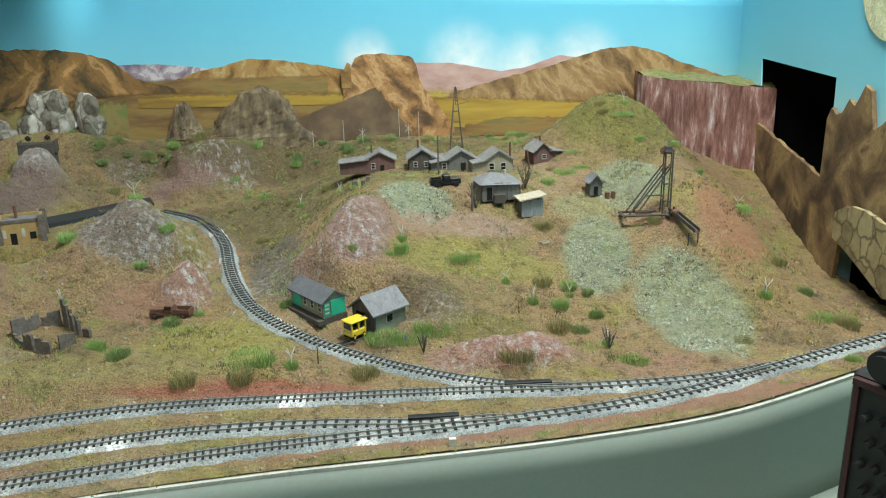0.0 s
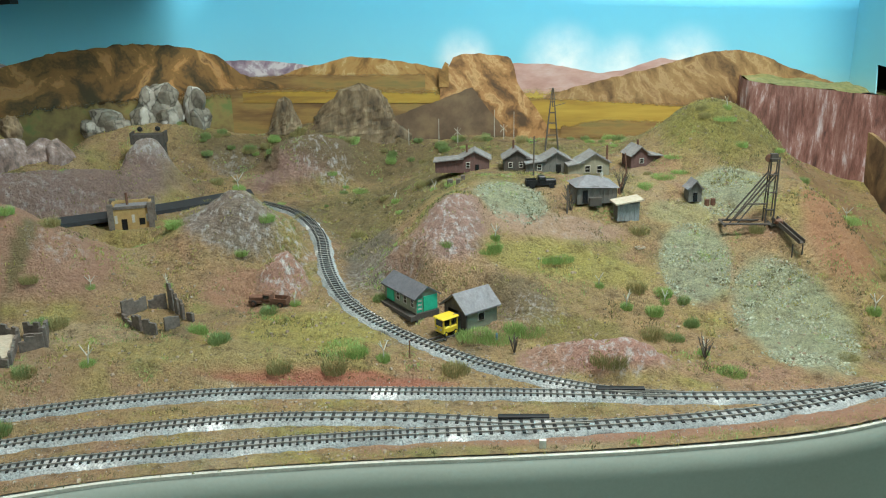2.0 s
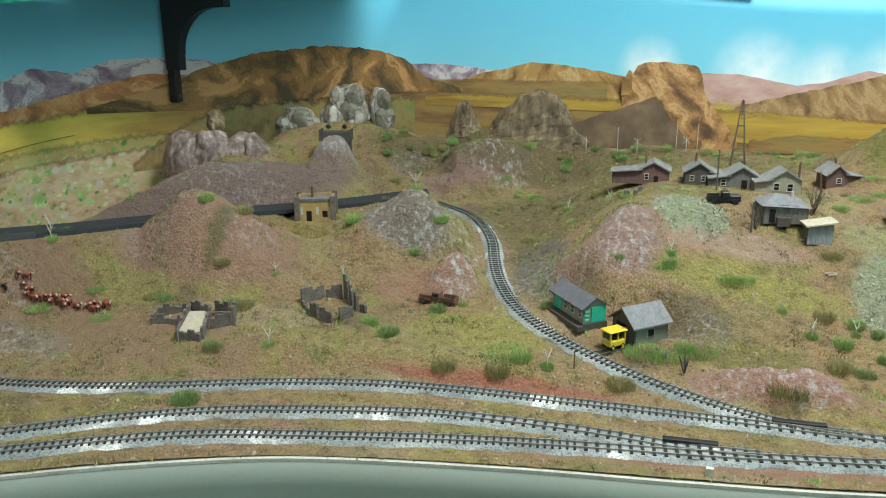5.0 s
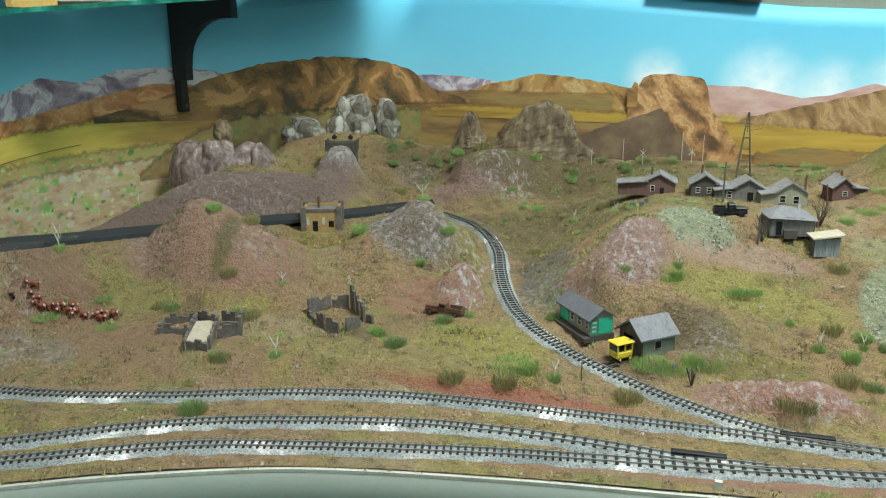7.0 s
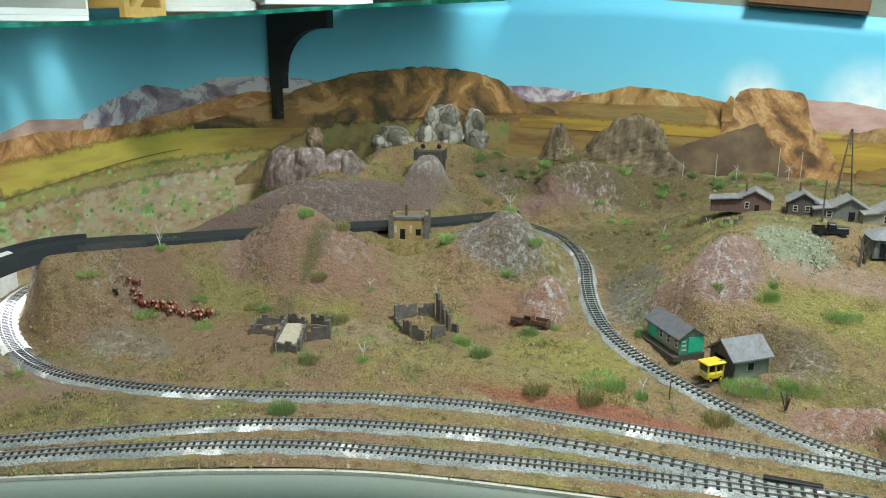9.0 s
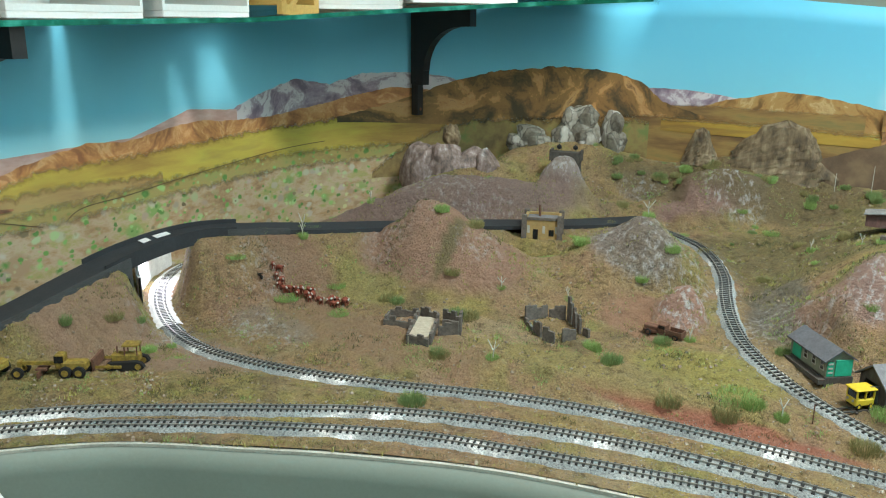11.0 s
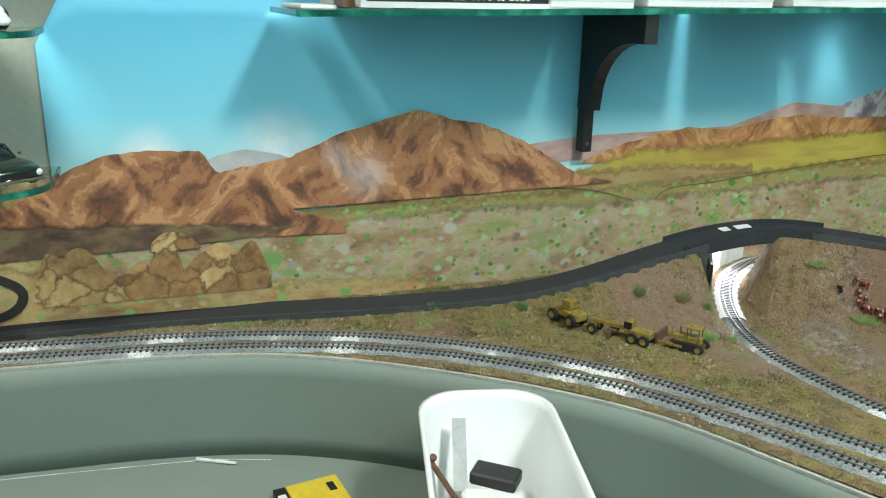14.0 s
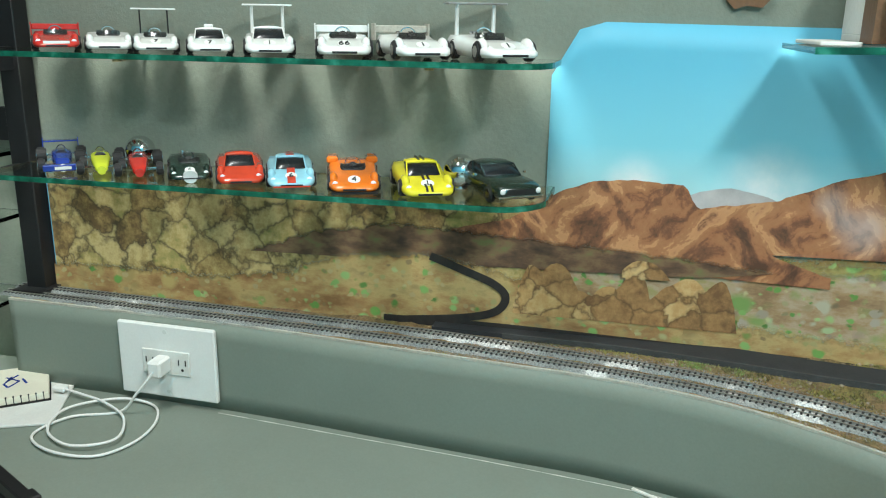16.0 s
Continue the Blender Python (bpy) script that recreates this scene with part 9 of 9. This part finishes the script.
BOX_WHITE = matte("white_card_box", (0.70, 0.70, 0.66), 0.7, 30, 0.08)
PINE = matte("varnished_pine", (0.50, 0.31, 0.08), 0.5, 25, 0.25, 0.2, 0.0005, stretch=(1, 6, 6))
TROPHY_BROWN = matte("brown_wood", (0.16, 0.075, 0.03), 0.5, 30, 0.3, stretch=(6, 1, 1))


def on_shelf(name, label, category, x, y, turn):
    base = new(name)
    base.matrix_basis = pose(x, y, UP_Z + climb(x, y) + 0.0004, 0, 0, turn)
    return tagged(base, label, category)


PALE_INK = plain("pale_yellow_ink", (0.75, 0.76, 0.50), 0.6)
case = on_shelf("award_case", "white award case with a black lettered front", "award", -0.935, 0.289, 2)
piece("case_body", BOX_WHITE, case, (-0.034, -0.125, 0, 0.024, 0.125, 0.052), bevel=0.002)
piece("frame", BOX_WHITE, case, (0.0242, -0.125, 0, 0.030, 0.125, 0.006), (0.0242, -0.125, 0.046, 0.030, 0.125, 0.052), (0.0242, -0.125, 0.006, 0.030, -0.119, 0.046), (0.0242, 0.119, 0.006, 0.030, 0.125, 0.046))
sheet = piece("black_panel", BLACK, case, (0.0242, -0.119, 0.006, 0.0272, 0.119, 0.046))
piece("side_panel", TROPHY_BROWN, case, (-0.030, -0.138, 0.0, 0.010, -0.1255, 0.052), label="brown wooden side panel")
piece("lettering_bar", PALE_INK, sheet, (0.0272, -0.062, 0.0345, 0.0276, 0.062, 0.0405))
for words, z in (("2nd Place", 0.0235), ("Muscle Car 1975 to 2020", 0.0125)):
    ob = figure_text(sheet, words, 0.0130, 0.0274, 0.0, z, 0, PALE_INK)
    ob.matrix_basis = Matrix.Translation((0.0274, 0.0, z)) @ Matrix(((0, 0, 1, 0), (1, 0, 0, 0), (0, 1, 0, 0), (0, 0, 0, 1)))
ribbon = on_shelf("red_ribbon_box", "small red lettered box behind the award case", "box", -0.985, 0.335, 0)
piece("box_body", C_RED, ribbon, (-0.012, -0.045, 0, 0.012, 0.045, 0.085), bevel=0.002)
gold = on_shelf("gold_trophy", "gold trophy column with beaded rings", "trophy", -0.983, 0.235, 0)
bm = bmesh.new()
for z, r in ((0.0, 0.013), (0.008, 0.010), (0.056, 0.008), (0.062, 0.012), (0.068, 0.012), (0.074, 0.007)):
    cyl(bm, (0, 0, z), (0, 0, z + 0.007 if z != 0.008 else 0.056), r, k=14)
link("column", bm, BOLT, gold)
# papers, spread wide over the shelf's end to cast shade on the wall below
piece("papers", BOX_WHITE, on_shelf("paper_stack", "thin stack of white printed papers", "papers", -0.995, 0.130, 0), (-0.075, -0.020, 0, 0.060, 0.018, 0.004), bevel=0.001)


def display_box(x, y, turn, w, d, h, lid, label):
    base = on_shelf("display_box", label, "box", x, y, turn)
    piece("tray", BOX_WHITE, base, (-d / 2, -w / 2, 0, d / 2, w / 2, 0.008), bevel=0.001)
    piece("back_panel", BOX_WHITE, base, (-d / 2, -w / 2, 0.008, -d / 2 + 0.003, w / 2, h))
    piece("side_panel", lid, base, (-d / 2 + 0.003, -w / 2, 0.008, d / 2, -w / 2 + 0.004, h))
    piece("side_panel", lid, base, (-d / 2 + 0.003, w / 2 - 0.004, 0.008, d / 2, w / 2, h))
    piece("lid", lid, base, (-d / 2, -w / 2, h, d / 2, w / 2, h + 0.003))
    piece("front_strip", lid, base, (d / 2 - 0.002, -w / 2 + 0.004, 0.008, d / 2, w / 2 - 0.004, 0.016))


# Boxes' unseen height and depth are enlarged to shade the wall under the shelf.
display_box(-1.046, 0.286, 0, 0.25, 0.092, 0.10, BOX_WHITE, "low white display box behind the award case")
display_box(-0.998, 0.432, 0, 0.105, 0.185, 0.16, BOX_WHITE, "white card display box on the glass shelf")
display_box(-0.998, 0.590, 0, 0.175, 0.185, 0.17, BOX_WHITE, "long white display box on the glass shelf")
display_box(-0.990, 0.775, 2, 0.155, 0.18, 0.15, BOX_WHITE, "white open display box on the glass shelf")


def crate(x, y, turn, w, d, h):
    base = on_shelf("pine_crate", "varnished pine open crate with diagonal braces", "crate", x, y, turn)
    for z in (0.0, h - 0.014):
        piece("rail", PINE, base, (d / 2 - 0.008, -w / 2, z, d / 2, w / 2, z + 0.014))
        piece("rail", PINE, base, (-d / 2, -w / 2, z, -d / 2 + 0.008, w / 2, z + 0.014))
    for s in (-1, 1):
        piece("post", PINE, base, (-d / 2, s * (w / 2 - 0.007) - 0.007, 0.014, d / 2, s * (w / 2 - 0.007) + 0.007, h - 0.014))
    bm = bmesh.new()
    prism(bm, [(-0.006, 0), (0.006, 0), (0.006, 0.10), (-0.006, 0.10)], -0.003, 0.003)
    bmesh.ops.rotate(bm, cent=(0, 0, 0), matrix=Matrix.Rotation(radians(90), 3, "Z") @ Matrix.Rotation(radians(50), 3, "Y"), verts=bm.verts[:])
    bmesh.ops.translate(bm, vec=(d / 2 - 0.004, -w / 2 + 0.02, 0.004), verts=bm.verts[:])
    link("brace", bm, PINE, base)
    piece("panel", BOX_WHITE, base, (-d / 2 + 0.008, -w / 2 + 0.014, 0.014, -d / 2 + 0.011, w / 2 - 0.014, h - 0.014))


crate(-0.955, 0.925, 12, 0.11, 0.15, 0.14)
display_box(-0.905, 1.080, 30, 0.15, 0.18, 0.14, BOX_WHITE, "white card display box by the pine crate")
display_box(-0.805, 1.240, 48, 0.17, 0.18, 0.13, BOX_WHITE, "flat white display box near the corner")
display_box(-0.630, 1.345, 68, 0.18, 0.18, 0.12, TROPHY_BROWN, "white and brown display box at the shelf's end")
board = tagged(new("hanging_board"), "dark brown wooden board hung on the back wall", "wall board")
board.matrix_basis = pose(-0.019, YB - 0.012, 0.409, 0, 5.3, 0)
piece("plank", TROPHY_BROWN, board, (-0.091, -0.008, 0.0, 0.091, 0.008, 0.13), bevel=0.002)
piece("lower_lip", BLACK, board, (-0.091, -0.0085, -0.003, 0.091, 0.006, -0.0002))
bm = bmesh.new()
prism(bm, [(0.0, -0.012), (0.012, -0.008), (0.030, -0.010), (0.040, 0.002), (0.028, 0.012), (0.010, 0.010), (-0.004, 0.014), (-0.012, 0.0)], 0, 0.006)
leaf = link("carved_leaf", bm, TROPHY_BROWN)
leaf.matrix_basis = pose(XL + 0.0065, 0.045, 0.425, 0, 0, 90)
tagged(leaf, "small brown carved leaf hung on the wall", "wall ornament")


# ---- things on the desk ----
def rounded(w, l, r, n=6):
    out = []
    for cx, cy, a0 in ((l / 2 - r, w / 2 - r, 0), (-l / 2 + r, w / 2 - r, 90), (-l / 2 + r, -w / 2 + r, 180), (l / 2 - r, -w / 2 + r, 270)):
        for i in range(n + 1):
            a = radians(a0 + 90 * i / n)
            out.append((cx + r * math.cos(a), cy + r * math.sin(a)))
    return out


def shell(name, rings, material, parent):
    """A vessel through rings of equal count, closed at its first and last ring."""
    bm = bmesh.new()
    vs = [[bm.verts.new(p) for p in ring] for ring in rings]
    for a, b in zip(vs, vs[1:]):
        for i in range(len(a)):
            bm.faces.new((a[i], a[(i + 1) % len(a)], b[(i + 1) % len(a)], b[i]))
    bm.faces.new(vs[0][::-1])
    bm.faces.new(vs[-1])
    bmesh.ops.recalc_face_normals(bm, faces=bm.faces[:])
    return link(name, bm, material, parent, smoothed=True)


TUB_WHITE = matte("white_plastic", (0.80, 0.80, 0.77), 0.35, 20, 0.04)


def tub():
    base = tagged(new("plastic_tub"), "white plastic tub with rounded corners on the desk", "tub")
    base.matrix_basis = pose(-0.650, 0.229, DESK_Z, 0, 0, -14) @ Matrix.Diagonal((1, 0.94, 1, 1))
    H = 0.132
    rings = []
    for w, l, z in ((0.110, 0.225, 0.0), (0.116, 0.232, 0.004), (0.137, 0.262, H - 0.006), (0.142, 0.268, H - 0.005), (0.143, 0.269, H), (0.138, 0.263, H), (0.134, 0.258, H - 0.008), (0.110, 0.225, 0.006), (0.100, 0.21, 0.004)):
        rings.append([(x, y, z) for x, y in rounded(w, l, 0.046)])
    shell("tub_body", rings, TUB_WHITE, base)
    bm = bmesh.new()
    lip = [[bm.verts.new((x, y, z)) for x, y in rounded(w, l, 0.047)] for w, l, z in ((0.1375, 0.2625, H - 0.007), (0.1465, 0.2725, H - 0.0065), (0.1475, 0.2735, H + 0.0004), (0.1385, 0.2635, H + 0.0008))]
    for a, b in zip(lip, lip[1:] + lip[:1]):
        for i in range(len(a)):
            bm.faces.new((a[i], a[(i + 1) % len(a)], b[(i + 1) % len(a)], b[i]))
    bmesh.ops.recalc_face_normals(bm, faces=bm.faces[:])
    link("rim", bm, TUB_WHITE, base, "rolled white rim", True)
    base2 = tagged(new("black_gadget"), "small black box lying in the white tub", "gadget")
    base2.matrix_basis = pose(-0.722, 0.256, DESK_Z + 0.0585, 0, 0, 50)
    piece("case", BLACK, base2, (-0.024, -0.014, 0, 0.024, 0.014, 0.014), bevel=0.002)
    base3 = tagged(new("white_gadget"), "white gadget with a blue button in the tub", "gadget")
    base3.matrix_basis = pose(-0.672, 0.236, DESK_Z + 0.043, 0, 0, -20)
    piece("case", BOX_WHITE, base3, (-0.045, -0.032, 0, 0.045, 0.032, 0.016), bevel=0.004)
    bm = bmesh.new()
    cyl(bm, (0.01, 0, 0.0155), (0.01, 0, 0.0175), 0.010, k=16)
    link("button", bm, C_BLUE, base3, "blue round button")
    piece("card_stack", BOX_WHITE, tagged(new("card_stack"), "stack of white cards at the bottom of the tub", "cards"), (-0.735, 0.205, DESK_Z + 0.0065, -0.625, 0.27, DESK_Z + 0.042), bevel=0.001)
    tape = tagged(new("tape_strip"), "grey translucent tape strip inside the tub", "tape")
    bm = bmesh.new()
    prism(bm, [(-0.036, 0.0), (0.036, 0.0), (0.036, 0.0012), (-0.036, 0.0012)], -0.007, 0.007)
    link("strip", bm, matte("grey_tape", (0.42, 0.42, 0.40), 0.3, 60, 0.2), tape)
    tape.matrix_basis = pose(-0.742, 0.224, DESK_Z + 0.085, 0, 62, -14)
    bolts = tagged(new("small_tool"), "small dark metal tool in the tub", "tool")
    bolts.matrix_basis = pose(-0.722, 0.216, DESK_Z + 0.043, 0, -50, 30)
    bm = bmesh.new()
    cyl(bm, (0, 0, 0), (0, 0, 0.05), 0.003, k=8)
    cyl(bm, (-0.008, 0, 0.05), (0.008, 0, 0.05), 0.004, k=8)
    link("shank", bm, RUST, bolts)


tub()


def dish():
    base = tagged(new("clear_lid"), "clear round plastic lid beside the tub", "lid")
    base.matrix_basis = Matrix.Translation((-0.66, 0.095, DESK_Z))
    rings = []
    for r, z in ((0.062, 0.0), (0.066, 0.003), (0.068, 0.020), (0.066, 0.020), (0.063, 0.004), (0.058, 0.0025)):
        rings.append([(r * math.cos(a), r * math.sin(a), z) for a in np.linspace(0, 2 * math.pi, 33)[:-1]])
    ob = shell("lid_body", rings, GLASS, base)
    ob.visible_shadow = False
    box3 = tagged(new("yellow_box"), "yellow, black and white printed packet on the desk", "packet")
    box3.matrix_basis = pose(-0.815, 0.088, DESK_Z, 0, 0, 8)
    piece("packet", YELLOW, box3, (-0.035, -0.022, 0, 0.045, 0.036, 0.014), bevel=0.001)
    piece("black_end", BLACK, box3, (-0.035, -0.036, 0, 0.045, -0.0222, 0.0138), bevel=0.001)
    piece("white_label", BOX_WHITE, box3, (-0.020, -0.0345, 0.0138, 0.02, -0.026, 0.0144))
    piece("printed_mark", BLACK, box3, (-0.022, 0.020, 0.014, -0.006, 0.028, 0.0145))


dish()

# paint chips along the seam of desk and fascia
CHIP = matte("bare_white_scratch", (0.72, 0.72, 0.66), 0.8, 200, 0.2)
seam = evenly(spline([(-1.005, -0.59, 0), (-0.990, -0.42, 0), (-0.976, -0.25, 0), (-0.962, -0.12, 0), (-0.947, -0.01, 0), (-0.925, 0.06, 0)], 0.01), 0.006)
verts, faces = [], []
random.seed(9)
for p, q in zip(seam, seam[1:]):
    w = max(0.0002, 0.0007 + 0.0009 * noise.noise(Vector((p[1] * 40, 0, 2))))
    k = len(verts)
    verts += [(p[0] - w, p[1], DESK_Z + 0.0008), (p[0] + w, p[1], DESK_Z + 0.0008), (q[0] + w, q[1], DESK_Z + 0.0008), (q[0] - w, q[1], DESK_Z + 0.0008)]
    faces.append((k, k + 1, k + 2, k + 3))
data = bpy.data.meshes.new("paint_chips")
data.from_pydata(verts, [], faces)
data.materials.append(CHIP)
tagged(new("paint_chips", data), "thin white bare scratch along the desk's painted seam", "scratch", kind="structure")
bm = bmesh.new()
prism(bm, [(-0.025, 0.0), (0.024, 0.001), (0.025, 0.002), (-0.025, 0.0025)], -0.0022, 0.0022)
sliver = link("white_sliver", bm, CHIP)
sliver.matrix_basis = pose(-0.940, -0.005, DESK_Z + 0.001, 0, 0, 62)
tagged(sliver, "thin white plastic sliver lying on the desk", "scrap")


def outlet():
    base = tagged(new("wall_outlet"), "oversized white outlet plate with two sockets", "outlet")
    base.matrix_basis = pose(-1.0145, -0.666, -0.068, 0, 0, -1.6) @ Matrix.Diagonal((1, 1.06, 1.06, 1))
    piece("cover_plate", TUB_WHITE, base, (-0.002, -0.0715, -0.051, 0.006, 0.0715, 0.051), bevel=0.002)
    body = piece("device", BOX_WHITE, base, (0.006, -0.035, -0.017, 0.0085, 0.035, 0.017), bevel=0.001, label="white socket insert")
    for y in (-0.024, 0.024):
        for dy in (-0.005, 0.005):
            piece("slot", BLACK, body, (0.0084, y + dy - 0.0008, -0.002, 0.0088, y + dy + 0.0008, 0.006))
        bm = bmesh.new()
        cyl(bm, (0.0082, y, -0.008), (0.0088, y, -0.008), 0.002, k=10)
        link("ground_hole", bm, BLACK, body)
    for y in (-0.0035, 0.0035):
        piece("usb_port", BLACK, body, (0.0084, y - 0.0022, -0.006, 0.0088, y + 0.0022, 0.006))
    for z in (-0.042, 0.042):
        bm = bmesh.new()
        cyl(bm, (0.006, 0, z), (0.0066, 0, z), 0.003, k=10)
        link("plate_screw", bm, BOX_WHITE, base)
    plug = tagged(new("charging_cable"), "white charging cable coiled on the desk", "cable")
    plug.matrix_basis = Matrix.Translation((-1.003, -0.668, -0.068))
    piece("plug", TUB_WHITE, plug, (-0.004, -0.010, -0.012, 0.026, 0.010, 0.012), bevel=0.003)
    d = DESK_Z + 0.0035
    route = [(-0.985, -0.668, -0.070), (-0.975, -0.690, -0.10), (-0.975, -0.72, d), (-0.945, -0.775, d), (-0.89, -0.79, d), (-0.856, -0.74, d + 0.003), (-0.862, -0.68, d), (-0.905, -0.652, d), (-0.96, -0.655, d), (-1.004, -0.685, d),
             (-1.006, -0.74, d + 0.003), (-0.96, -0.79, d + 0.004), (-0.90, -0.775, d + 0.004), (-0.872, -0.72, d + 0.004), (-0.90, -0.675, d + 0.004), (-0.955, -0.70, d + 0.004), (-0.985, -0.75, d + 0.006), (-1.000, -0.800, d + 0.006), (-1.005, -0.83, d + 0.008)]
    curve = bpy.data.curves.new("cord", "CURVE")
    curve.dimensions, curve.bevel_depth, curve.bevel_resolution = "3D", 0.0019, 2
    line = spline(route, 0.006)
    sp = curve.splines.new("POLY")
    sp.points.add(len(line) - 1)
    for q, p in zip(sp.points, line):
        q.co = (p[0] + 1.010, p[1] + 0.668, p[2] + 0.068, 1)
    holder = bpy.data.objects.new("cord", curve)
    scene.collection.objects.link(holder)
    bpy.context.view_layer.update()
    data = bpy.data.meshes.new_from_object(holder.evaluated_get(bpy.context.evaluated_depsgraph_get()))
    bpy.data.objects.remove(holder)
    data.materials.clear()
    data.materials.append(TUB_WHITE)
    cord = new("cord", data)
    cord.parent = plug
    piece("connector", TUB_WHITE, plug, (-0.003, -0.178, -0.060, 0.011, -0.158, -0.052), bevel=0.002)


outlet()
PAPER = matte("cream_notepad_paper", (0.72, 0.69, 0.56), 0.8, 20, 0.06)


def notepad():
    base = tagged(new("notepad"), "cream spiral notepad with a blue sketch", "notepad")
    base.matrix_basis = pose(-0.990, -0.905, DESK_Z + 0.006, 0, 0, 38)
    piece("pages", PAPER, base, (-0.055, -0.045, 0, 0.055, 0.045, 0.010), bevel=0.001)
    piece("cover_back", BLACK, base, (-0.057, -0.047, -0.002, 0.057, 0.047, 0.0))
    bm = bmesh.new()
    for i, (a, b, c, d) in enumerate(((-0.02, -0.012, 0.0, 0.006), (0.0, 0.006, 0.018, -0.008), (0.018, -0.008, 0.004, -0.014), (0.004, -0.014, -0.02, -0.004), (-0.008, 0.010, 0.012, 0.016), (-0.024, 0.004, -0.004, -0.010))):
        v = Vector((c - a, d - b, 0)).normalized() * 0.0016
        q = [bm.verts.new(p) for p in ((a - v.y, b + v.x, 0.0106), (a + v.y, b - v.x, 0.0106), (c + v.y, d - v.x, 0.0106), (c - v.y, d + v.x, 0.0106))]
        bm.faces.new(q)
    link("blue_sketch", bm, C_BLUE, base)
    for i in range(3):
        piece("writing_bar", STICK_GREY, base, (-0.045, -0.036 + i * 0.006, 0.0102, 0.0, -0.035 + i * 0.006, 0.0106))
    for i in range(9):
        bm = bmesh.new()
        cyl(bm, (0.054, -0.038 + i * 0.0095, -0.002), (0.054, -0.038 + i * 0.0095, 0.0115), 0.0012, k=6)
        link("binding_ring", bm, BLACK, base)
    sheets = tagged(new("paper_sheets"), "loose white paper sheets under the notepad", "papers")
    sheets.matrix_basis = pose(-0.955, -0.885, DESK_Z, 0, 0, 24)
    piece("sheet", BOX_WHITE, sheets, (-0.075, -0.09, 0.0005, 0.075, 0.075, 0.004), bevel=0.0008)


notepad()


def toy_engine():
    base = tagged(new("model_locomotive"), "black model diesel locomotive lying on the desk", "model train")
    base.matrix_basis = pose(-0.745, -0.70, DESK_Z, 0, 0, 62)
    piece("frame", BLACK, base, (-0.070, -0.010, 0.006, 0.070, 0.010, 0.010), bevel=0.001)
    piece("hood", BLACK, base, (-0.062, -0.008, 0.010, 0.030, 0.008, 0.028), bevel=0.002)
    piece("cab", BLACK, base, (0.030, -0.010, 0.010, 0.052, 0.010, 0.032), bevel=0.002)
    piece("nose", BLACK, base, (0.052, -0.008, 0.010, 0.066, 0.008, 0.022), bevel=0.002)
    piece("cab_window", GLASS_DARK, base, (0.034, -0.0103, 0.022, 0.048, 0.0103, 0.029))
    piece("lettering_bar", C_WHITE, base, (-0.050, 0.0080, 0.018, 0.015, 0.0084, 0.021))
    for x in (-0.052, -0.036, 0.036, 0.052):
        for s in (-1, 1):
            wheel(base, x, s * 0.006, 0.005, 0.005, 0.002, BLACK, CHROME)


toy_engine()


DARK_RED = matte("dark_red_frame", (0.040, 0.008, 0.008), 0.5)


def control_panel():
    """The knobbed black panel at the desk's right end."""
    base = tagged(new("control_panel"), "black control panel with rows of knobs in a dark red frame", "control panel")
    base.matrix_basis = pose(0.348, 0.492, DESK_Z, 0, 0, -58)
    piece("cabinet", BLACK, base, (-0.06, 0.0, 0, 0.30, 0.10, 0.245), bevel=0.003)
    for x in (-0.056, 0.03, 0.12, 0.21):
        piece("frame_strip", DARK_RED, base, (x, -0.003, 0.006, x + 0.004, -0.0002, 0.240), label="dark red strip")
    for z in (0.002, 0.120, 0.236):
        piece("frame_strip", DARK_RED, base, (-0.056, -0.0055, z, 0.25, -0.0003, z + 0.005), label="dark red strip")
    for i in range(9):
        for j in range(11):
            bm = bmesh.new()
            x, z = -0.044 + i * 0.011 + (j % 2) * 0.005, 0.018 + j * 0.0195
            cyl(bm, (x, -0.008, z), (x, -0.0002, z), 0.0028, 0.0034, k=10)
            link("knob", bm, RUBBER, base)
    for x in (-0.03, 0.012):
        bm = bmesh.new()
        cyl(bm, (x, -0.02, 0.262), (x, 0.03, 0.262), 0.012, k=20)
        bmesh.ops.bevel(bm, geom=[e for e in bm.edges if len(e.link_faces) == 2 and e.calc_face_angle(0) > 1], offset=0.003, segments=2, affect="EDGES")
        link("throttle_head", bm, BLACK, base)
        piece("throttle_stem", BLACK, base, (x - 0.008, 0.0, 0.245, x + 0.008, 0.02, 0.256))


control_panel()
